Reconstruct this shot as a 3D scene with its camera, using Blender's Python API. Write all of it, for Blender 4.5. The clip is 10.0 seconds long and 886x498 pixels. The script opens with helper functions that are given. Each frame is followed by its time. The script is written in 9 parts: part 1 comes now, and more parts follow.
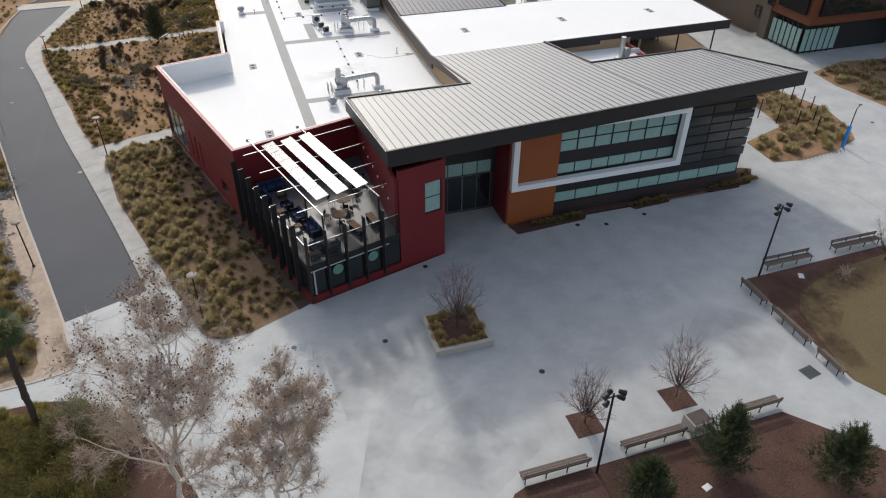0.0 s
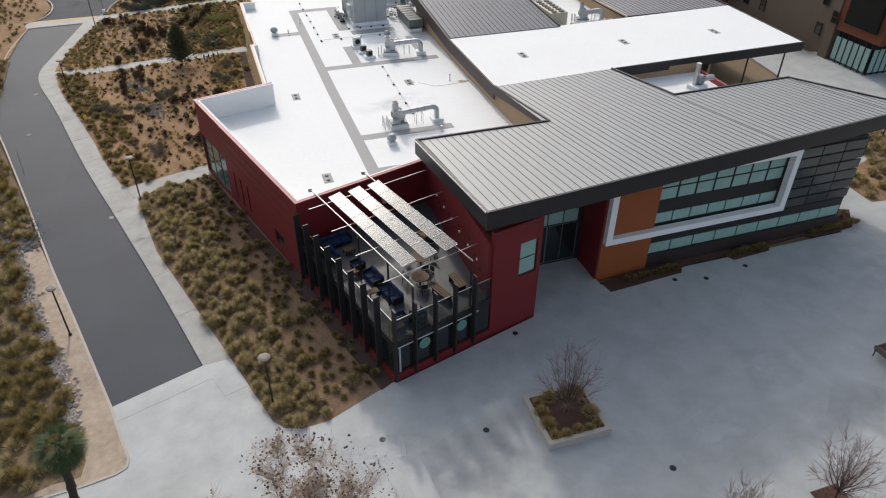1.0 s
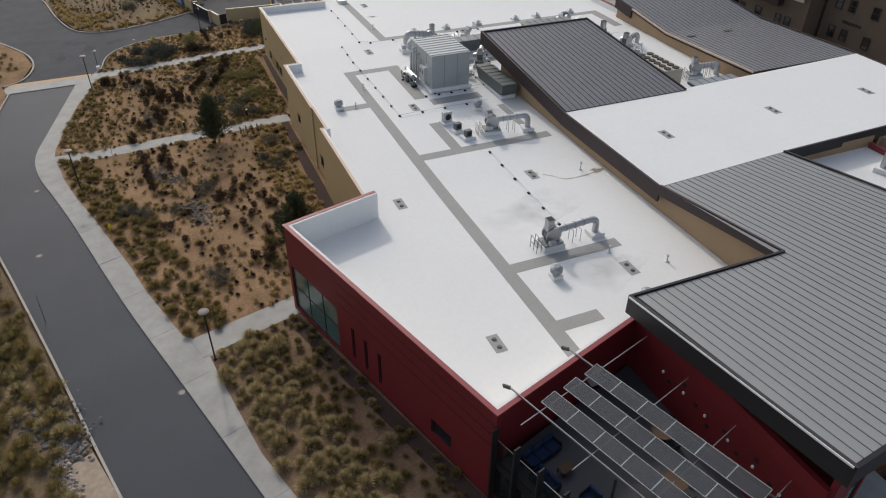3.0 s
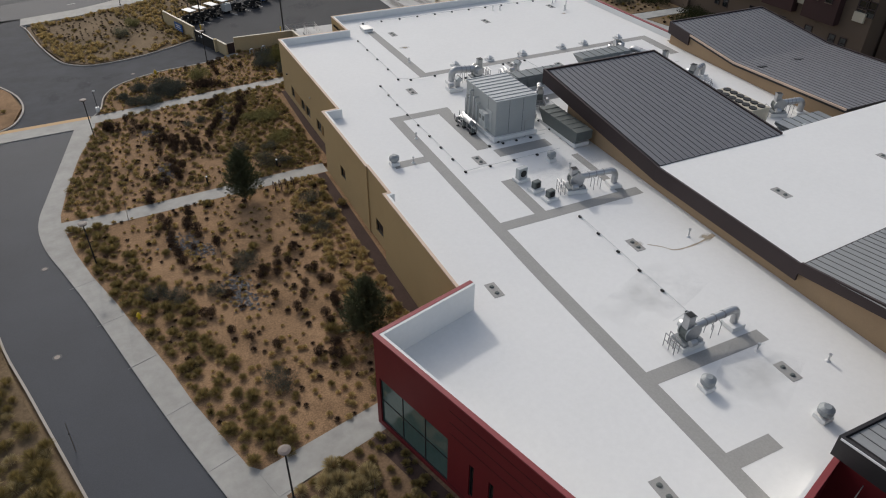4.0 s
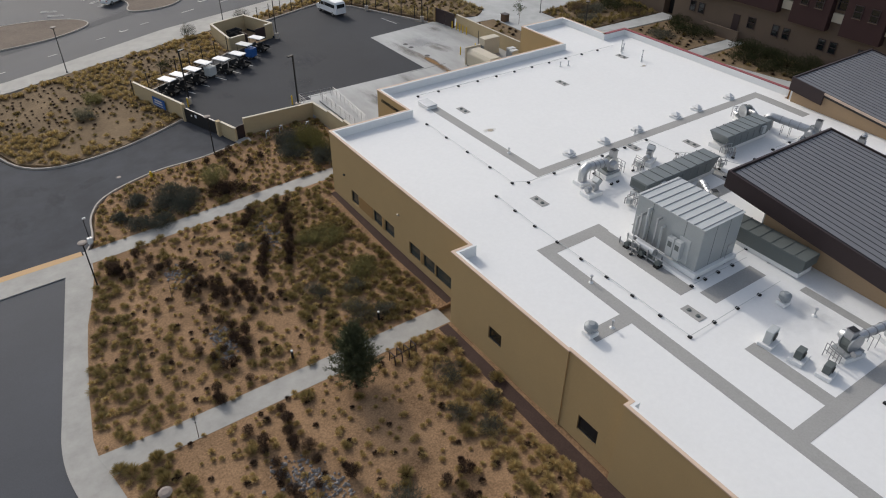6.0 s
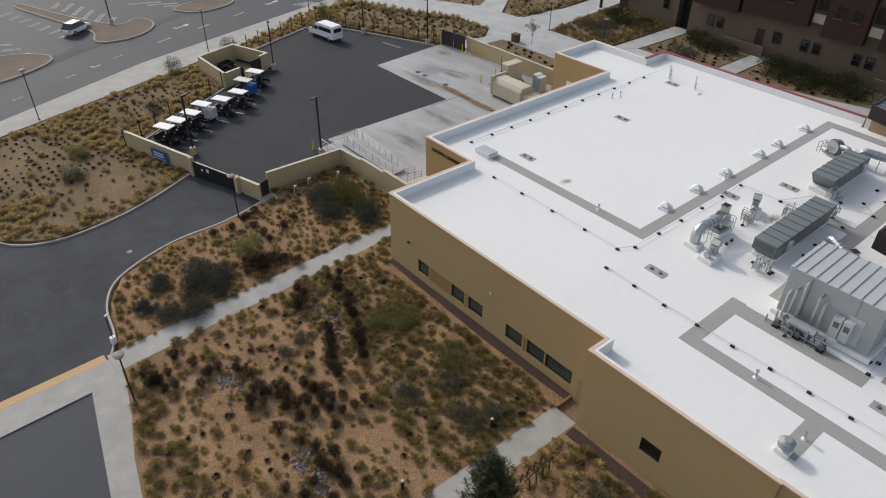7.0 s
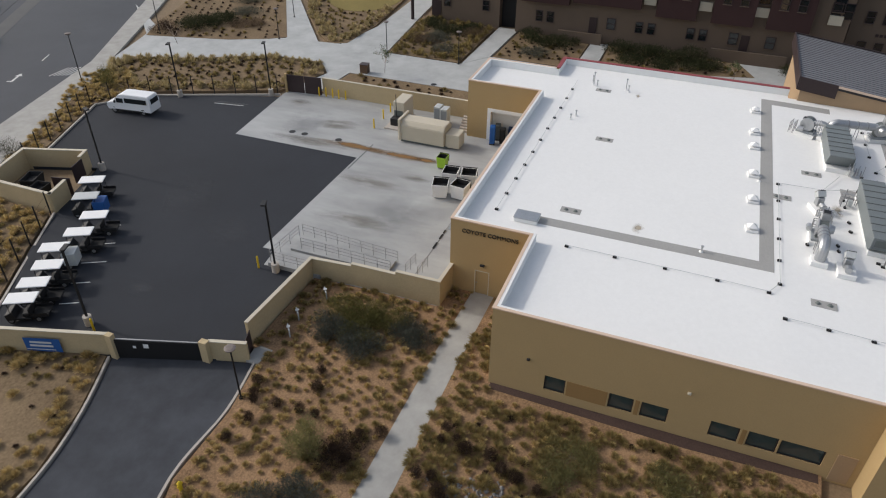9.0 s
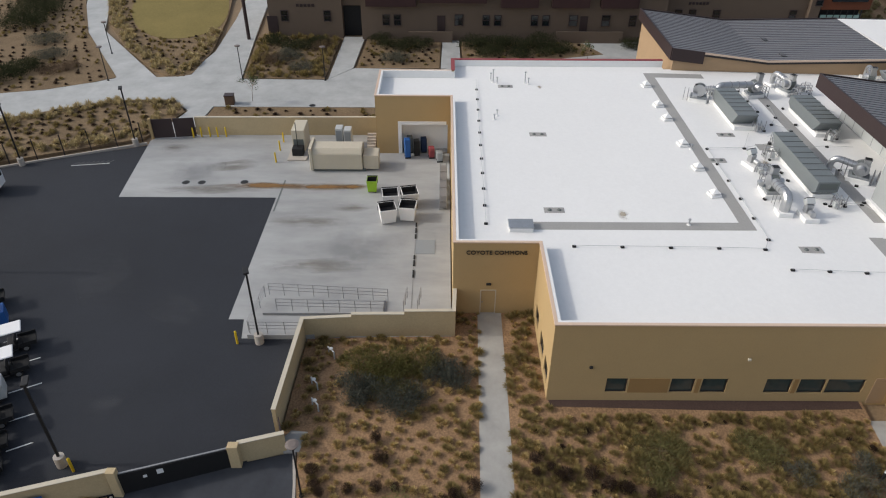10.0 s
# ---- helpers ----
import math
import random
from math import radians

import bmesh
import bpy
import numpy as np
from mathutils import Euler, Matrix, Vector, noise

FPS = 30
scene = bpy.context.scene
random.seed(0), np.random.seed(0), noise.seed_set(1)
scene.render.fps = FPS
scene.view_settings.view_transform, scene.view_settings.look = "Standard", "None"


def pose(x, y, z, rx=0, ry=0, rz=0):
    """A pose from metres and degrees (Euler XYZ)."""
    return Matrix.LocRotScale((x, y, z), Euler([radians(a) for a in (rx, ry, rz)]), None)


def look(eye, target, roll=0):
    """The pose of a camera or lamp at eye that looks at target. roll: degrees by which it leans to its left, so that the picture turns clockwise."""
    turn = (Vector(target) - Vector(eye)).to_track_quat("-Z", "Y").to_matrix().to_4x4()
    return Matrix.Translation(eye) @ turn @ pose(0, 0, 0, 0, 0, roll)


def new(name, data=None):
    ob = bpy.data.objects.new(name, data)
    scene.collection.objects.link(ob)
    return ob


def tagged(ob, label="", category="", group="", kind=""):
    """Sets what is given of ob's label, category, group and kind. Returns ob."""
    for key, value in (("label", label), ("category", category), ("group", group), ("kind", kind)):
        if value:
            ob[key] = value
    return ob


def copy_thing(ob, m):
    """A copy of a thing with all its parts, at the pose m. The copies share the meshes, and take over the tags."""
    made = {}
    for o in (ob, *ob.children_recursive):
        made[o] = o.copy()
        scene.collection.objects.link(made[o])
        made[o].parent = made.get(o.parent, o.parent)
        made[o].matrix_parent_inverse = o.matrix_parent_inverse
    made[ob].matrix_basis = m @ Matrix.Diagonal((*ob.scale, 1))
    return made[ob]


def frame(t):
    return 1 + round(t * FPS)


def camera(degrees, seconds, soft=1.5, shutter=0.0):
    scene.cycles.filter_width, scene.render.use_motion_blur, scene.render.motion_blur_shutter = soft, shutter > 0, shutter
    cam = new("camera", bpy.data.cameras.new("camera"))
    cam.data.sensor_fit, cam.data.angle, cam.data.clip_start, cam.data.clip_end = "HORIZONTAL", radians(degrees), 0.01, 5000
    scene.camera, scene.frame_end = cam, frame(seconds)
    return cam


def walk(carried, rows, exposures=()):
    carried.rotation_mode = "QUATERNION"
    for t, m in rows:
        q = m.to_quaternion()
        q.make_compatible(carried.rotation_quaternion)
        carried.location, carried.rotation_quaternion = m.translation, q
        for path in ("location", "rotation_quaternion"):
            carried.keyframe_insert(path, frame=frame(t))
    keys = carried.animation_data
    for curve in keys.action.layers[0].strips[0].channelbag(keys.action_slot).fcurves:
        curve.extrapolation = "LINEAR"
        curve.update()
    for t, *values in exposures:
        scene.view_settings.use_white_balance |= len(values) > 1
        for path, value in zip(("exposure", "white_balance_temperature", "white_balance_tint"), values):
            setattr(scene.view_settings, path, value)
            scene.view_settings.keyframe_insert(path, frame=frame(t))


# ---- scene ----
cam = camera(65.3, 10.0, soft=1.12)
METRES, EYE, TURN = 135.0, 33.1, -18.1
ROWS = [
    (0.0, 0.0, 0.0, 0.0, 0.25, -35.92, -0.35),
    (0.5, -0.0272, 0.0277, -0.0002, 0.25, -35.86, -0.4),
    (1.0, -0.0516, 0.0553, -0.0001, -0.56, -35.82, -0.45),
    (1.5, -0.0781, 0.0871, 0.0002, -1.82, -35.75, -0.45),
    (2.0, -0.1051, 0.121, 0.0008, -3.02, -35.69, -0.45),
    (2.5, -0.1324, 0.1571, 0.0016, -4.08, -35.65, -0.49),
    (4.0, -0.2144, 0.2771, 0.0041, -7.65, -35.57, -0.47),
    (4.5, -0.2418, 0.3201, 0.0052, -9.94, -35.56, -0.43),
    (5.0, -0.2688, 0.3645, 0.0064, -12.21, -35.58, -0.4),
    (5.5, -0.2953, 0.4102, 0.0071, -14.59, -35.59, -0.39),
    (7.0, -0.3759, 0.5521, 0.0082, -21.97, -35.56, -0.61),
    (7.5, -0.4021, 0.6007, 0.0068, -27.81, -35.44, -0.65),
    (8.0, -0.4273, 0.6501, 0.0045, -34.99, -35.32, -0.72),
    (8.5, -0.4505, 0.7004, 0.0012, -42.06, -35.23, -0.75),
    (9.0, -0.4707, 0.7512, -0.0017, -50.92, -35.13, -0.63),
    (9.5, -0.4877, 0.8029, -0.0028, -61.08, -35.07, -0.4),
    (10.0, -0.5005, 0.8559, -0.0023, -71.76, -35.0, -0.23),
]
walk(cam, [(t, pose(0, 0, EYE, 0, 0, TURN) @ pose(METRES * x, METRES * y, METRES * z, 90 + pitch, roll, yaw)) for t, x, y, z, yaw, pitch, roll in ROWS],
     ((0.0, 0.42), (0.5, 0.4), (1.0, 0.36), (1.5, 0.28), (2.5, 0.03), (4.0, -0.2), (4.5, -0.17), (5.5, 0.0), (7.0, 0.09), (8.0, 0.12), (10.0, 0.12)))

# ---- light ----
world = bpy.data.worlds.new("world")
scene.world = world
world.use_nodes = True
wn = world.node_tree
sky = wn.nodes.new("ShaderNodeTexSky")
sky.sky_type, sky.sun_disc = "NISHITA", False
SUN_UP = 32.5
sky.sun_elevation, sky.sun_rotation = radians(SUN_UP), 0.0
sky.air_density, sky.dust_density, sky.ozone_density = 1.0, 3.0, 1.0
haze = wn.nodes.new("ShaderNodeHueSaturation")
haze.inputs["Saturation"].default_value = 0.62
wn.links.new(sky.outputs[0], haze.inputs["Color"])
wn.links.new(haze.outputs[0], wn.nodes["Background"].inputs[0])
wn.nodes["Background"].inputs[1].default_value = 0.154
sun_data = bpy.data.lights.new("sun", "SUN")
sun_data.energy, sun_data.angle, sun_data.color = 1.36, radians(2.6), (1.0, 0.95, 0.88)
sun = new("sun", sun_data)
sun.matrix_world = look((0, math.cos(radians(SUN_UP)) * 200, math.sin(radians(SUN_UP)) * 200), (0, 0, 0))

# ---- materials ----
def mat(name, base, rough=0.8, metal=0.0, vary=0.25, scale=0.6, fine=14.0, bump=0.15, tint=None, spec=0.4, island=0.0, streak=0.0, drag=(1, 1, 1), leafy=0.0):
    """A procedural surface: broad and fine noise on its base colour, with a fine relief."""
    m = bpy.data.materials.new(name)
    m.use_nodes = True
    nt = m.node_tree
    bsdf = nt.nodes["Principled BSDF"]
    geo = nt.nodes.new("ShaderNodeNewGeometry")
    def noise_tex(s, detail, stretch=(1, 1, 1)):
        mp = nt.nodes.new("ShaderNodeMapping")
        mp.inputs["Scale"].default_value = stretch
        nt.links.new(geo.outputs["Position"], mp.inputs[0])
        n = nt.nodes.new("ShaderNodeTexNoise")
        n.inputs["Scale"].default_value, n.inputs["Detail"].default_value = s, detail
        n.inputs["Roughness"].default_value = 0.65
        nt.links.new(mp.outputs[0], n.inputs["Vector"])
        return n
    broad, small = noise_tex(scale, 5), noise_tex(fine, 5, drag)
    add = nt.nodes.new("ShaderNodeMath")
    add.operation = "MULTIPLY_ADD"
    add.inputs[1].default_value = 0.6
    nt.links.new(small.outputs["Fac"], add.inputs[0])
    half = nt.nodes.new("ShaderNodeMath")
    half.operation = "MULTIPLY"
    half.inputs[1].default_value = 0.4 if not island else 0.3
    nt.links.new(broad.outputs["Fac"], half.inputs[0])
    nt.links.new(half.outputs[0], add.inputs[2])
    fac = add.outputs[0]
    if island:
        mix = nt.nodes.new("ShaderNodeMath")
        mix.operation = "MULTIPLY_ADD"
        mix.inputs[1].default_value = island
        nt.links.new(geo.outputs["Random Per Island"], mix.inputs[0])
        nt.links.new(fac, mix.inputs[2])
        fac = mix.outputs[0]
    ramp = nt.nodes.new("ShaderNodeValToRGB")
    e = ramp.color_ramp.elements
    lo = tuple(max(0, c * (1 - vary)) for c in base)
    hi = tuple(min(1, c * (1 + vary)) for c in (tint or base))
    e[0].position, e[0].color = 0.28, (*lo, 1)
    e[1].position, e[1].color = 0.72 + 0.5 * island, (*hi, 1)
    nt.links.new(fac, ramp.inputs[0])
    nt.links.new(ramp.outputs[0], bsdf.inputs["Base Color"])
    bsdf.inputs["Roughness"].default_value = rough
    bsdf.inputs["Metallic"].default_value = metal
    bsdf.inputs["Specular IOR Level"].default_value = spec
    if leafy:
        tr = nt.nodes.new("ShaderNodeBsdfTranslucent")
        mx = nt.nodes.new("ShaderNodeMixShader")
        mx.inputs[0].default_value = leafy
        nt.links.new(ramp.outputs[0], tr.inputs["Color"])
        nt.links.new(bsdf.outputs[0], mx.inputs[1])
        nt.links.new(tr.outputs[0], mx.inputs[2])
        nt.links.new(mx.outputs[0], nt.nodes["Material Output"].inputs["Surface"])
    if bump:
        b = nt.nodes.new("ShaderNodeBump")
        b.inputs["Strength"].default_value, b.inputs["Distance"].default_value = bump, 0.03
        nt.links.new(small.outputs["Fac"], b.inputs["Height"])
        nt.links.new(b.outputs[0], bsdf.inputs["Normal"])
    return m


def glass(name, colour, rough=0.05, alpha=1.0):
    m = mat(name, colour, rough, 0.0, 0.15, 0.3, 3.0, 0.0, spec=0.8)
    if alpha < 1:
        m.node_tree.nodes["Principled BSDF"].inputs["Alpha"].default_value = alpha
    return m


M = {
    "dirt": mat("dirt", (0.21, 0.15, 0.09), 0.95, vary=0.35, scale=0.15, fine=6, bump=0.4),
    "gravel": mat("gravel", (0.205, 0.123, 0.068), 0.95, vary=0.66, scale=0.3, fine=8, bump=1.0, tint=(0.285, 0.181, 0.103), spec=0.1),
    "asphalt": mat("asphalt", (0.052, 0.057, 0.068), 0.76, vary=0.3, spec=0.32, scale=0.12, fine=20, bump=0.2),
    "asphalt_dark": mat("asphalt_dark", (0.026, 0.029, 0.036), 0.82, vary=0.45, scale=0.09, spec=0.25, fine=20, bump=0.2),
    "concrete": mat("concrete", (0.40, 0.408, 0.40), 0.66, vary=0.24, scale=0.055, fine=0.5, bump=0.1),
    "concrete_yard": mat("concrete_yard", (0.335, 0.34, 0.337), 0.6, vary=0.3, scale=0.09, fine=0.5, bump=0.1, drag=(1, 0.28, 1)),
    "kerb": mat("kerb", (0.42, 0.38, 0.335), 0.85, vary=0.15, bump=0.1),
    "concrete_tan": mat("concrete_tan", (0.36, 0.285, 0.215), 0.9, vary=0.35, scale=0.35, fine=2.2, bump=0.15),
    "lamp_head": mat("lamp_head", (0.17, 0.14, 0.125), 0.6, vary=0.15),
    "gravel_hill": mat("gravel_hill", (0.155, 0.108, 0.066), 0.95, vary=0.45, scale=0.2, fine=5, bump=0.9, tint=(0.20, 0.145, 0.088), spec=0.1),
    "island_dirt": mat("island_dirt", (0.19, 0.155, 0.125), 0.95, vary=0.35, scale=0.3, fine=4, bump=0.5, spec=0.1),
    "seam_dark": mat("seam_dark", (0.06, 0.06, 0.063), 0.6, vary=0.1),
    "yard_tan": mat("yard_tan", (0.47, 0.37, 0.22), 0.9, vary=0.12, scale=0.5, fine=8, bump=0.1),
    "window_green": glass("window_green", (0.035, 0.055, 0.056), 0.05),
    "corner_glass": glass("corner_glass", (0.085, 0.14, 0.125), 0.06),
    "pine_olive": mat("pine_olive", (0.075, 0.082, 0.036), 0.85, vary=0.4, island=0.5, bump=0),
    "concrete_walk": mat("concrete_walk", (0.345, 0.335, 0.31), 0.8, vary=0.24, scale=0.12, fine=0.8, bump=0.12),
    "shrub_brown": mat("shrub_brown", (0.125, 0.085, 0.052), 0.9, vary=0.4, scale=0.5, fine=2, island=0.4, bump=0, leafy=0.3),
    "joint": mat("joint", (0.25, 0.25, 0.245), 0.9, vary=0.3),
    "gravel_red": mat("gravel_red", (0.165, 0.10, 0.062), 0.95, vary=0.45, scale=0.25, fine=7, bump=0.9, tint=(0.215, 0.145, 0.09), spec=0.1),
    "seam": mat("seam", (0.13, 0.13, 0.13), 0.6, 0.1, vary=0.1),
    "membrane_stain": mat("membrane_stain", (0.40, 0.34, 0.26), 0.7, vary=0.4, fine=5),
    "smoke_glass": glass("smoke_glass", (0.035, 0.042, 0.043), 0.08),
    "white_roof": mat("white_roof", (0.765, 0.765, 0.752), 0.7, vary=0.04, scale=0.12, fine=3.0, bump=0.0, spec=0.15),
    "grey_pad": mat("grey_pad", (0.33, 0.325, 0.31), 0.8, vary=0.12, scale=0.5, fine=8, bump=0.1),
    "tan_wall": mat("tan_wall", (0.43, 0.305, 0.15), 0.9, vary=0.08, scale=0.3, fine=12, bump=0.1),
    "tan_panel": mat("tan_panel", (0.30, 0.18, 0.07), 0.9, vary=0.08),
    "tan_side": mat("tan_side", (0.36, 0.25, 0.15), 0.9, vary=0.1),
    "coping": mat("coping", (0.62, 0.47, 0.36), 0.7, vary=0.08),
    "red_wall": mat("red_wall", (0.165, 0.015, 0.018), 0.55, vary=0.14, scale=0.4, fine=10, bump=0.05),
    "red_cap": mat("red_cap", (0.27, 0.055, 0.06), 0.55, vary=0.08),
    "orange_wall": mat("orange_wall", (0.27, 0.075, 0.02), 0.6, vary=0.12),
    "dark_metal": mat("dark_metal", (0.035, 0.032, 0.033), 0.5, 0.3, vary=0.15),
    "brown_fascia": mat("brown_fascia", (0.045, 0.030, 0.030), 0.5, 0.2, vary=0.15),
    "black": mat("black", (0.012, 0.012, 0.013), 0.6, vary=0.2),
    "roof_grey": mat("roof_grey", (0.25, 0.258, 0.26), 0.5, 0.15, vary=0.06, scale=0.3),
    "roof_dark": mat("roof_dark", (0.185, 0.185, 0.195), 0.5, 0.1, vary=0.08),
    "white": mat("white", (0.78, 0.78, 0.77), 0.5, vary=0.05),
    "galv": mat("galv", (0.46, 0.47, 0.48), 0.38, 0.8, vary=0.15, scale=1.5),
    "unit_grey": mat("unit_grey", (0.27, 0.29, 0.30), 0.5, 0.1, vary=0.08),
    "unit_light": mat("unit_light", (0.47, 0.49, 0.49), 0.5, 0.1, vary=0.08),
    "unit_pale": mat("unit_pale", (0.36, 0.38, 0.38), 0.5, 0.1, vary=0.08),
    "unit_mid": mat("unit_mid", (0.165, 0.185, 0.19), 0.5, 0.1, vary=0.1),
    "unit_dark": mat("unit_dark", (0.12, 0.135, 0.13), 0.5, 0.1, vary=0.1),
    "green_glass": glass("green_glass", (0.27, 0.42, 0.375), 0.12),
    "dark_glass": glass("dark_glass", (0.012, 0.016, 0.018), 0.04),
    "clear_glass": glass("clear_glass", (0.02, 0.026, 0.026), 0.03, 0.4),
    "mint": mat("mint", (0.13, 0.27, 0.22), 0.5, vary=0.05),
    "pv": mat("pv", (0.085, 0.088, 0.095), 0.3, 0.0, vary=0.1, scale=1, fine=3, bump=0, spec=0.5),
    "steel": mat("steel", (0.32, 0.32, 0.325), 0.4, 0.6, vary=0.1),
    "yellow": mat("yellow", (0.65, 0.45, 0.02), 0.6, vary=0.1),
    "orange_line": mat("orange_line", (0.52, 0.34, 0.17), 0.8, vary=0.1),
    "paint_white": mat("paint_white", (0.62, 0.62, 0.60), 0.8, vary=0.2),
    "blue": mat("blue", (0.015, 0.09, 0.30), 0.6, vary=0.15),
    "sofa_blue": mat("sofa_blue", (0.014, 0.03, 0.078), 0.9, vary=0.2),
    "rubber": mat("rubber", (0.015, 0.015, 0.015), 0.85, vary=0.2),
    "wood": mat("wood", (0.13, 0.08, 0.05), 0.8, vary=0.25),
    "weathered": mat("weathered", (0.15, 0.115, 0.095), 0.85, vary=0.25, fine=25),
    "brown_mulch": mat("brown_mulch", (0.066, 0.037, 0.030), 0.95, vary=0.5, scale=0.5, fine=9, bump=0.8, tint=(0.10, 0.058, 0.045), spec=0.1),
    "lawn": mat("lawn", (0.125, 0.093, 0.042), 0.95, vary=0.35, scale=0.2, fine=8, bump=0.5),
    "lawn_far": mat("lawn_far", (0.205, 0.165, 0.062), 0.95, vary=0.35, scale=0.12, fine=5, bump=0.4, spec=0.1),
    "dark_strip": mat("dark_strip", (0.075, 0.05, 0.042), 0.95, vary=0.3, scale=0.5, fine=10, bump=0.4, spec=0.1),
    "asphalt_worn": mat("asphalt_worn", (0.052, 0.056, 0.065), 0.88, vary=0.35, scale=0.12, fine=0.5, spec=0.24),
    "asphalt_pale": mat("asphalt_pale", (0.12, 0.12, 0.12), 0.95, vary=0.2, scale=0.3, fine=10, spec=0.2),
    "terrace": mat("terrace", (0.075, 0.075, 0.082), 0.45, vary=0.15),
    "stone": mat("stone", (0.37, 0.32, 0.28), 0.9, vary=0.3),
    "cobble": mat("cobble", (0.19, 0.178, 0.17), 0.85, vary=0.4, scale=3, island=0.4),
    "bark": mat("bark", (0.17, 0.13, 0.10), 0.9, vary=0.3, scale=2),
    "twig_red": mat("twig_red", (0.17, 0.105, 0.09), 0.9, vary=0.3),
    "bark_dark": mat("bark_dark", (0.06, 0.045, 0.035), 0.95, vary=0.4, scale=3, fine=16, bump=0.6),
    "bark_pale": mat("bark_pale", (0.60, 0.55, 0.48), 0.9, vary=0.35, scale=3),
    "twig": mat("twig", (0.41, 0.32, 0.25), 0.9, vary=0.3),
    "dry_leaf": mat("dry_leaf", (0.125, 0.08, 0.048), 0.9, vary=0.4, island=0.5, bump=0, leafy=0.3),
    "pine": mat("pine", (0.058, 0.073, 0.031), 0.8, vary=0.4, island=0.5, bump=0, leafy=0.25),
    "palm_leaf": mat("palm_leaf", (0.06, 0.09, 0.03), 0.7, vary=0.4, island=0.5, bump=0, leafy=0.3),
    "grass_gold": mat("grass_gold", (0.39, 0.265, 0.095), 0.9, vary=0.4, scale=0.35, fine=1.1, island=0.4, bump=0, tint=(0.44, 0.335, 0.15), leafy=0.4),
    "grass_green": mat("grass_green", (0.25, 0.215, 0.07), 0.9, vary=0.4, scale=0.35, fine=1.1, island=0.4, bump=0, leafy=0.4),
    "grass_olive": mat("grass_olive", (0.235, 0.18, 0.068), 0.9, vary=0.4, scale=0.35, fine=1.1, island=0.4, bump=0, leafy=0.4),
    "grass_pale": mat("grass_pale", (0.33, 0.255, 0.12), 0.9, vary=0.4, scale=0.35, fine=1.1, island=0.4, bump=0, tint=(0.40, 0.33, 0.18), leafy=0.4, spec=0.1),
    "shrub_dark": mat("shrub_dark", (0.050, 0.033, 0.024), 0.95, vary=0.45, scale=0.5, fine=2, island=0.4, bump=0, leafy=0.3, spec=0.05),
    "shrub_grey": mat("shrub_grey", (0.112, 0.110, 0.084), 0.95, vary=0.4, scale=0.5, fine=2, island=0.4, bump=0, leafy=0.25, spec=0.05),
    "shrub_green": mat("shrub_green", (0.120, 0.112, 0.040), 0.95, vary=0.4, scale=0.5, fine=2, island=0.4, bump=0, leafy=0.3, spec=0.05),
    "shrub_pale": mat("shrub_pale", (0.19, 0.18, 0.12), 0.95, vary=0.4, scale=0.5, fine=2, island=0.4, bump=0, leafy=0.35, spec=0.05),
    "olive_bush": mat("olive_bush", (0.150, 0.128, 0.046), 0.95, vary=0.45, scale=0.5, fine=2, island=0.5, bump=0, leafy=0.35, spec=0.05),
    "hedge": mat("hedge", (0.040, 0.045, 0.022), 0.95, vary=0.4, scale=0.5, fine=2, island=0.4, bump=0, leafy=0.25, spec=0.05),
    "shrub_slate": mat("shrub_slate", (0.088, 0.092, 0.074), 0.95, vary=0.4, scale=0.5, fine=2, island=0.4, bump=0, leafy=0.2, spec=0.05),
    "shrub_lime": mat("shrub_lime", (0.19, 0.175, 0.075), 0.95, vary=0.4, scale=0.5, fine=2, island=0.4, bump=0, leafy=0.35, spec=0.05),
    "orange_dull": mat("orange_dull", (0.145, 0.042, 0.016), 0.6, vary=0.15),
    "res_tan": mat("res_tan", (0.14, 0.103, 0.075), 0.9, vary=0.08),
    "res_brown": mat("res_brown", (0.045, 0.021, 0.02), 0.85, vary=0.15),
    "beige": mat("beige", (0.52, 0.47, 0.37), 0.6, vary=0.08),
}

M["pv"].node_tree.nodes["Principled BSDF"].inputs["Alpha"].default_value = 0.62


# ---- building blocks ----
def thing(name, label, category, at=(0, 0, 0), turn=0.0, group="", kind=""):
    ob = new(name)
    ob.matrix_world = pose(*at, 0, 0, turn)
    ob.empty_display_size = 0.2
    return tagged(ob, label, category, group, kind)


def part(name, bm, material, parent=None, label=""):
    me = bpy.data.meshes.new(name)
    bm.to_mesh(me)
    bm.free()
    me.materials.append(M[material] if isinstance(material, str) else material)
    ob = new(name, me)
    if parent is not None:
        ob.parent = parent
    return tagged(ob, label)


def box(bm, cx, cy, z0, sx, sy, sz, turn=0.0):
    m = Matrix.Translation((cx, cy, z0 + sz / 2)) @ Matrix.Rotation(radians(turn), 4, "Z") @ Matrix.Diagonal((sx, sy, sz, 1))
    return bmesh.ops.create_cube(bm, size=1, matrix=m)["verts"]


def bbox(*a, bevel=0.0, **k):
    bm = bmesh.new()
    box(bm, *a, **k)
    if bevel:
        bmesh.ops.bevel(bm, geom=bm.edges[:], offset=bevel, segments=1, affect="EDGES")
    return bm


def beam(bm, p, q, w, h):
    """A straight bar of section w x h from p to q."""
    p, q = Vector(p), Vector(q)
    m = look((p + q) / 2, q) @ Matrix.Diagonal((w, h, (q - p).length, 1))
    bmesh.ops.create_cube(bm, size=1, matrix=m)


def rod(bm, p, q, r1, r2=None, n=8):
    p, q = Vector(p), Vector(q)
    bmesh.ops.create_cone(bm, cap_ends=True, segments=n, radius1=r2 if r2 is not None else r1, radius2=r1, depth=(q - p).length, matrix=look((p + q) / 2, q))


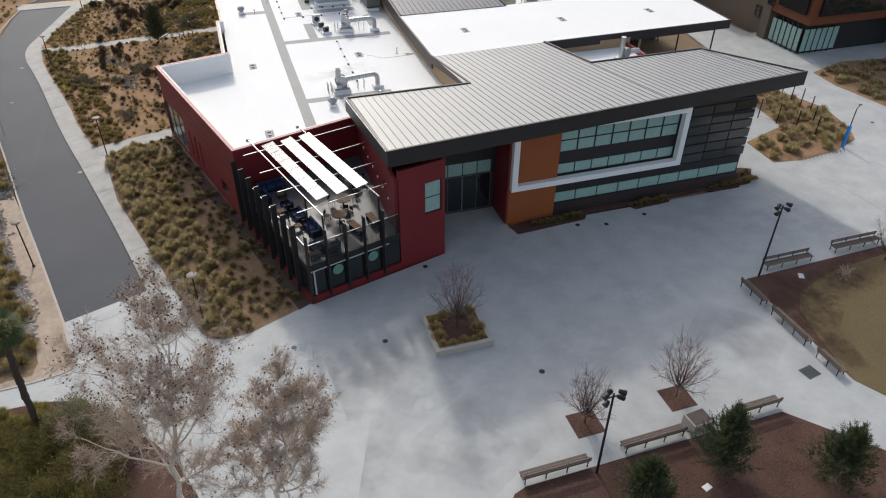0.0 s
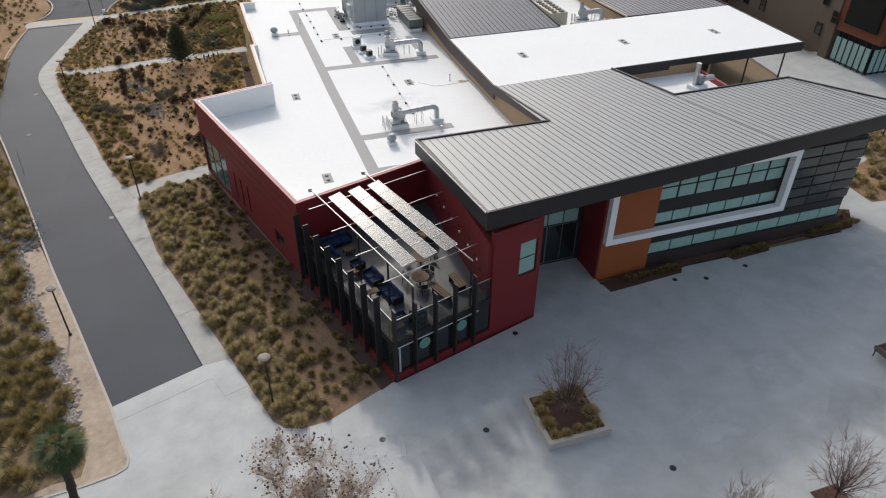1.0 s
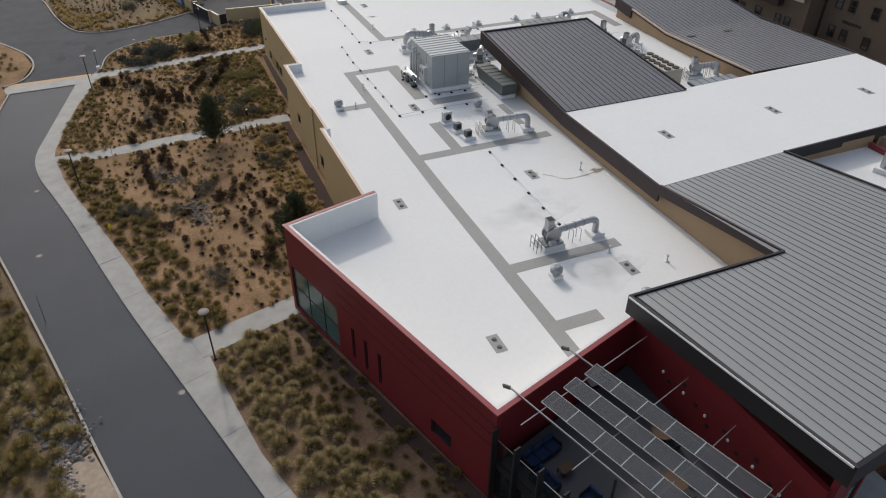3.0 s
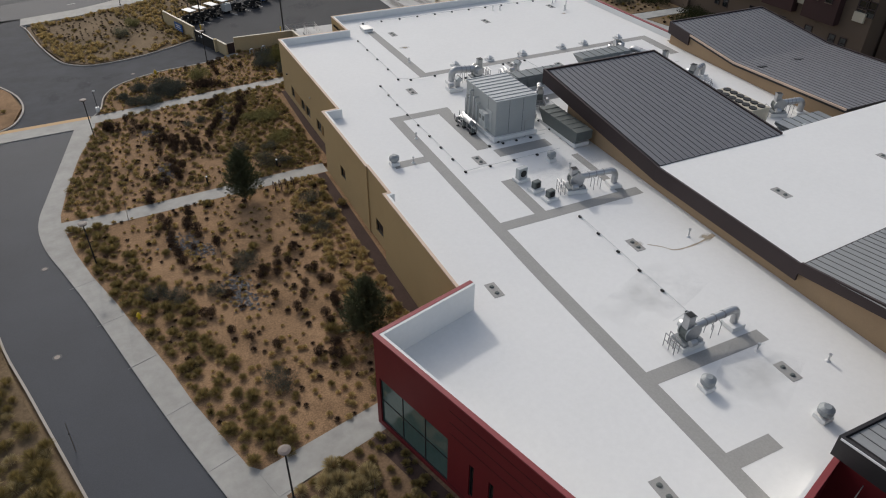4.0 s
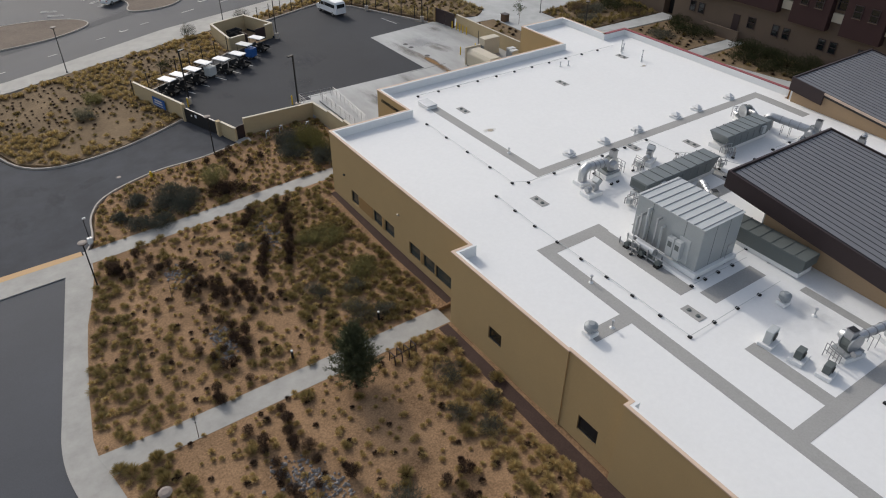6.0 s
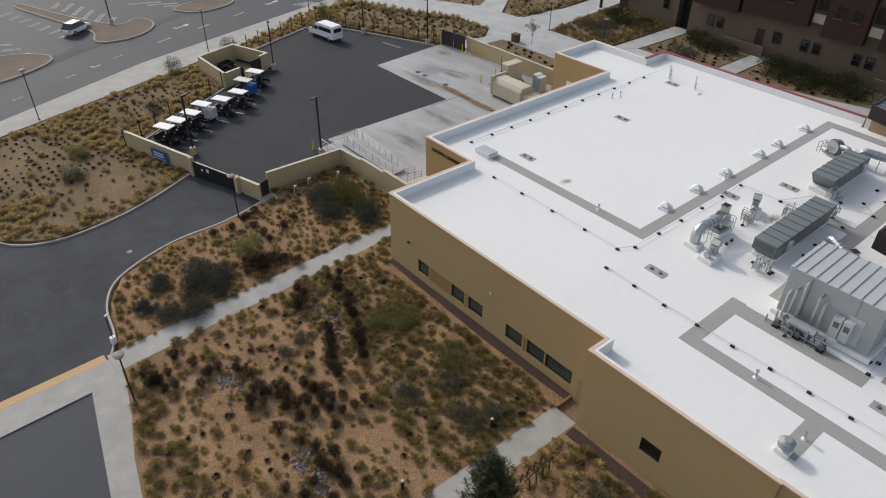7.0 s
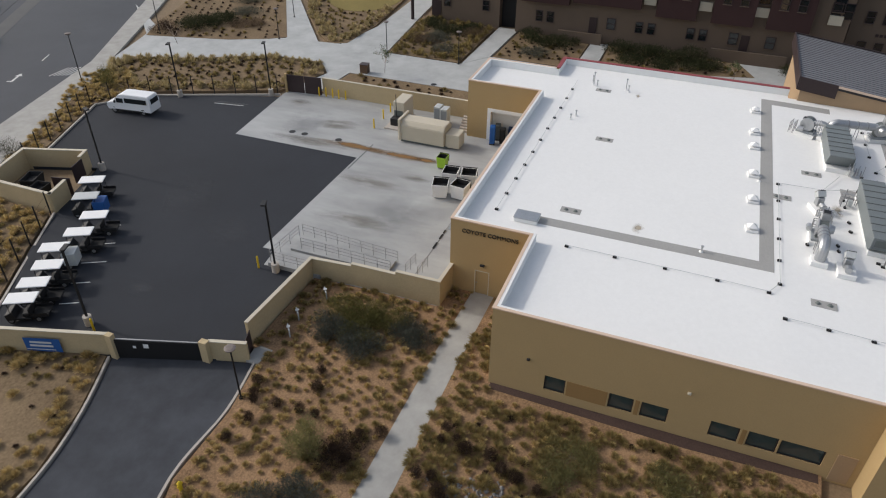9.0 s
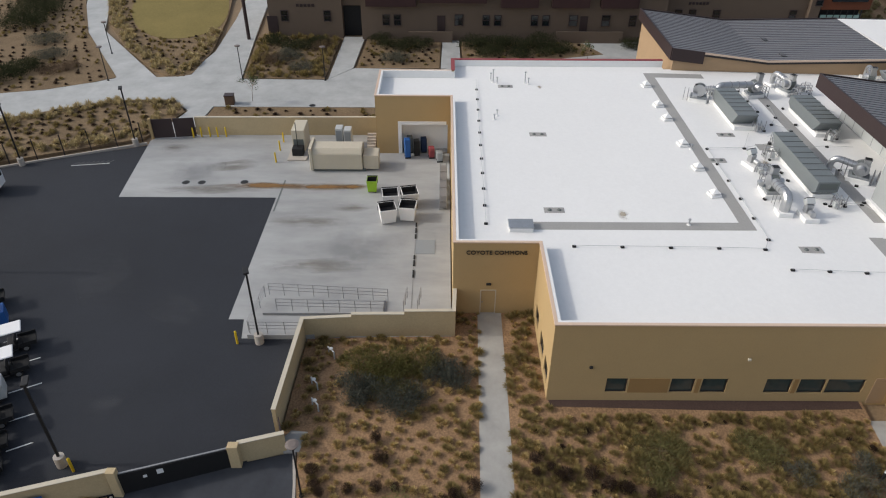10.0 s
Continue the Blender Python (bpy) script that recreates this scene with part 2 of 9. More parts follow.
def prism(bm, pts, z0, z1):
    lo = [bm.verts.new((x, y, z0(x, y) if callable(z0) else z0)) for x, y in pts]
    hi = [bm.verts.new((x, y, z1(x, y) if callable(z1) else z1)) for x, y in pts]
    n = len(pts)
    bm.faces.new(hi), bm.faces.new(lo[::-1])
    for i in range(n):
        bm.faces.new((lo[i], lo[(i + 1) % n], hi[(i + 1) % n], hi[i]))
    bmesh.ops.recalc_face_normals(bm, faces=bm.faces[:])


def round_off(pts, times=2):
    """Corner cutting of a closed outline."""
    for _ in range(times):
        pts = [(a[0] * w + b[0] * (1 - w), a[1] * w + b[1] * (1 - w)) for a, b in zip(pts, pts[1:] + pts[:1]) for w in (0.75, 0.25)]
    return pts


def curve_pts(pts, n=5):
    """An open line through the points, bent smoothly."""
    out = []
    for i in range(len(pts) - 1):
        p0, p1, p2, p3 = pts[max(0, i - 1)], pts[i], pts[i + 1], pts[min(len(pts) - 1, i + 2)]
        for k in range(n):
            t = k / n
            out.append(tuple(0.5 * (2 * b + (c - a) * t + (2 * a - 5 * b + 4 * c - d) * t * t + (3 * b - a - 3 * c + d) * t ** 3) for a, b, c, d in zip(p0, p1, p2, p3)))
    return out + [tuple(pts[-1])]


def gz(x, y=0):
    """The ground falls from the building to the road."""
    return -0.9 + 1.3 * min(1.0, max(0.0, (x + 20) / 22))


def sheet(name, pts, lift, material, thick=0.4, label="", category="", parent=None):
    """A slab that follows the ground, its top lift above it."""
    bm = bmesh.new()
    f = bm.faces.new([bm.verts.new((x, y, 0)) for x, y in pts])
    if f.normal.z < 0 or sum(a[0] * b[1] - b[0] * a[1] for a, b in zip(pts, pts[1:] + pts[:1])) < 0:
        bmesh.ops.reverse_faces(bm, faces=[f])
    for x in (-20, 2):
        bmesh.ops.bisect_plane(bm, geom=bm.verts[:] + bm.edges[:] + bm.faces[:], plane_co=(x, 0, 0), plane_no=(1, 0, 0))
    bmesh.ops.triangulate(bm, faces=bm.faces[:])
    top = bm.faces[:]
    if thick:
        ext = bmesh.ops.extrude_face_region(bm, geom=top)
        low = {v for v in ext["geom"] if isinstance(v, bmesh.types.BMVert)}
        for v in bm.verts:
            v.co.z = gz(v.co.x) + lift - (thick if v in low else 0)
    else:
        for v in bm.verts:
            v.co.z = gz(v.co.x) + lift
    bmesh.ops.recalc_face_normals(bm, faces=bm.faces[:])
    ob = part(name, bm, material, parent, label)
    return tagged(ob, label, category, "", "structure")


def ribbon(name, pts, width, z_lift, height, material, parent=None, label="", category="", closed=False):
    """A low strip along a line on the ground, such as a kerb."""
    bm = bmesh.new()
    n = len(pts)
    rows = []
    for i, (x, y) in enumerate(pts):
        a = pts[(i - 1) % n] if closed or i else pts[i]
        b = pts[(i + 1) % n] if closed or i < n - 1 else pts[i]
        d = Vector((b[0] - a[0], b[1] - a[1]))
        d.normalize()
        nx, ny = -d.y * width / 2, d.x * width / 2
        z = gz(x) + z_lift
        rows.append([bm.verts.new(c) for c in ((x - nx, y - ny, z), (x + nx, y + ny, z), (x + nx, y + ny, z + height), (x - nx, y - ny, z + height))])
    for i in range(n if closed else n - 1):
        a, b = rows[i], rows[(i + 1) % n]
        for k in range(4):
            bm.faces.new((a[k], a[(k + 1) % 4], b[(k + 1) % 4], b[k]))
    if not closed:
        bm.faces.new(rows[0]), bm.faces.new(rows[-1][::-1])
    bmesh.ops.recalc_face_normals(bm, faces=bm.faces[:])
    ob = part(name, bm, material, parent, label)
    if parent is None:
        tagged(ob, label, category, "", "structure")
    return ob


def stain_mat(name, colour, strength=0.8, stretch=(1, 1), lo=0.46, hi=0.66, rough=0.85):
    """A see-through blotch with a ragged outline that fades towards its rim."""
    m = bpy.data.materials.new(name)
    m.use_nodes = True
    nt = m.node_tree
    bsdf = nt.nodes["Principled BSDF"]
    bsdf.inputs["Base Color"].default_value = (*colour, 1)
    bsdf.inputs["Roughness"].default_value = rough
    bsdf.inputs["Specular IOR Level"].default_value = 0.2
    tc = nt.nodes.new("ShaderNodeTexCoord")
    geo = nt.nodes.new("ShaderNodeNewGeometry")
    mp = nt.nodes.new("ShaderNodeMapping")
    mp.inputs["Scale"].default_value = (stretch[0], stretch[1], 1)
    nt.links.new(geo.outputs["Position"], mp.inputs[0])
    nz = nt.nodes.new("ShaderNodeTexNoise")
    nz.inputs["Scale"].default_value, nz.inputs["Detail"].default_value, nz.inputs["Roughness"].default_value = 0.9, 6, 0.62
    nt.links.new(mp.outputs[0], nz.inputs["Vector"])
    sh = nt.nodes.new("ShaderNodeMapping")
    sh.inputs["Location"].default_value, sh.inputs["Scale"].default_value = (-1, -1, 0), (2, 2, 0)
    nt.links.new(tc.outputs["Generated"], sh.inputs[0])
    gr = nt.nodes.new("ShaderNodeTexGradient")
    gr.gradient_type = "SPHERICAL"
    nt.links.new(sh.outputs[0], gr.inputs[0])
    mul = nt.nodes.new("ShaderNodeMath")
    mul.operation = "MULTIPLY_ADD"
    mul.inputs[1].default_value = 0.16
    nt.links.new(gr.outputs["Fac"], mul.inputs[0])
    nt.links.new(nz.outputs["Fac"], mul.inputs[2])
    rim = nt.nodes.new("ShaderNodeMapRange")
    rim.inputs["From Min"].default_value, rim.inputs["From Max"].default_value = 0.0, 0.75
    nt.links.new(gr.outputs["Fac"], rim.inputs["Value"])
    mr = nt.nodes.new("ShaderNodeMapRange")
    mr.inputs["From Min"].default_value, mr.inputs["From Max"].default_value = lo, hi
    mr.inputs["To Max"].default_value = strength
    nt.links.new(mul.outputs[0], mr.inputs["Value"])
    out = nt.nodes.new("ShaderNodeMath")
    out.operation = "MULTIPLY"
    nt.links.new(mr.outputs[0], out.inputs[0])
    nt.links.new(rim.outputs[0], out.inputs[1])
    nt.links.new(out.outputs[0], bsdf.inputs["Alpha"])
    return m


M["rust_stain"] = stain_mat("rust_stain", (0.22, 0.125, 0.05), 0.9, (1.3, 0.5), 0.42, 0.62)
M["dirt_stain"] = stain_mat("dirt_stain", (0.24, 0.22, 0.19), 0.5, (1.3, 0.4), 0.44, 0.7)
# greyer and whiter blotches that darken or lighten the concrete
M["dark_patch"] = stain_mat("dark_patch", (0.24, 0.25, 0.26), 0.3, (0.4, 0.4), 0.46, 0.72)
M["pale_patch"] = stain_mat("pale_patch", (0.60, 0.61, 0.61), 0.5, (0.4, 0.5), 0.46, 0.72)
M["scuff"] = stain_mat("scuff", (0.10, 0.105, 0.115), 0.35, (1.5, 0.8), 0.46, 0.72)
M["oil_stain"] = stain_mat("oil_stain", (0.05, 0.05, 0.05), 0.5, (1, 1))
M["roof_stain"] = stain_mat("roof_stain", (0.42, 0.36, 0.27), 0.7, (1.5, 1.5))
M["roof_dirt"] = stain_mat("roof_dirt", (0.52, 0.52, 0.51), 0.28, (0.5, 0.5), 0.46, 0.75)


def stain(material, x, y, w, d, turn=0.0, lift=0.006, top=None, label="weathered stain on the paving"):
    """A thin film of dirt or other colour lying on a surface."""
    c, s = math.cos(radians(turn)), math.sin(radians(turn))
    bm = bmesh.new()
    f = top or (lambda X, Y: gz(X))
    n = 6
    rows = []
    for i in range(n + 1):
        row = []
        for k in range(2):
            u, v = (i / n - 0.5) * w, (k - 0.5) * d
            X, Y = x + c * u - s * v, y + s * u + c * v
            row.append(bm.verts.new((X, Y, f(X, Y) + lift)))
        rows.append(row)
    for a, b in zip(rows, rows[1:]):
        bm.faces.new((a[0], b[0], b[1], a[1]))
    tagged(part("stain", bm, material), label, "stain", "", "structure")


# ---- ground ----
bm = bmesh.new()
for x0, x1 in ((-1800, -20), (-20, 2), (2, 1800)):
    bm.faces.new([bm.verts.new((x, y, gz(x) - 0.30)) for x, y in ((x0, -1800), (x1, -1800), (x1, 1800), (x0, 1800))])
bmesh.ops.remove_doubles(bm, verts=bm.verts[:], dist=0.01)
tagged(part("ground", bm, "dirt"), "dry tan desert soil reaching the horizon", "ground", "", "structure")

ROAD_W = [(-14.4, 43.7), (-17.6, 54.3), (-19.95, 61.9), (-23.4, 74.0), (-26.35, 84.0), (-28.6, 92.0), (-30.4, 104), (-30.8, 115), (-29.6, 125.9)]
ROAD_E = [(-8.7, 45.3), (-11.45, 55.0), (-14.98, 66.65), (-18.45, 78.0), (-22.13, 91.5), (-23.95, 97.6), (-25.0, 100.9), (-25.55, 103.2), (-25.85, 105.6), (-25.75, 108.0), (-25.2, 110.9), (-23.95, 117.1), (-22.1, 126.3)]
west, east = curve_pts(ROAD_W), curve_pts(ROAD_E)
sheet("road", west + east[::-1], -0.12, "asphalt", 0.15, "smooth grey asphalt campus road", "road")
# junction and drive north of the raised crossing
sheet("road", [(-29.6, 128.9), (-20.0, 129.2)] + curve_pts([(-19.0, 131.0), (-18.4, 134.6), (-16.4, 137.6), (-11.4, 139.1), (-6.3, 138.9), (-2.2, 139.4)])
      + [(-2.9, 142.1), (-5.0, 148.7)] + curve_pts([(-5.2, 148.7), (-9.5, 147.0), (-13.9, 146.0), (-18.8, 146.2), (-22.8, 149.0), (-25.4, 157.3), (-27.2, 166.0), (-26.5, 173)])
      + [(-70, 171), (-70, 150), (-33, 148), (-28.5, 140.6), (-27.2, 135.1), (-28.0, 130.5)], -0.12, "asphalt_worn", 0.15, "worn grey asphalt service drive and junction", "road")
sheet("pavement", [(-30.2, 125.9), (-22.1, 126.25), (-20.6, 123.6), (-19.2, 124.4), (-19.2, 128.7), (-30.2, 128.3)], -0.04, "concrete_walk", 0.3, "pale concrete raised crossing over the road", "crossing")
ribbon("road_marking", [(-30.0, 128.7), (-20.3, 129.0)], 0.75, -0.35, 0.315, "orange_line", None, "tan-orange warning strip across the road", "marking")

# plaza and walks
sheet("pavement", [(-14.4, 43.7), (-8.7, 45.3)] + [(-6.2, 45.3), (3.0, 39.2), (14, 42.3), (14.5, 48), (20.3, 48), (20.3, 44.0), (43.3, 44.0), (43.3, 67.5), (61.2, 67.5), (60.1, 60), (100, 60), (100, -60), (-60, -60), (-60, 37.8), (-17.7, 38.2), (-15.6, 38.2), (-13.9, 38.36), (-13.4, 38.6), (-13.3, 39.2), (-13.8, 40.9)],
      0.0, "concrete", 0.4, "pale grey concrete plaza with darker patches", "plaza")
sheet("pavement", east + [(-19.5, 127.6), (-19.5, 124.5), (-21.5, 119.0), (-22.8, 107.2), (-22.8, 104.6), (-22.5, 102.2)] + [(-13.5, 72.6), (-12.6, 69.9), (-11.0, 60.0), (-6.6, 46.2), (-5.6, 45.3)], -0.004, "concrete_walk", 0.4, "pale concrete sidewalk beside the road", "sidewalk")
for a, b, c, d in (((-14.4, 71.9), (-5.6, 73.6), (-6.2, 71.4), (-13.7, 69.7)), ((-24.1, 106.1), (0.1, 104.9), (0.1, 103.1), (-23.6, 104.1)), ((-20.2, 129.1), (10.0, 128.3), (10.0, 126.6), (-20.2, 127.0))):
    sheet("pavement", [a, b, c, d], 0.016, "concrete_walk", 0.4, "narrow pale concrete footpath between planting beds", "footpath")

# planting beds
BEDS = {
    "a": [(-13.3, 69.6), (-12.7, 66.0), (-11.6, 60.0), (-7.2, 46.3), (-4.9, 38.9), (-4.3, 38.1), (-3.3, 37.7), (-1.7, 37.7), (2.5, 39.2), (2.9, 39.5), (-6.5, 71.6)],
    "b": [(-23.75, 104.6), (-23.5, 103.3), (-23.1, 100.8), (-21.95, 96.5), (-20.55, 92.3), (-19.7, 89.3), (-18.7, 86.0), (-17.8, 82.9), (-16.9, 79.2), (-15.45, 74.6), (-14.8, 72.6), (-14.2, 72.0), (-13.6, 71.8), (-6.6, 73.2), (0.2, 73.8), (0.2, 103.4)],
    "c": [(-24.0, 105.8), (-24.0, 107.5), (-23.4, 111.5), (-22.5, 116.2), (-21.9, 119.0), (-20.8, 122.5), (-20.1, 125.3), (-19.8, 127.3), (1.8, 126.8), (10, 126.7), (10, 124.2), (1.8, 124.3), (1.8, 104.7)],
    "d": [(-19.4, 128.8), (-19.1, 129.8), (-18.7, 131.0), (-18.0, 134.6), (-16.2, 137.2), (-11.4, 138.8), (-6.3, 138.6), (-2.3, 139.2), (-0.9, 140.35), (7.1, 140.1), (7.3, 135.0), (7.4, 130.0), (9.9, 129.8), (9.9, 128.1)],
    "hill": [(-5.2, 149.1), (-9.5, 147.4), (-13.9, 146.4), (-18.8, 146.6), (-22.4, 149.3), (-25.0, 157.3), (-26.6, 168.0), (-14.0, 171.6), (3.4, 174.6), (14.5, 178.2), (33.0, 188.0), (38.0, 184), (31.0, 176.5), (26.5, 180.0), (12.5, 175.0), (6.9, 173.5), (6.5, 166.0), (-7.6, 158.5)],
    "west": [(-30.1, 112), (-28.8, 92.0), (-26.8, 84.0), (-23.8, 74.0), (-20.9, 64.4), (-22.5, 63.7), (-21.3, 60.2), (-20.1, 55.4), (-18.8, 51.9), (-17.9, 48.8), (-16.8, 45.9), (-16.2, 42.8), (-15.6, 39.9), (-15.8, 38.8), (-17.4, 38.8), (-19.0, 38.45), (-60, 38.2), (-60, 112)],
}
for key, pts in BEDS.items():
    sheet("planting_bed", pts, 0.004, "gravel_red" if key == "a" else "gravel_hill" if key in ("hill", "west") else "gravel", 0.35, "tan gravel planting bed with dry tufts", "planting bed")
sheet("pavement", [(-20.9, 64.4), (-19.2, 59.3), (-16.9, 51.7), (-14.4, 43.7), (-13.8, 40.9), (-13.3, 39.2), (-13.4, 38.6), (-13.9, 38.36), (-15.6, 38.2), (-17.7, 38.2), (-19.0, 38.45), (-17.4, 38.8), (-15.8, 38.8), (-15.6, 39.9), (-16.2, 42.8), (-16.8, 45.9), (-17.9, 48.8), (-18.8, 51.9), (-20.1, 55.4), (-21.3, 60.2), (-22.5, 63.7)], 0.03, "concrete_tan", 0.4, "dusty tan concrete walk beside the road", "sidewalk")

# service yard
sheet("yard", [(-2.9, 142.1), (-2.1, 140.0), (-1.0, 140.6), (7.15, 140.3), (7.1, 144.65), (9.1, 144.95), (9.1, 146.05), (26, 146.05), (26, 160.4), (36.6, 161), (31.0, 175.5), (26.5, 179.6), (12.5, 174.2), (14.6, 168.2), (7.0, 165.9), (-7.6, 158.3), (-5.0, 148.6)], -0.02, "asphalt_dark", 0.3, "fresh black asphalt service yard", "yard")
sheet("yard", [(7.25, 138.4), (7.1, 144.65), (9.1, 144.95), (9.1, 146.05), (26.0, 146.05), (26.0, 160.4), (37.4, 161.5), (39, 161), (39.2, 137.3), (34.9, 137.3), (34.9, 130.2), (10, 130.2), (7.3, 130.2)], 0.0, "concrete_yard", 0.3, "stained concrete loading apron", "yard")

sheet("pavement", [(-2.3, 140.0), (-2.3, 139.1), (-0.9, 138.8), (-0.8, 139.8), (-1.2, 140.1)], 0.03, "concrete_walk", 0.3, "small concrete pad at the side gate", "pad")

# far street, walks and grounds
sheet("pavement", [(-28, 168.9), (-14, 171.8), (3.4, 174.9), (14.5, 178.5), (33.0, 185.8), (60, 198.4), (120, 228), (120, 232.1), (37, 190.3), (-17, 175.2), (-28, 172.5)], 0.02, "concrete_walk", 0.4, "pale concrete sidewalk beside the street", "sidewalk")
sheet("road", [(-70, 160), (-28, 172.6), (-17, 175.3), (37, 190.4), (120, 232), (120, 262), (22, 202.5), (-12, 190), (-70, 176)], -0.12, "asphalt", 0.2, "grey asphalt street with turn arrows", "street")
sheet("car_park", [(-70, 176.1), (-12, 190.1), (22, 202.6), (120, 262.1), (120, 320), (-70, 320)], -0.13, "asphalt", 0.2, "wide grey asphalt car park", "car park")

# dark bark strips against the walls
for pts in ([(-0.2, 103.0), (-0.2, 73.9), (-1.35, 73.6), (-1.3, 87.0), (-1.0, 103.0)], [(1.7, 124.2), (1.7, 104.9), (1.0, 104.9), (0.8, 112), (1.1, 124.2)], [(-6.8, 71.2), (2.9, 39.4), (1.9, 38.9), (-7.7, 70.9)]):
    sheet("planting_bed", pts, 0.02, "dark_strip", 0.2, "dark bark strip along the foot of the wall", "planting bed")

# sawn joints in the paving
def joint(x0, y0, x1, y1):
    n = max(1, round(abs(x1 - x0) / 4))
    pts = [(x0 + (x1 - x0) * k / n, y0 + (y1 - y0) * k / n) for k in range(n + 1)]
    ribbon("paving_joint", pts, 0.025, -0.02, 0.025, "joint", None, "thin sawn joint in the concrete", "joint")


joint(-14.1, 42.3, -8.2, 43.9), joint(-8.2, 43.9, -7.5, 42.0), joint(-7.5, 42.0, -6.0, 42.4)
for k in range(10):
    x, y = -9.9 - k * 1.66, 51.2 + k * 5.55
    if y < 100:
        joint(x - 0.55, y - 0.15, x + 1.35, y + 0.35)
for x in (46.0, 53.0, 60.0):
    joint(x, 34.5, x - 1.0, 44.0)

# ---- commons building ----
def wall(parent, material, p, q, z0, z1, th=0.3, holes=(), label=""):
    """A straight wall from p to q in one piece, its outer face on the line, its body to the left; holes are (from, to, sill, head) along it."""
    p, q = Vector(p), Vector(q)
    d = q - p
    length = d.length
    d.normalize()
    nrm = Vector((-d.y, d.x))
    ss = sorted({0.0, length, *[h[0] for h in holes], *[h[1] for h in holes]})
    zs = sorted({z0, z1, *[h[2] for h in holes], *[h[3] for h in holes]})
    bm = bmesh.new()
    grid = {}
    def vert(i, k):
        if (i, k) not in grid:
            c = p + d * ss[i]
            grid[i, k] = bm.verts.new((c.x, c.y, zs[k]))
        return grid[i, k]
    for i in range(len(ss) - 1):
        for k in range(len(zs) - 1):
            sm, zm = (ss[i] + ss[i + 1]) / 2, (zs[k] + zs[k + 1]) / 2
            if not any(h[0] < sm < h[1] and h[2] < zm < h[3] for h in holes):
                bm.faces.new((vert(i, k), vert(i + 1, k), vert(i + 1, k + 1), vert(i, k + 1)))
    ext = bmesh.ops.extrude_face_region(bm, geom=bm.faces[:])
    for v in ext["geom"]:
        if isinstance(v, bmesh.types.BMVert):
            v.co += Vector((nrm.x, nrm.y, 0)) * th
    bmesh.ops.recalc_face_normals(bm, faces=bm.faces[:])
    return part("wall", bm, material, parent, label)


def along(p, q, s, off=0.0):
    p, q = Vector(p), Vector(q)
    d = (q - p).normalized()
    return p + d * s + Vector((-d.y, d.x)) * off, math.degrees(math.atan2(d.y, d.x))


def window(parent, p, q, s0, s1, a, b, name="window", pane="dark_glass", frame_mat="dark_metal", bars=(0, 0), deep=0.14, fw=0.07):
    """A framed window filling a hole of the wall p-q; bars are its upright and level divisions."""
    c, ang = along(p, q, (s0 + s1) / 2, deep)
    win = new(name)
    win.parent = parent
    win.matrix_world = pose(c.x, c.y, a, 0, 0, ang)
    w, h = s1 - s0, b - a
    bm = bmesh.new()
    for x in (-w / 2 + fw / 2, w / 2 - fw / 2):
        box(bm, x, 0, 0, fw, 0.1, h)
    for z in (0, h - fw):
        box(bm, 0, 0, z, w - 2 * fw, 0.1, fw)
    for i in range(1, bars[0] + 1):
        box(bm, -w / 2 + w * i / (bars[0] + 1), 0, fw, fw * 0.8, 0.08, h - 2 * fw)
    part("frame", bm, frame_mat, win)
    nx, nz = bars[0] + 1, bars[1] + 1
    if bars[1]:
        bm = bmesh.new()
        for i in range(1, nz):
            box(bm, 0, 0.004, h * i / nz - fw / 2, w - 2 * fw, 0.07, fw)
        part("rail", bm, frame_mat, win)
    for i in range(nx):
        for k in range(nz):
            pw, ph = w / nx - fw, h / nz - fw
            part("pane", bbox(-w / 2 + w * (i + 0.5) / nx, 0.01, h * (k + 0.5) / nz - ph / 2, pw, 0.03, ph), pane, win)
    return win


def rz(y):
    """The roof deck rises a little to the north."""
    return 5.1 + 0.75 * min(1.0, max(0.0, (y - 75) / 33))


def strip(bm, pts, a, b, z0, z1, closed=False):
    """A mitred bar along a line, from a to b metres to its left, between two heights."""
    n = len(pts)
    V = [Vector(p) for p in pts]
    rings = []
    for i in range(n):
        d0 = (V[i] - V[i - 1]).normalized() if closed or i else None
        d1 = (V[(i + 1) % n] - V[i]).normalized() if closed or i < n - 1 else None
        d0, d1 = d0 or d1, d1 or d0
        n0, n1 = Vector((-d0.y, d0.x)), Vector((-d1.y, d1.x))
        m = (n0 + n1) / max(0.25, 1 + n0.dot(n1))
        P, Q = V[i] + m * a, V[i] + m * b
        f0 = z0(V[i].y) if callable(z0) else z0
        f1 = z1(V[i].y) if callable(z1) else z1
        rings.append([bm.verts.new(c) for c in ((P.x, P.y, f0), (Q.x, Q.y, f0), (Q.x, Q.y, f1), (P.x, P.y, f1))])
    for i in range(n if closed else n - 1):
        r, s = rings[i], rings[(i + 1) % n]
        for k in range(4):
            bm.faces.new((r[k], s[k], s[(k + 1) % 4], r[(k + 1) % 4]))
    if not closed:
        bm.faces.new(rings[0]), bm.faces.new(rings[-1][::-1])
    bmesh.ops.recalc_face_normals(bm, faces=bm.faces[:])


def slab(bm, pts, top, thick):
    """A flat or sloping plate; top is a height or a function of y."""
    f = top if callable(top) else (lambda y: top)
    prism(bm, pts, lambda x, y: f(y) - thick, lambda x, y: f(y))


commons = thing("commons_building", "low tan and red campus building with a white membrane roof", "building")
A, B, C = (-0.75, 51.5), (-6.75, 72.05), (0.45, 74.0)     # red block: south-west, north-west, north-east corners
S0, S1 = (2.9, 39.35), (10.2, 41.5)                        # glass bay: its corner and the end of its front
BACK = (10.2, 55.0)
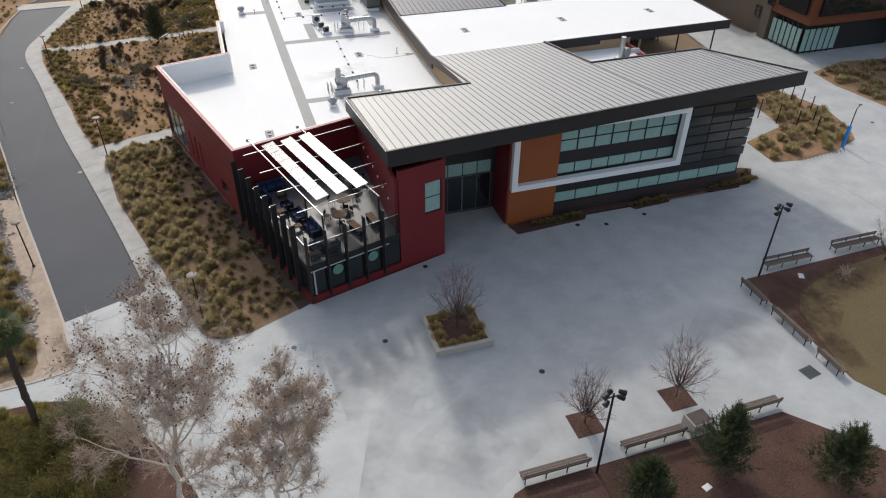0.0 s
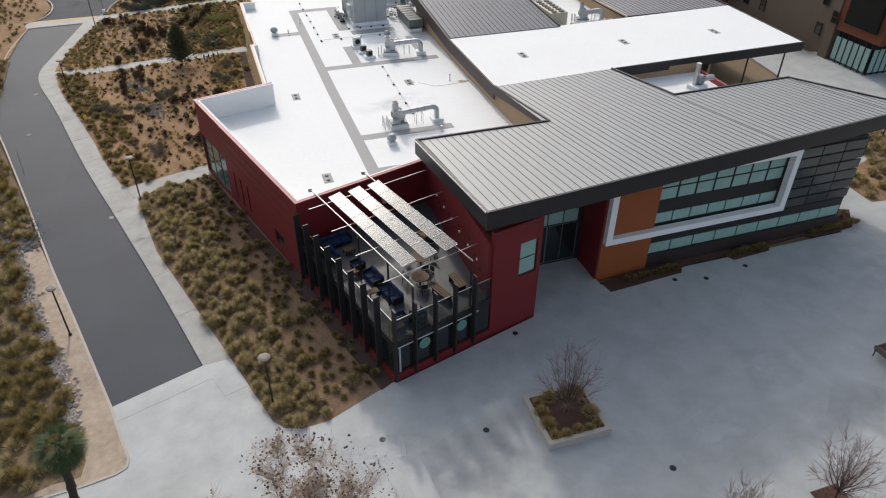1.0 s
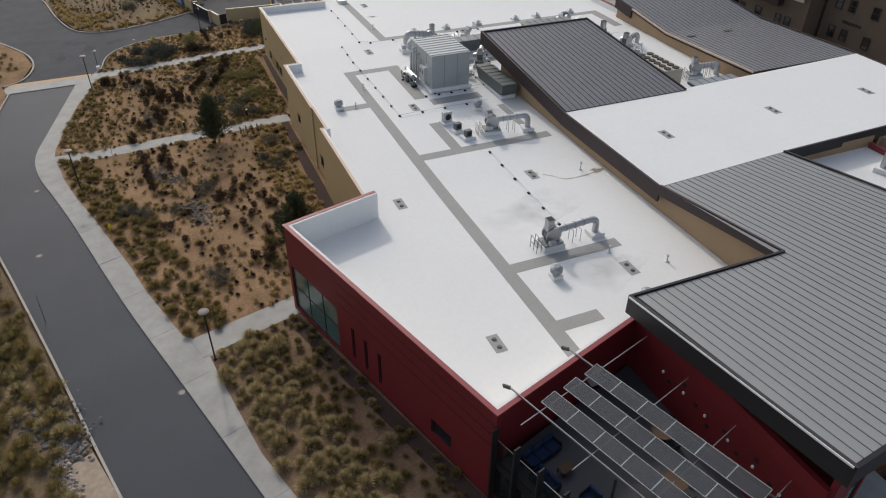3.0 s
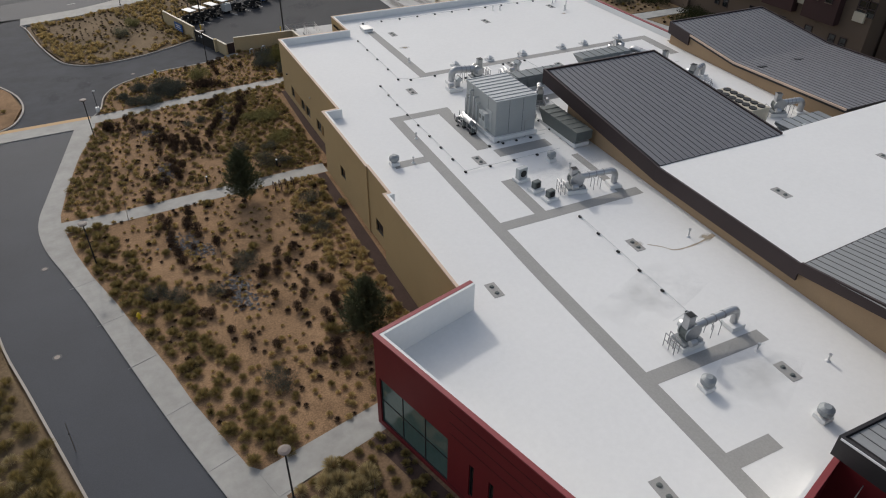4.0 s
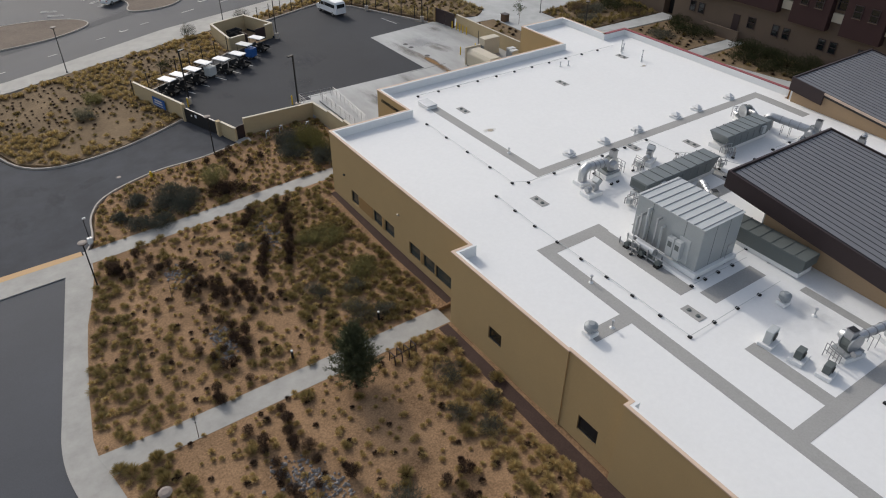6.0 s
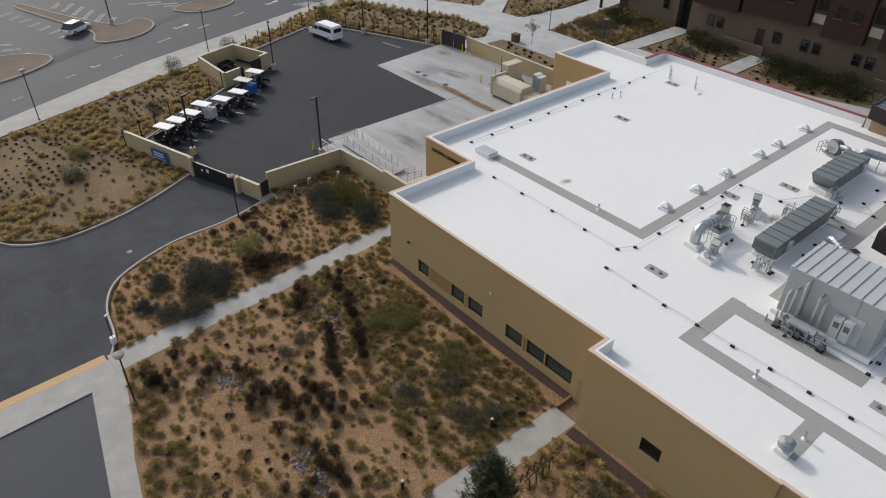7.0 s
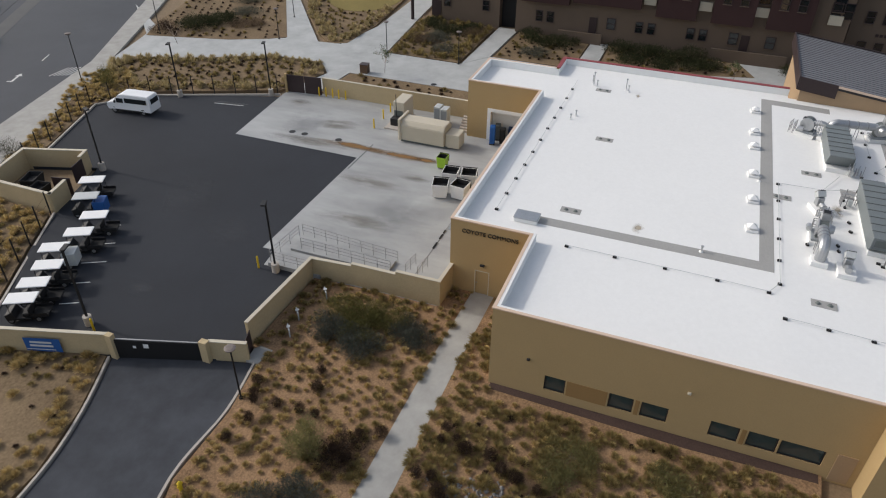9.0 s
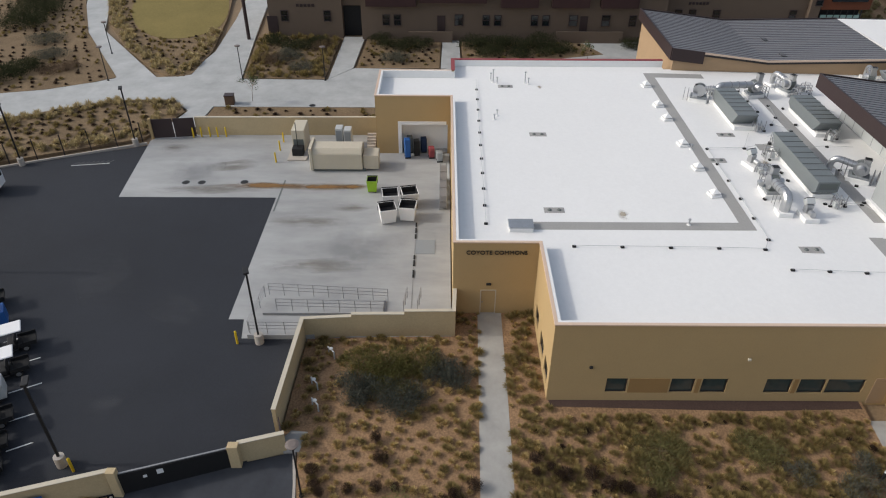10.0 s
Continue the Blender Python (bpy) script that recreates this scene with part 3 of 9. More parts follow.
TAN, TOP, FOOT = 6.6, 7.2, -1.0
# red west wall with the corner glazing and the slots
red_holes = [(0.35, 6.3, 0.25, 4.0), (7.95, 8.3, 0.9, 3.5), (9.4, 9.75, 0.9, 3.5), (10.9, 11.25, 0.9, 3.5), (16.2, 18.0, 1.2, 2.3)]
wall(commons, "red_wall", B, A, FOOT, TOP - 0.06, 0.35, red_holes, label="deep red metal-panel wall")
wall(commons, "red_wall", C, (-6.41, 72.14), FOOT, TOP - 0.06, 0.35, [(3.2, 7.1, 0.25, 4.0)], label="deep red metal-panel wall")
window(commons, B, A, 0.35, 6.3, 0.25, 4.0, pane="corner_glass", bars=(2, 1))
window(commons, C, B, 3.2, 7.1, 0.25, 4.0, pane="corner_glass", bars=(1, 1))
for s0, s1, a, b in red_holes[1:]:
    window(commons, B, A, s0, s1, a, b, pane="dark_glass")
# horizontal board joints on the red wall
for k in range(1, 9):
    bm = bmesh.new()
    c, ang = along(B, A, 13.9, -0.008)
    box(bm, c.x, c.y, FOOT + 0.5 + k * 0.85, 15.0, 0.012, 0.025, ang)
    if not 0.9 < FOOT + 0.5 + k * 0.85 < 4.05:
        part("board_joint", bm, "black", commons)
    else:
        bm.free()
wall(commons, "red_wall", along(A, BACK, 0.37)[0], BACK, 3.2, TOP - 0.06, 0.35, label="deep red panel wall behind the terrace")
bm = bmesh.new()
strip(bm, [C, B, A, BACK], -0.05, 0.24, TOP - 0.06, TOP + 0.04)
part("coping", bm, "red_cap", commons, "dull red metal coping")
bm = bmesh.new()
strip(bm, [C, B, A, BACK], 0.245, 0.41, TOP - 0.06, TOP + 0.02)
part("parapet_cap", bm, "white_roof", commons, "white membrane over the parapet top")
bm = bmesh.new()
strip(bm, [C, B, A, BACK], 0.355, 0.40, lambda y: rz(y) - 0.2, TOP - 0.062)
part("parapet_liner", bm, "white_roof", commons)

# tan walls, from the red block round to the service side
T = [(9.9, 130.1), (9.9, 124.3), (1.6, 124.35), (1.6, 103.1), (0.1, 103.1), (0.1, 91.5), (0.2, 91.5), (0.2, 86.9), (-0.25, 86.9), (-0.25, 73.8)]
win_w = [(120.8, 119.5), (116.85, 115.4), (114.95, 113.4), (111.05, 109.45), (109.0, 107.4), (107.3, 105.0)]
holes_w = [(T[2][1] - a, T[2][1] - b, 1.1, 2.3) for a, b in win_w]
holes_n = [(9.9 - b, 9.9 - a, 1.1, 2.4) for a, b in ((2.2, 3.6), (4.3, 5.9), (7.2, 8.6))]
holes_s = [(103.1 - 98.7, 103.1 - 97.35, 2.1, 3.2)]
holes_p = [(91.5 - 90.1, 91.5 - 88.5, 1.3, 2.5)]
wall(commons, "tan_wall", T[0], T[1], FOOT, TAN - 0.06, 0.3, [(1.95, 3.05, 0.4, 2.5)], label="tan stucco wall with small windows")
wall(commons, "tan_wall", (T[1][0] - 0.0, T[1][1]), T[2], FOOT, TAN - 0.06, 0.3, holes_n, label="tan stucco wall with small windows")
wall(commons, "tan_wall", (T[2][0], T[2][1] - 0.3), T[3], FOOT, TAN - 0.06, 0.3, [(a - 0.3, b - 0.3, c, d) for a, b, c, d in holes_w], label="tan stucco wall with small windows")
wall(commons, "tan_wall", T[3], T[4], FOOT, TAN - 0.06, 0.3, label="tan stucco wall with small windows")
wall(commons, "tan_wall", (T[4][0], T[4][1] - 0.3), T[5], FOOT, TAN - 0.06, 0.3, [(a - 0.3, b - 0.3, c, d) for a, b, c, d in holes_s], label="tan stucco wall with small windows")
wall(commons, "tan_wall", T[6], T[7], FOOT, TAN - 0.06, 0.3, holes_p, label="tan stucco wall with small windows")
wall(commons, "tan_wall", T[8], T[9], FOOT, TAN - 0.06, 0.3, label="tan stucco wall with small windows")
for s0, s1, a, b in holes_w:
    window(commons, T[2], T[3], s0, s1, a, b, pane="window_green")
for s0, s1, a, b in holes_n:
    window(commons, T[1], T[2], s0, s1, a, b, pane="dark_glass")
for s0, s1, a, b in holes_s:
    window(commons, T[4], T[5], s0, s1, a, b)
for s0, s1, a, b in holes_p:
    window(commons, T[6], T[7], s0, s1, a, b)
door = new("door")
door.parent = commons
door.matrix_world = pose(9.98, 127.6, 0.4, 0, 0, -90)
part("leaf", bbox(0, 0, 0.02, 1.0, 0.06, 2.05, bevel=0.01), "tan_wall", door, "plain tan steel door")
bm = bmesh.new()
for x in (-0.53, 0.53):
    box(bm, x, -0.03, 0, 0.06, 0.14, 2.14)
box(bm, 0, -0.03, 2.08, 1.0, 0.14, 0.06)
part("frame", bm, "beige", door)
part("handle", bbox(-0.4, -0.06, 1.0, 0.12, 0.06, 0.04), "steel", door)
part("wall_lamp", bbox(9.83, 127.6, 3.0, 0.16, 0.35, 0.16, bevel=0.03), "black", commons)
for y, z in ((112.6, 3.9), (121.9, 3.2)):
    part("wall_lamp", bbox(1.52, y, z, 0.16, 0.2, 0.16, bevel=0.03), "beige" if y < 115 else "black", commons)
part("side_door", bbox(1.575, 103.95, 0.3, 0.05, 1.0, 2.1), "tan_side", commons, "tan steel side door")
# raised lettering
txt = bpy.data.curves.new("lettering", "FONT")
txt.body, txt.size, txt.extrude, txt.align_x = "COYOTE COMMONS", 0.44, 0.03, "CENTER"
sign = new("lettering", txt)
sign.parent = commons
sign.matrix_world = pose(9.85, 127.15, 5.62, 90, 0, -90)
txt.materials.append(M["black"])
tagged(sign, "dark metal letters reading COYOTE COMMONS")
for y0, y1 in ((119.4, 116.95), (115.3, 115.05), (109.35, 109.1)):
    part("infill_panel", bbox(1.595, (y0 + y1) / 2, 1.1, 0.03, y0 - y1, 1.2), "tan_panel", commons, "darker tan panel between windows")
# service side
N = [(45.3, 107.0), (45.3, 130.0), (41.8, 130.0), (41.8, 137.5), (34.9, 137.5), (34.9, 130.1), (9.9, 130.1)]
wall(commons, "tan_wall", N[0], (45.3, 129.7), FOOT, TAN - 0.06, 0.3, label="tan stucco service-side wall")
wall(commons, "tan_wall", N[1], N[2], FOOT, TAN - 0.06, 0.3, label="tan stucco service-side wall")
wall(commons, "tan_wall", N[2], (41.8, 137.2), FOOT, TAN - 0.06, 0.3, label="tan stucco service-side wall")
wall(commons, "tan_wall", N[3], (35.2, 137.5), FOOT, TAN - 0.06, 0.3, label="tan stucco service-side wall")
wall(commons, "tan_wall", N[4], N[5], FOOT, TAN - 0.06, 0.3, [(2.5, 7.1, 0.3, 3.55)], label="tan stucco wall with a white recess")
for b in ((36.05, 132.5, 0.35, 0.1, 5.0, 3.3), (35.6, 135.05, 0.35, 0.8, 0.1, 3.3), (35.6, 130.35, 0.35, 0.8, 0.1, 3.3)):
    part("recess_lining", bbox(*b), "white", commons, "white lining of the recess")
bm = bmesh.new()
box(bm, 34.88, 135.15, 0.4, 0.05, 0.35, 3.5)
box(bm, 34.88, 132.75, 3.56, 0.05, 4.45, 0.34)
part("recess_surround", bm, "white", commons, "white painted surround of the recess")
part("recess_floor", bbox(35.9, 132.7, 0.33, 1.7, 4.6, 0.08), "concrete_yard", commons)
wall(commons, "tan_wall", N[5], (10.2, 130.1), FOOT, TAN - 0.06, 0.3, [(2.0, 5.5, 0.3, 3.4), (12.0, 15.0, 1.2, 4.0)], label="tan stucco service-side wall")
part("dock_door", bbox(34.9 - 13.5, 129.85, 1.2, 3.0, 0.1, 2.8), "unit_grey", commons, "grey roll-up dock door")
part("dock_door", bbox(34.9 - 3.75, 129.85, 0.3, 3.5, 0.1, 3.1), "white", commons, "white back of a recessed store")
ring_pts = N + T[1:]
bm = bmesh.new()
strip(bm, N[2:] + T[1:], -0.05, 0.17, TAN - 0.06, TAN + 0.02)
part("coping", bm, "coping", commons, "pinkish tan metal coping")
bm = bmesh.new()
strip(bm, N[2:] + T[1:], 0.174, 0.36, TAN - 0.06, TAN + 0.005)
part("parapet_cap", bm, "white_roof", commons, "white membrane over the parapet top")
bm = bmesh.new()
strip(bm, N[:3], -0.05, 0.36, TAN - 0.06, TAN + 0.02)
part("coping", bm, "red_cap", commons, "dull red metal coping")
bm = bmesh.new()
strip(bm, ring_pts, 0.305, 0.35, lambda y: rz(y) - 0.2, TAN - 0.062)
part("parapet_liner", bm, "white_roof", commons, "white membrane upstand inside the parapet")
# the roof deck
deck = [(-0.45, 51.95), (9.9, 55.25), (20.8, 55.25), (20.8, 80.4), (44.4, 80.4), (44.4, 107.0), (45.0, 107.0), (45.0, 129.7), (41.5, 129.7), (41.5, 137.2), (35.2, 137.2), (35.2, 129.8),
        (10.2, 129.8), (10.2, 124.0), (1.9, 124.05), (1.9, 102.8), (0.4, 102.8), (0.4, 74.3), (-6.3, 71.8)]
bm = bmesh.new()
f = bm.faces.new([bm.verts.new((x, y, 0)) for x, y in deck])
for y in (75, 108):
    bmesh.ops.bisect_plane(bm, geom=bm.verts[:] + bm.edges[:] + bm.faces[:], plane_co=(0, y, 0), plane_no=(0, 1, 0))
bmesh.ops.triangulate(bm, faces=bm.faces[:])
for v in bm.verts:
    v.co.z = rz(v.co.y)
ext = bmesh.ops.extrude_face_region(bm, geom=bm.faces[:])
for v in ext["geom"]:
    if isinstance(v, bmesh.types.BMVert):
        v.co.z -= 0.3
bmesh.ops.recalc_face_normals(bm, faces=bm.faces[:])
part("roof", bm, "white_roof", commons, "bright white roof membrane")


def walkway(x0, y0, x1, y1, name="walk_pad", material="grey_pad"):
    """A grey pad strip lying on the roof."""
    bm = bmesh.new()
    ys = [y0] + [y for y in (75, 108) if y0 < y < y1] + [y1]
    for a, b in zip(ys, ys[1:]):
        prism(bm, [(x0, a), (x1, a), (x1, b), (x0, b)], lambda x, y: rz(y) - 0.01, lambda x, y: rz(y) + 0.012)
    part(name, bm, material, commons, "grey walkway membrane on the white roof")


for r in ((5.9, 52.9, 6.9, 100.9), (6.9, 99.9, 12.0, 100.9), (6.9, 80.4, 19.5, 81.4), (6.9, 63.6, 15.4, 64.6), (2.9, 91.9, 5.9, 92.9), (6.9, 57.4, 9.8, 58.4),
          (10.6, 92.0, 11.9, 99.9), (11.9, 90.2, 17.2, 91.5), (9.9, 81.4, 10.9, 86.6), (12.6, 109.5, 13.6, 124.7), (12.6, 108.55, 43.1, 109.5), (41.9, 103.3, 43.1, 108.55), (14.0, 98.4, 38.6, 99.5),
          (25.3, 99.5, 26.5, 103.6), (17.7, 81.4, 18.4, 88.0)):
    walkway(*r)

# ---- wave-roofed hall ----
hall = thing("wave_roof_hall", "two-storey campus hall under a folded standing-seam metal roof", "building")
def z_grey(y):
    return 10.84 - 0.1385 * (y - 41)
def y_south(x):
    return 41.03 + (x - 9.74) * 0.1231
def y_north(x):
    if x < 20.35:
        return 54.95
    if x < 33.4:
        return 66.4 + (x - 20.4) * 0.077
    if x < 46.0:
        return 56.95 + (x - 33.4) * 0.02
    return 57.2 - (x - 46.0) * 4.56
def z_dark(y):
    return 7.2 + (y - 80.5) * 0.160
def z_far(y):
    return 7.15 - (y - 82) * 0.018 if y < 96 else 6.9 + (y - 96) * 0.124


def metal_roof(name, cuts, step, south, north, zf, material, label, skew=lambda x, y: x):
    """A standing-seam roof of long panels that run down the slope, each with its rib."""
    roof = new(name)
    roof.parent = hall
    tagged(roof, label)
    x = cuts[0]
    while x < cuts[1] - 0.02:
        x1 = min(x + step, cuts[1])
        for c in cuts[2:]:
            if x + 0.02 < c < x1:
                x1 = c
        bm = bmesh.new()
        ends = [(x + 0.001, x1 - 0.001)]
        knots = lambda X: [south(X)] + [k for k in BREAKS if south(X) < k < north(X)] + [north(X)]
        a, b = knots(x + 0.001), knots(x1 - 0.001)
        if len(a) == len(b) and a[-1] - a[0] > 0.3:
            lo = [bm.verts.new((skew(x, y), y, zf(y))) for y in a], [bm.verts.new((skew(x1, y), y, zf(y))) for y in b]
            r = [bm.verts.new((skew(x, y), y, zf(y) + 0.04)) for y in a], [bm.verts.new((skew(x, y) + 0.022, y, zf(y) + 0.04)) for y in a], [bm.verts.new((skew(x, y) + 0.022, y, zf(y))) for y in a]
            for i in range(len(a) - 1):
                for k, (p, q) in enumerate(((lo[0], r[0]), (r[0], r[1]), (r[1], r[2]), (r[2], lo[1]))):
                    bm.faces.new((p[i], q[i], q[i + 1], p[i + 1])).material_index = int(k < 3)
            bmesh.ops.recalc_face_normals(bm, faces=bm.faces[:])
            part("roof_panel", bm, material, roof).data.materials.append(M["seam" if material == "roof_grey" else "seam_dark"])
        else:
            bm.free()
        x = x1
    return roof


BREAKS = (96.0,)
metal_roof("metal_roof", (9.5, 48.4, 20.4, 33.45, 46.0), 0.61, lambda x: y_south(x) + 0.15, lambda x: y_north(x) - 0.12, z_grey, "roof_grey", "pale grey standing-seam metal roof")
metal_roof("metal_roof", (20.9, 34.2), 0.61, lambda x: 80.7, lambda x: 96.2, z_dark, "roof_dark", "dark grey standing-seam metal roof sloping up",
           lambda x, y: x - (y - 80.7) / 15.5 * (0.7 + (x - 20.9) / 13.3 * 0.9))
metal_roof("metal_roof", (44.2, 58.5), 0.61, lambda x: 82.0, lambda x: 106.4, z_far, "roof_dark", "dark grey standing-seam roof with a valley fold")
# plates under the seams
G_OUT = [(9.45, 41.0), (48.5, 45.8), (46.0, 57.2), (33.45, 56.95), (33.45, 67.35), (20.4, 66.4), (20.4, 54.95), (9.2, 54.95)]
bm = bmesh.new()
slab(bm, G_OUT, lambda y: z_grey(y) - 0.02, 0.35)
part("roof_plate", bm, "dark_metal", hall)
bm = bmesh.new()
slab(bm, [(20.4, 66.42), (33.45, 67.37), (57.9, 68.0), (58.6, 82.0), (20.6, 80.65)], 7.16, 0.35)
part("roof", bm, "white_roof", hall, "flat white membrane roof between the metal slopes")
bm = bmesh.new()
slab(bm, [(20.6, 80.7), (34.3, 80.7), (32.7, 96.3), (19.9, 96.4)], lambda y: z_dark(y) - 0.02, 0.35)
part("roof_plate", bm, "dark_metal", hall)
bm = bmesh.new()
slab(bm, [(44.0, 82.05), (58.6, 82.05), (58.6, 96.0), (44.0, 96.0)], lambda y: z_far(y) - 0.02, 0.35)
slab(bm, [(44.0, 96.0), (58.6, 96.0), (58.6, 106.5), (44.0, 106.5)], lambda y: z_far(y) - 0.02, 0.35)
part("roof_plate", bm, "dark_metal", hall)


def fascia(pts, zf, deep, material="dark_metal", lip=0.12):
    """A deep band along a roof edge."""
    bm = bmesh.new()
    strip(bm, pts, -0.10, 0.06, lambda y: zf(y) - deep, lambda y: zf(y) + lip)
    part("fascia", bm, material, hall, "dark brown metal fascia")


fascia([(20.4, 54.95), (9.2, 54.95), (9.45, 41.0), (48.5, 45.8), (46.0, 57.2), (33.45, 56.95), (33.45, 67.35)], z_grey, 1.15)
# sun glint along the west fascia edge, painted as a thin white strip
bm = bmesh.new()
strip(bm, [(9.13, 54.9), (9.38, 41.0)], -0.12, -0.08, lambda y: z_grey(y) + 0.02, lambda y: z_grey(y) + 0.13)
part("glint_strip", bm, "white", hall, "white strip for the sun glint on the fascia edge")
fascia([(20.6, 80.6), (20.4, 66.4)], lambda y: 7.2, 1.2, "brown_fascia")
fascia([(20.4, 66.4), (20.4, 54.95)], z_grey, 0.75, "brown_fascia")
fascia([(33.5, 67.37), (57.9, 68.0), (58.6, 82.0)], lambda y: 7.16, 0.95, "dark_metal", 0.05)
fascia([(34.3, 80.7), (32.7, 96.3), (19.9, 96.4), (20.6, 80.6)], z_dark, 1.2, "brown_fascia")
fascia([(58.6, 82.05), (58.6, 96.0), (58.6, 106.5), (44.0, 106.5)], z_far, 1.2, "brown_fascia")
fascia([(44.0, 106.5), (44.0, 103.0)], z_far, 1.2, "brown_fascia")
fascia([(44.0, 103.0), (44.0, 96.0), (44.0, 82.0)], z_far, 0.12, "coping", 0.06)


def side_wall(x0, x1, prof, base, material="tan_side", label=""):
    """A wall across x0..x1 whose top follows (y, z) points."""
    bm = bmesh.new()
    lo = [[bm.verts.new((x, y, base)) for y, z in prof] for x in (x0, x1)]
    hi = [[bm.verts.new((x, y, z)) for y, z in prof] for x in (x0, x1)]
    for i in range(len(prof) - 1):
        for quad in ((lo[0][i], lo[0][i + 1], hi[0][i + 1], hi[0][i]), (lo[1][i], hi[1][i], hi[1][i + 1], lo[1][i + 1]), (hi[0][i], hi[0][i + 1], hi[1][i + 1], hi[1][i])):
            bm.faces.new(quad)
    for i in (0, -1):
        bm.faces.new((lo[0][i], hi[0][i], hi[1][i], lo[1][i]))
    bmesh.ops.recalc_face_normals(bm, faces=bm.faces[:])
    part("wall", bm, material, hall, label)


side_wall(20.75, 21.05, [(55.1, z_grey(55.1) - 0.4), (66.5, 6.8), (80.5, 6.8), (93.3, z_dark(93.3) - 0.4)], FOOT, "tan_side", "brownish tan side wall under the roof edge")
side_wall(32.2, 32.4, [(80.9, 6.8), (93.3, z_dark(93.3) - 0.4)], 4.5)
side_wall(44.15, 44.4, [(82.2, 6.75), (96.0, 6.5), (106.2, z_far(106.2) - 0.4)], 4.5, "tan_side")
bm = bmesh.new()
box(bm, 26.6, 93.3, 5.0, 11.6, 0.25, z_dark(93.3) - 5.45)
part("wall", bm, "unit_light", hall, "pale metal cladding under the high roof edge")
for k in range(7):
    part("cladding_joint", bbox(21.6 + k * 1.65, 93.44, 5.6, 0.03, 0.03, 3.0), "unit_grey", hall)
# east and inner walls that close the volume
for b in ((33.3, 62.2, FOOT, 0.3, 10.0, 8.0), (38.8, 67.6, FOOT, 11.0, 0.3, 7.6), (51.4, 106.0, FOOT, 14.0, 0.3, 8.6), (58.0, 94.0, FOOT, 0.3, 23.7, 7.4), (46.0, 75.0, FOOT, 0.3, 14.0, 7.7)):
    part("wall", bbox(*b), "tan_side", hall)
# low roof in the notch
part("roof", bbox(38.7, 62.3, 5.3, 10.6, 10.4, 0.3), "white_roof", hall, "small white roof in the notch of the metal roof")
bm = bmesh.new()
strip(bm, [(44.0, 57.3), (44.0, 67.3)], 0, 0.3, 5.3, 6.1)
part("parapet", bm, "red_cap", hall)
# canopy posts
for x, y in ((57.0, 69.2), (57.6, 81.0), (52.0, 69.2)):
    bm = bmesh.new()
    rod(bm, (x, y, 0.3), (x, y, 6.85), 0.09)
    part("post", bm, "dark_metal", hall)

# front: red return, entrance recess, orange block, framed window band
R1 = (14.0, 42.4)
wall(hall, "red_wall", S1, R1, 0.0, 8.9, 0.3, [(2.15, 3.6, 4.6, 7.3)], label="deep red panel wall beside the entrance")
wall(hall, "red_wall", R1, (14.0, 47.6), 0.0, 9.0, 0.3, label="deep red panel wall beside the entrance")
window(hall, S1, R1, 2.15, 3.6, 4.6, 7.3, pane="green_glass", bars=(0, 1))
bm = bmesh.new()
box(bm, 10.05, 48.3, 3.5, 0.3, 13.2, 4.6)
part("wall", bm, "red_wall", hall, "deep red wall of the terrace")
ENT = ((14.0, 47.7), (20.4, 47.7))
wall(hall, "dark_metal", *ENT, 0.0, 9.0, 0.3, [(0.7, 5.9, 0.45, 5.2)])
window(hall, *ENT, 0.7, 5.9, 3.9, 5.2, pane="green_glass", bars=(3, 0))
for i in range(2):
    window(hall, *ENT, 0.7 + i * 2.6, 3.3 + i * 2.6, 0.45, 3.9, name="door", pane="dark_glass", frame_mat="unit_dark", bars=(1, 0), fw=0.06)
O0, O1 = (20.3, 44.3), (24.6, 44.9)
bm = bmesh.new()
box(bm, 22.45, 46.3, 0.0, 4.3, 3.0, 8.6)
part("wall", bm, "orange_wall", hall, "rust-orange panel block")
part("wall", bbox(20.2, 46.2, 0.0, 0.12, 2.8, 8.8), "red_wall", hall)
# glazed front with spandrels
FX0, FX1, FY = 24.65, 43.3, 45.15
wall(hall, "dark_metal", (FX0, FY), (FX1, FY), 0.0, 8.9, 0.3, [(11.85, 18.65, 3.2, 8.6)], label="dark metal front wall between glass bands")
for k, (a, b) in enumerate(((1.55, 2.45), (4.35, 5.2), (6.4, 7.35), (7.45, 8.4))):
    n = 9 if k == 0 else 7
    x0, x1 = (FX0, FX1 - 0.1) if k == 0 else (FX0 + 0.05, 35.75)
    for i in range(n):
        w = (x1 - x0) / n
        pane = part("window_pane", bbox(x0 + w * (i + 0.5), FY - 0.02, a, w - 0.12, 0.06, b - a), "green_glass", hall, "pale green glass")
for k in range(8):
    part("mullion", bbox(FX0 + 0.05 + k * (35.75 - FX0 - 0.05) / 7, FY - 0.05, 6.3, 0.1, 0.12, 2.2), "dark_metal", hall)
part("rail", bbox(30.2, FY - 0.04, 7.35, 11.0, 0.1, 0.1), "dark_metal", hall)
# dark louvred glass at the end
for k in range(6):
    for i in range(3):
        part("window_pane", bbox(36.9 + 2.2 * (i + 0.5), FY - 0.03, 3.3 + k * 0.9, 2.1, 0.05, 0.78), "smoke_glass" if (k * 5 + i * 3) % 4 < 2 else "dark_glass", hall, "dark tinted glass")
bm = bmesh.new()
for k in range(7):
    box(bm, 40.0, FY - 0.06, 3.16 + k * 0.9, 6.5, 0.09, 0.08)
part("louvre", bm, "dark_metal", hall)
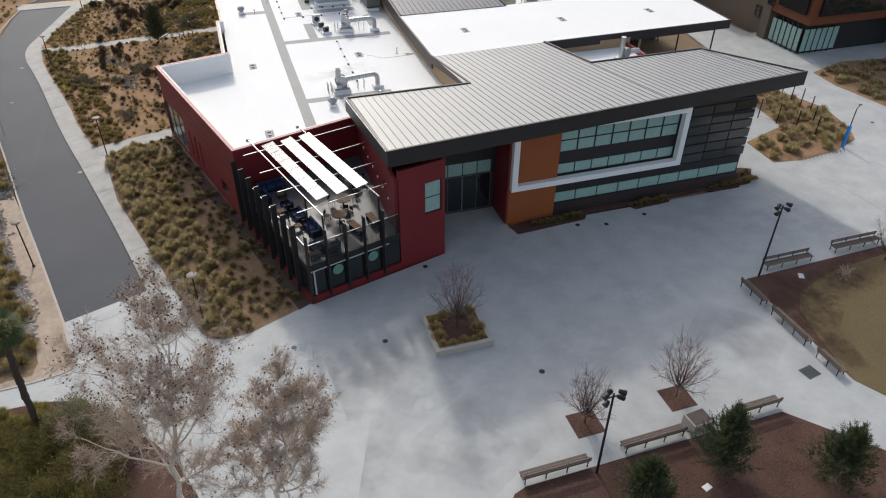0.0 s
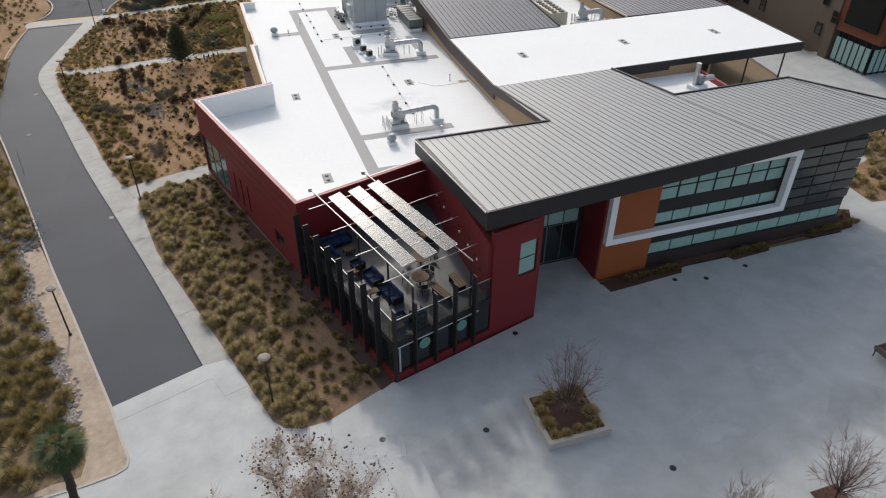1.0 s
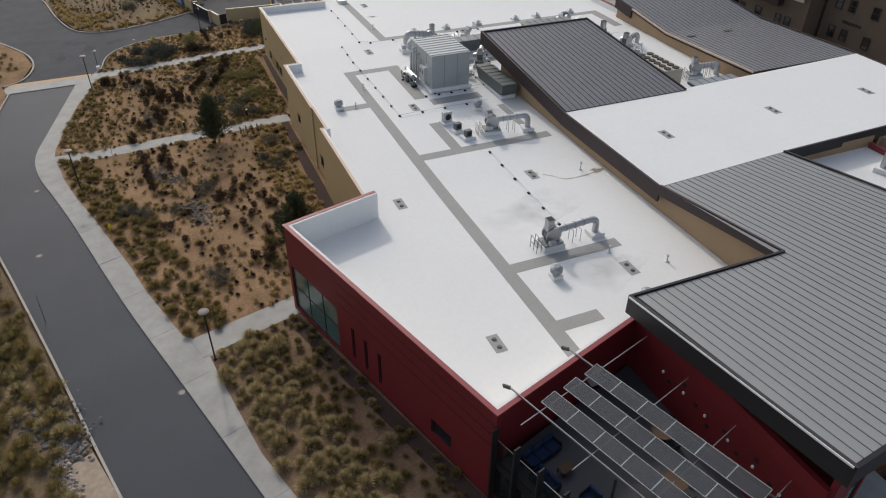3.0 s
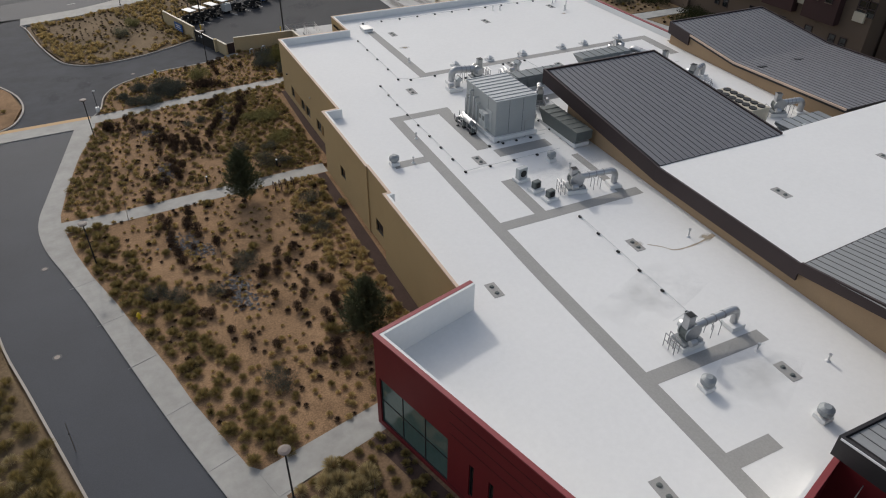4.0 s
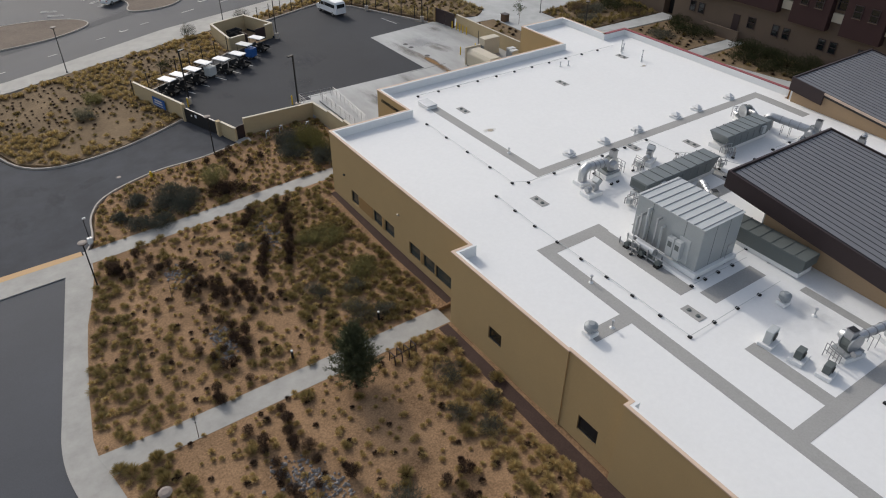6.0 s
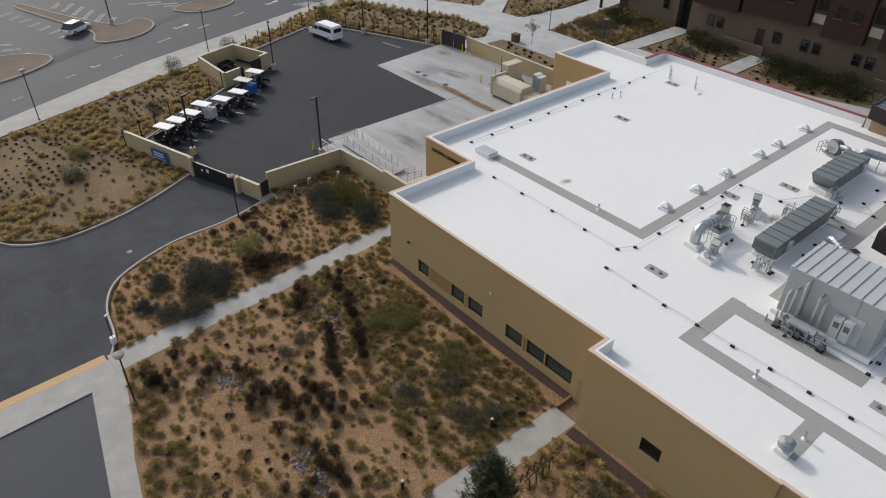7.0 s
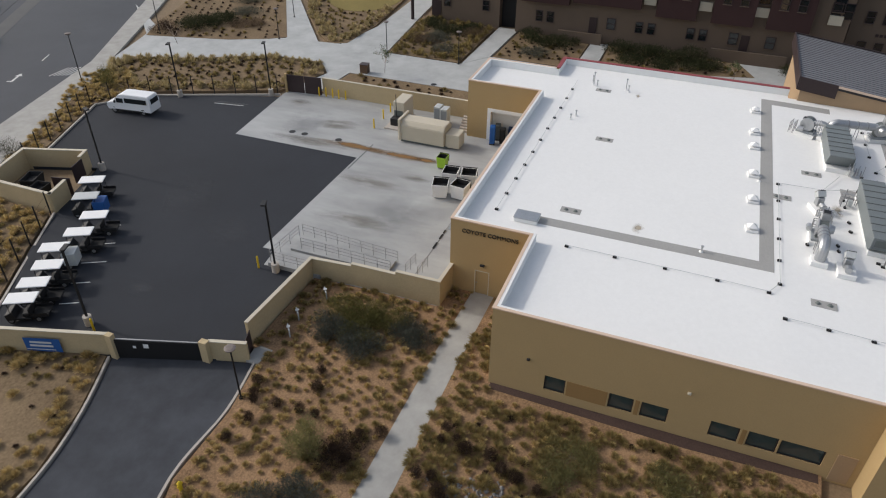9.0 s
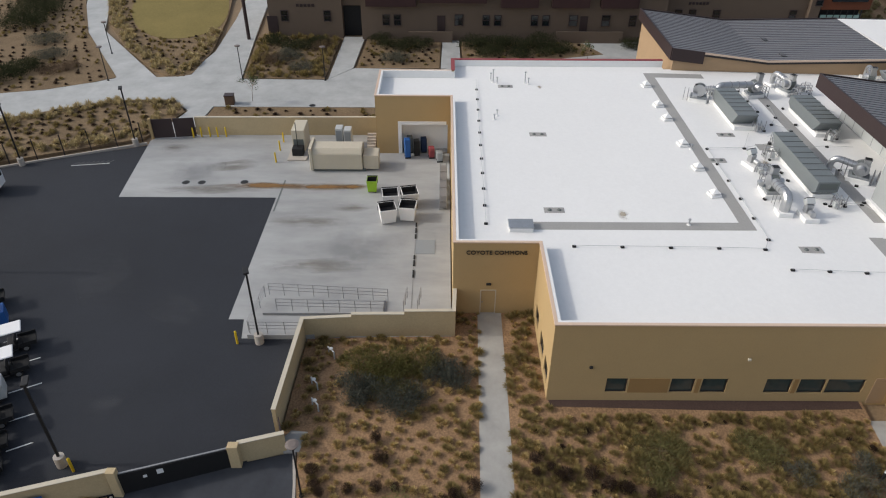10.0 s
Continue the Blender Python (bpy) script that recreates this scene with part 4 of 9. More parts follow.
# white picture frame
bm = bmesh.new()
for a, b, c, d in ((20.35, 20.85, 3.7, 8.75), (35.75, 36.25, 3.7, 9.1)):
    box(bm, (a + b) / 2, 44.62, c, b - a, 0.55, d - c)
box(bm, 28.3, 44.62, 3.7, 14.9, 0.55, 0.5)
box(bm, 28.3, 44.62, 8.66, 14.9, 0.55, 0.4)
part("window_surround", bm, "white", hall, "white box frame round the long window")
part("end_wall", bbox(43.2, 51.2, 0.0, 0.25, 11.6, 8.4), "dark_metal", hall)
part("plinth", bbox(34.0, 45.0, 0.0, 18.7, 0.35, 1.5), "brown_fascia", hall)

# ---- glass bay with the roof terrace ----
bay = thing("glass_bay", "glass-walled corner bay with a furnished roof terrace", "building")
FLOOR = 3.55
bm = bmesh.new()
slab(bm, [(3.1, 39.7), (10.0, 41.7), (10.0, 54.8), (-0.4, 51.4)], FLOOR, 0.3)
part("terrace_floor", bm, "terrace", bay, "grey concrete terrace floor")
bm = bmesh.new()
strip(bm, [A, S0, S1], -0.05, 0.3, -0.6, 0.95)
part("plinth", bm, "red_wall", bay, "deep red plinth")
bm = bmesh.new()
strip(bm, [A, S0, S1], 0.05, 0.25, FLOOR - 0.35, FLOOR + 0.12)
part("floor_edge", bm, "dark_metal", bay)
part("inner_wall", bbox(5.2, 46.8, 0.3, 5.5, 9.0, 2.9, turn=16.6), "dark_metal", bay)
def bay_side(p, q, n):
    for i in range(n):
        length = (Vector(q) - Vector(p)).length
        w = length / n
        c, ang = along(p, q, w * (i + 0.5), 0.12)
        part("glass_panel", bbox(c.x, c.y, 0.95, w - 0.1, 0.04, FLOOR - 1.3, turn=ang), "dark_glass", bay, "dark reflective glass")
        part("glass_balustrade", bbox(c.x, c.y, FLOOR + 0.12, w - 0.1, 0.03, 1.65, turn=ang), "clear_glass", bay, "clear glass balustrade")
        c, ang = along(p, q, w * (i + (0 if i else 0.04)), -0.12)
        part("fin", bbox(c.x, c.y, 0.6, 0.1, 0.42, 5.75, turn=ang, bevel=0.01), "dark_metal", bay, "dark vertical metal fin")
        c, ang = along(p, q, w * (i + 0.5), 0.10)
        part("cap_rail", bbox(c.x, c.y, FLOOR + 1.78, w - 0.12, 0.04, 0.04, turn=ang), "steel", bay)
bay_side(A, S0, 8)
bay_side(S0, S1, 5)
# pale logo band and discs on the front glass
c, ang = along(S0, S1, 3.4, 0.02)
part("sign_band", bbox(c.x, c.y, FLOOR - 0.5, 6.4, 0.03, 0.1, turn=ang), "unit_light", bay)
c, ang = along(S0, S1, 0.45, 0.02)
part("sign_band", bbox(c.x, c.y, 1.0, 0.13, 0.03, 2.1, turn=ang), "unit_light", bay)
for s in (2.3, 5.2):
    c, ang = along(S0, S1, s, 0.0)
    bm = bmesh.new()
    d = Vector((math.sin(radians(ang)), -math.cos(radians(ang)), 0)) * 0.03
    rod(bm, Vector((c.x, c.y, 2.55)), Vector((c.x, c.y, 2.55)) + d, 0.42, n=20)
    part("sign_disc", bm, "mint", bay, "pale green round sign on the glass")

# photovoltaic pergola
pergola = thing("pergola", "steel pergola carrying three rows of solar panels", "pergola", (0.7, 52.55, 7.3), 16.6)
bm = bmesh.new()
beam(bm, (0, 0.3, 0), (0, -13.1, 0), 0.055, 0.09)
part("beam", bm, "steel", pergola)
bm = bmesh.new()
beam(bm, (4.42, 0.3, 0), (4.42, -13.1, 0), 0.055, 0.09)
part("beam", bm, "steel", pergola)
for y in (-1.7, -5.0, -8.3, -11.6):
    bm = bmesh.new()
    beam(bm, (-1.2, y, -0.16), (9.2 + y * 0.28, y, -0.16), 0.045, 0.055)
    part("cross_bar", bm, "steel", pergola)
for x in (0, 4.42):
    bm = bmesh.new()
    beam(bm, (x, 0.25, 0.0), (x, 0.75, -0.25), 0.1, 0.2)
    part("bracket", bm, "dark_metal", pergola)
for x, y in ((0, -13.0), (4.42, -13.0), (-0.1, -6.6), (0.1, -10.0)):
    bm = bmesh.new()
    beam(bm, (x, y, -3.7), (x, y, -0.1), 0.1, 0.1)
    part("post", bm, "dark_metal", pergola)
for r in range(3):
    row = new("panel_row")
    row.parent = pergola
    row.matrix_basis = pose(0.42 + r * 1.56 + 0.5, -1.45 - 0.05 * r, 0.16, 0, -8, 0)
    for k in range(6):
        panel = part("solar_panel", bbox(0, -0.82 - k * 1.64, 0, 0.92, 1.6, 0.04), "pv", row, "grey glass solar panel")
        bm = bmesh.new()
        for s in (-1, 1):
            box(bm, s * 0.47, -0.82 - k * 1.64, -0.005, 0.022, 1.62, 0.055)
            box(bm, 0, -0.82 - k * 1.64 + s * 0.808, -0.005, 0.92, 0.018, 0.055)
        part("frame", bm, "unit_light", panel)

# ---- roof plant ----
def cyl(p, q, r1, r2=None, n=14):
    bm = bmesh.new()
    rod(bm, p, q, r1, r2, n)
    return bm


def elbow(bm, c, r, tube, a0, a1, n=7, sides=12):
    """A bent duct in the x-z plane round the centre c."""
    rings = []
    for i in range(n):
        a = radians(a0 + (a1 - a0) * i / (n - 1))
        d = Vector((math.cos(a), 0, math.sin(a)))
        rings.append([bm.verts.new(Vector(c) + d * (r + tube * math.cos(2 * math.pi * k / sides)) + Vector((0, tube * math.sin(2 * math.pi * k / sides), 0))) for k in range(sides)])
    for a, b in zip(rings, rings[1:]):
        for k in range(sides):
            bm.faces.new((a[k], a[(k + 1) % sides], b[(k + 1) % sides], b[k]))
    bm.faces.new(rings[0]), bm.faces.new(rings[-1][::-1])
    bmesh.ops.recalc_face_normals(bm, faces=bm.faces[:])


def air_unit(x0, y0, x1, y1, high, material, turn_hood=1, label="long grey rooftop air handler on a white kerb"):
    """A long low air handler with a ribbed top and a raked intake end, its length along the longer side."""
    z = rz((y0 + y1) / 2)
    longx = (x1 - x0) > (y1 - y0)
    L, W = (x1 - x0, y1 - y0) if longx else (y1 - y0, x1 - x0)
    ob = thing("air_handler", label, "air handler", ((x0 + x1) / 2, (y0 + y1) / 2, z), 0 if longx else 90, "rooftop air handlers")
    part("kerb", bbox(0, 0, 0, L * 0.94, W * 0.92, 0.38, bevel=0.02), "white_roof", ob, "white membrane kerb")
    bm = bmesh.new()
    prof = [(-L / 2, 0.75), (-L / 2, high), (L / 2 - 0.1, high), (L / 2, high - 0.05), (L / 2 - 0.9, 0.38), (-L / 2 + 0.5, 0.38)]
    if turn_hood < 0:
        prof = [(-x, zz) for x, zz in prof][::-1]
    f0 = [bm.verts.new((x, -W / 2, zz)) for x, zz in prof]
    f1 = [bm.verts.new((x, W / 2, zz)) for x, zz in prof]
    bm.faces.new(f0), bm.faces.new(f1[::-1])
    for i in range(len(prof)):
        bm.faces.new((f0[i], f0[(i + 1) % len(prof)], f1[(i + 1) % len(prof)], f1[i]))
    bmesh.ops.recalc_face_normals(bm, faces=bm.faces[:])
    bmesh.ops.bevel(bm, geom=bm.edges[:], offset=0.03, segments=1, affect="EDGES")
    part("casing", bm, material, ob, "painted steel casing")
    n = max(4, round(L / 0.95))
    for i in range(1, n):
        part("top_seam", bbox(-L / 2 + L * i / n, 0, high - 0.01, 0.05, W * 1.01, 0.05), "unit_dark", ob)
    for i in range(n - 1):
        part("access_door", bbox(-L / 2 + L * (i + 0.6) / n, -W / 2 - 0.01, 0.6, L / n * 0.75, 0.03, high - 0.85, bevel=0.008), material, ob)
    part("intake", bbox((-L / 2 - 0.005) * turn_hood, 0, 0.95, 0.03, W * 0.8, high - 1.1), "unit_dark", ob, "dark intake louvre")
    part("control_box", bbox(-L * 0.3 * turn_hood, -W / 2 - 0.12, 0.7, 0.5, 0.22, 0.7, bevel=0.02), "unit_light", ob)
    return ob


def exhaust_fan(x, y, turn, run, stack=2.6, label="galvanised exhaust fan with an elbow duct", fat=0.3):
    z = rz(y)
    ob = thing("exhaust_fan", label, "exhaust fan", (x, y, z), turn, "rooftop exhaust fans")
    part("fan_kerb", bbox(0, 0, 0, 1.7, 1.3, 0.35, bevel=0.02), "white_roof", ob, "white membrane kerb")
    part("base_frame", bbox(0, 0, 0.35, 1.5, 1.1, 0.18, bevel=0.02), "unit_grey", ob)
    bm = bmesh.new()
    rod(bm, (0, -0.3, 1.1), (0, 0.3, 1.1), 0.55, n=18)
    box(bm, 0.05, 0, 0.53, 0.9, 0.66, 0.5)
    part("scroll", bm, "unit_dark", ob, "dark grey fan housing")
    for v in (-0.33, 0.33):
        part("drum_band", cyl((0, v - 0.04, 1.1), (0, v + 0.04, 1.1), 0.6, n=18), "galv", ob)
    part("inlet_cone", cyl((0, 0.34, 1.1), (0, 0.75, 1.1), 0.4, 0.28, n=16), "galv", ob)
    part("chimney", bbox(-0.25, 0, 1.4, 0.5, 0.5, stack - 1.4, bevel=0.02), "galv", ob)
    part("stack_rim", bbox(-0.25, 0, stack, 0.56, 0.56, 0.05), "steel", ob)
    # black plate stands in for the shaded opening of the stack
    part("stack_throat", bbox(-0.25, 0, stack + 0.06, 0.44, 0.44, 0.02), "black", ob)
    part("motor", cyl((-0.55, -0.75, 0.8), (-0.1, -0.75, 0.8), 0.2), "galv", ob)
    part("duct", cyl((0.4, 0, 1.25), (run - 0.5, 0, 1.45), fat), "galv", ob, "bright galvanised duct")
    for k in range(1, 4):
        u = 0.4 + (run - 0.9) * k / 4
        part("duct_band", cyl((u - 0.03, 0, 1.25 + 0.2 * k / 4), (u + 0.03, 0, 1.25 + 0.2 * k / 4), fat + 0.03), "steel", ob)
    bm = bmesh.new()
    elbow(bm, (run - 0.5, 0, 0.95), 0.5, fat, 90, 0)
    rod(bm, (run, 0, 0.3), (run, 0, 0.97), fat, n=12)
    part("elbow", bm, "galv", ob)
    part("duct_kerb", bbox(run, 0, 0, 1.05, 1.05, 0.34, bevel=0.02), "white_roof", ob)
    for u in (run * 0.45, run * 0.62):
        bm = bmesh.new()
        for s in (-0.28, 0.28):
            rod(bm, (u, s, 0), (u, s, 1.0), 0.025, n=6)
        rod(bm, (u, -0.28, 1.0), (u, 0.28, 1.0), 0.025, n=6)
        part("duct_stand", bm, "steel", ob)
    bm = bmesh.new()
    for u in (-1.0, -1.35):
        for s in (-0.45, 0.0, 0.45):
            rod(bm, (u, s, 0), (u, s, 1.0), 0.03, n=6)
        for h in (0.5, 1.0):
            rod(bm, (u, -0.45, h), (u, 0.45, h), 0.03, n=6)
    part("guard_frame", bm, "steel", ob)
    return ob


exhaust_fan(10.6, 65.5, 0, 3.7, 2.3, fat=0.24)
exhaust_fan(14.6, 83.0, -12, 3.4, 2.0, fat=0.26)
exhaust_fan(17.8, 105.7, 178, 2.9, 2.2, fat=0.36)
exhaust_fan(37.4, 99.8, 103, 4.2, 2.3, fat=0.34)
exhaust_fan(38.4, 96.0, 20, 2.2, 2.0, fat=0.26)
exhaust_fan(20.4, 97.6, 60, 2.2, 1.9, fat=0.26)
exhaust_fan(36.0, 105.8, 250, 1.6, 1.5, fat=0.22)
exhaust_fan(40.6, 86.6, -20, 2.4, 2.2)
air_unit(17.0, 101.0, 25.8, 102.7, 1.6, "unit_mid")
air_unit(29.0, 102.7, 35.4, 104.6, 1.6, "unit_mid", -1)
air_unit(28.0, 95.6, 34.4, 97.6, 1.5, "unit_mid", -1)
air_unit(18.5, 88.6, 20.2, 94.8, 1.55, "unit_dark", 1, "dark olive rooftop air handler beside the high wall")
air_unit(37.6, 82.2, 43.4, 84.2, 1.0, "unit_grey", 1, "low grey rooftop unit in the roof well")

# plant room box
box_room = thing("plant_enclosure", "large grey metal plant enclosure on the white roof", "plant enclosure", (14.8, 95.6, rz(95.6)))
part("kerb", bbox(0.0, 0, 0, 4.5, 6.1, 0.4, bevel=0.02), "white_roof", box_room, "white membrane kerb")
part("casing", bbox(0, 0, 0.4, 4.1, 5.6, 3.3, bevel=0.02), "unit_pale", box_room, "flat grey steel wall panels")
part("top", bbox(0, 0, 3.70, 4.2, 5.7, 0.06, bevel=0.01), "unit_light", box_room, "pale standing-seam top")
for k in range(9):
    part("top_seam", bbox(0, -2.6 + k * 0.65, 3.76, 4.2, 0.04, 0.05), "unit_grey", box_room)
for y in (-1.4, 1.4):
    part("panel_joint", bbox(-2.052, y, 0.45, 0.02, 0.03, 3.2), "unit_dark", box_room)
for x in (-0.7, 0.7):
    part("panel_joint", bbox(x, -2.802, 0.45, 0.03, 0.02, 3.2), "unit_dark", box_room)
part("door", bbox(-2.07, -1.6, 0.6, 0.05, 0.9, 1.9, bevel=0.01), "unit_light", box_room)
for y in (-0.75, -1.35):
    part("cabinet", bbox(-2.28, y, 0.75, 0.4, 0.55, 1.45, bevel=0.03), "unit_light", box_room)
    part("cabinet_vent", bbox(-2.49, y, 1.5, 0.02, 0.32, 0.4), "unit_dark", box_room)
for k, y in enumerate((0.2, 0.55, 1.5, 1.9, 2.3)):
    top = (2.5, 3.0, 3.3, 2.7, 2.2)[k]
    bm = bmesh.new()
    rod(bm, (-2.35 - 0.12 * (k % 2), y, 0.15), (-2.35 - 0.12 * (k % 2), y, top), 0.085, n=10)
    rod(bm, (-2.35 - 0.12 * (k % 2), y, top - 0.06), (-2.02, y, top - 0.06), 0.085, n=10)
    part("riser", bm, "galv" if k % 2 else "unit_light", box_room, "insulated bright pipe")
part("tank", cyl((-2.95, -0.1, 0.8), (-2.95, 1.5, 0.8), 0.28), "galv", box_room, "horizontal insulated tank")
for y in (0.2, 1.2):
    part("tank_saddle", bbox(-2.95, y, 0.0, 0.5, 0.12, 0.55), "unit_dark", box_room)
for k in range(9):
    y, x = -0.6 + k * 0.42, -2.7 - 0.28 * (k % 3)
    part("pump_pipe", cyl((x, y, 0.1), (x, y, 0.6 + 0.3 * ((k * 5) % 4) / 2), 0.05, n=8), "galv" if k % 2 else "steel", box_room)
for k, z in enumerate((0.25, 0.55, 1.05)):
    part("pump_pipe", cyl((-3.2 + 0.15 * k, -0.9, z), (-3.2 + 0.15 * k, 2.7 - 0.4 * k, z), 0.05, n=8), "galv", box_room)
for y in (-0.7, 0.75, 2.1):
    part("pump", cyl((-3.35, y, 0.35), (-2.95, y, 0.35), 0.19, n=12), "unit_dark", box_room, "dark grey pump motor")
    part("pump_base", bbox(-3.15, y, 0.0, 0.55, 0.4, 0.16), "rubber", box_room)
part("hanger", bbox(-3.3, 0.9, 0, 0.05, 3.4, 0.06), "steel", box_room)
bm = bmesh.new()
rod(bm, (0.9, -2.98, 0.5), (0.9, -2.98, 1.5), 0.025, n=6)
rod(bm, (0.9, -2.98, 1.5), (1.35, -2.98, 1.6), 0.025, n=6)
part("ladder_rail", bm, "steel", box_room)

# condensers in a row
for k, (x, y, h) in enumerate(((11.5, 86.1, 0.95), (11.8, 84.3, 0.6), (12.1, 82.7, 0.6))):
    ob = thing("condenser", "small louvred condenser unit on a kerb", "condenser", (x, y, rz(y)), 8, "condensers by the grey pad")
    part("kerb", bbox(0, 0, 0, 1.2, 0.9, 0.25, bevel=0.02), "white_roof", ob)
    part("case", bbox(0, 0, 0.25, 0.9 if k == 0 else 0.65, 0.45, h, bevel=0.03), "unit_light" if k == 0 else "unit_dark", ob, "ribbed metal case")
    part("fan_grille", cyl((0, -0.26, 0.25 + h / 2), (0, -0.28, 0.25 + h / 2), 0.3 if k == 0 else 0.22, n=16), "black", ob)


def hooded_vent(x, y):
    ob = thing("roof_vent", "small white hooded roof vent", "roof vent", (x, y, rz(y)), 8, "hooded roof vents")
    part("kerb", bbox(0, 0, 0, 0.85, 0.85, 0.2, bevel=0.03), "white_roof", ob)
    part("throat", bbox(0, 0, 0.2, 0.34, 0.34, 0.14), "galv", ob)
    bm = bmesh.new()
    bmesh.ops.create_cone(bm, cap_ends=True, segments=4, radius1=0.5, radius2=0.06, depth=0.26, matrix=Matrix.Translation((0, 0, 0.45)) @ Matrix.Rotation(radians(45), 4, "Z"))
    part("hood", bm, "white", ob, "white pyramid cap")


for x in (17.45, 21.7, 26.0, 31.3, 34.4, 39.4):
    hooded_vent(x, 110.05)


def mushroom_vent(x, y, size=1.0):
    ob = thing("mushroom_vent", "grey round-capped exhaust vent on the roof", "roof vent", (x, y, rz(y)), 0, "round roof vents")
    part("kerb", bbox(0, 0, 0, 0.75 * size, 0.75 * size, 0.3, bevel=0.03), "white_roof", ob)
    part("neck", cyl((0, 0, 0.3), (0, 0, 0.5), 0.24 * size), "unit_grey", ob)
    bm = bmesh.new()
    rod(bm, (0, 0, 0.5), (0, 0, 0.8), 0.42 * size, n=16)
    rod(bm, (0, 0, 0.8), (0, 0, 0.95), 0.42 * size, 0.2 * size, n=16)
    part("cap", bm, "unit_grey", ob, "spun metal cap")


for x, y, s in ((3.0, 92.6, 1.0), (9.1, 62.2, 1.0), (13.2, 57.9, 1.0), (15.5, 87.8, 0.9)):
    mushroom_vent(x, y, s)


def roof_drain(x, y, z=None):
    z = rz(y) if z is None else z
    ob = thing("roof_drain", "grey rectangular roof drain with two dark strainers", "roof drain", (x, y, z), 0, "roof drains")
    part("sump", bbox(0, 0, 0, 0.75, 1.5, 0.022), "grey_pad", ob)
    for s in (-0.35, 0.35):
        part("strainer", cyl((0, s, 0.02), (0, s, 0.12), 0.17, 0.1, 10), "unit_dark", ob)


for x, y in ((2.7, 74.8), (2.6, 58.0), (14.4, 75.0), (14.3, 61.2), (9.9, 90.4), (10.3, 105.7), (15.2, 122.6), (28.0, 122.4), (39.2, 124.5), (28.2, 105.6), (23.2, 108.0)):
    roof_drain(x, y)
for x, y in ((26.5, 73.6), (38.8, 74.0), (50.6, 74.0)):
    roof_drain(x, y, 7.16)


def gas_line(pts, label="thin gas pipe carried on black rubber blocks", step=2.45):
    """A pipe through the points; its blocks stand at even steps from the start of each stretch."""
    ob = thing("gas_pipe", label, "gas pipe", (0, 0, 0), 0, "gas pipes on the roof")
    for (x0, y0), (x1, y1) in zip(pts, pts[1:]):
        part("pipe", cyl((x0, y0, rz(y0) + 0.16), (x1, y1, rz(y1) + 0.16), 0.018, n=6), "unit_light", ob)
        n = max(1, round(math.hypot(x1 - x0, y1 - y0) / step))
        for i in range(n):
            x, y = x0 + (x1 - x0) * i / n, y0 + (y1 - y0) * i / n
            part("support_block", bbox(x, y, rz(y), 0.2, 0.26, 0.13, bevel=0.02), "rubber", ob)
            part("clamp", bbox(x, y, rz(y) + 0.13, 0.05, 0.05, 0.06), "steel", ob)


gas_line([(7.85, 108.0), (7.7, 103.2), (7.85, 96.0), (7.92, 89.05), (17.3, 89.2)])
gas_line([(10.45, 121.85), (10.3, 112.0), (10.18, 108.9), (11.35, 108.25), (25.2, 108.2)], step=3.0)
gas_line([(13.26, 127.74), (40.7, 127.45)], step=2.5)
gas_line([(12.8, 79.6), (12.6, 67.6), (11.2, 67.3)])
gas_line([(25.2, 108.2), (25.45, 104.9), (26.5, 102.3), (25.75, 100.1), (26.2, 97.4), (26.1, 95.2)])
gas_line([(25.5, 104.9), (28.4, 103.5)])
gas_line([(11.9, 92.2), (14.65, 92.2), (17.6, 92.1)], step=1.7)
gas_line([(16.4, 102.0), (16.4, 99.2), (15.2, 98.7)], step=1.4)
gas_line([(34.9, 99.2), (32.1, 99.6), (30.5, 100.6), (29.2, 99.3), (27.8, 102.0)])
for x, y in ((16.9, 104.4), (17.6, 104.4), (21.2, 103.4), (19.9, 103.4), (16.9, 106.4), (20.0, 100.2), (22.4, 100.1), (19.3, 98.2), (16.7, 98.9), (34.3, 98.0), (30.6, 98.3)):
    ob = thing("pipe_block", "loose black rubber pipe block on the roof", "pipe block", (x, y, rz(y)), 15 * (int(x * 10) % 7), "pipe blocks")
    part("block", bbox(0, 0, 0, 0.28, 0.2, 0.15, bevel=0.03), "rubber", ob)
    part("channel", bbox(0, 0, 0.15, 0.26, 0.05, 0.04), "steel", ob)
for x, y, h in ((40.3, 125.7, 1.3), (40.2, 122.4, 1.1), (40.9, 125.9, 0.7), (39.8, 122.1, 0.6), (40.0, 125.3, 0.6), (18.6, 74.2, 0.6), (4.6, 92.3, 0.5), (31.1, 126.1, 0.45), (32.0, 125.8, 0.5), (25.2, 109.6, 0.4), (16.2, 86.0, 0.5), (6.6, 96.2, 0.5), (14.0, 63.2, 0.5), (17.1, 60.8, 0.45), (13.3, 113.2, 0.4)):
    ob = thing("pipe_vent", "slim metal vent pipe standing on the roof", "vent pipe", (x, y, rz(y)), 0, "vent pipes")
    part("pipe", cyl((0, 0, 0), (0, 0, h), 0.05, n=8), "galv", ob)
    part("cap", cyl((0, 0, h), (0, 0, h + 0.1), 0.1, n=8), "galv", ob)
    part("flashing", cyl((0, 0, 0), (0, 0, 0.12), 0.18, 0.07, 10), "white_roof", ob)
ob = thing("roof_hatch", "white insulated roof access hatch", "roof hatch", (12.8, 125.3, rz(125)), 0)
part("kerb", bbox(0, 0, 0, 1.1, 1.7, 0.3, bevel=0.03), "white_roof", ob)
part("lid", bbox(0, 0, 0.3, 1.2, 1.8, 0.12, bevel=0.04), "galv", ob)
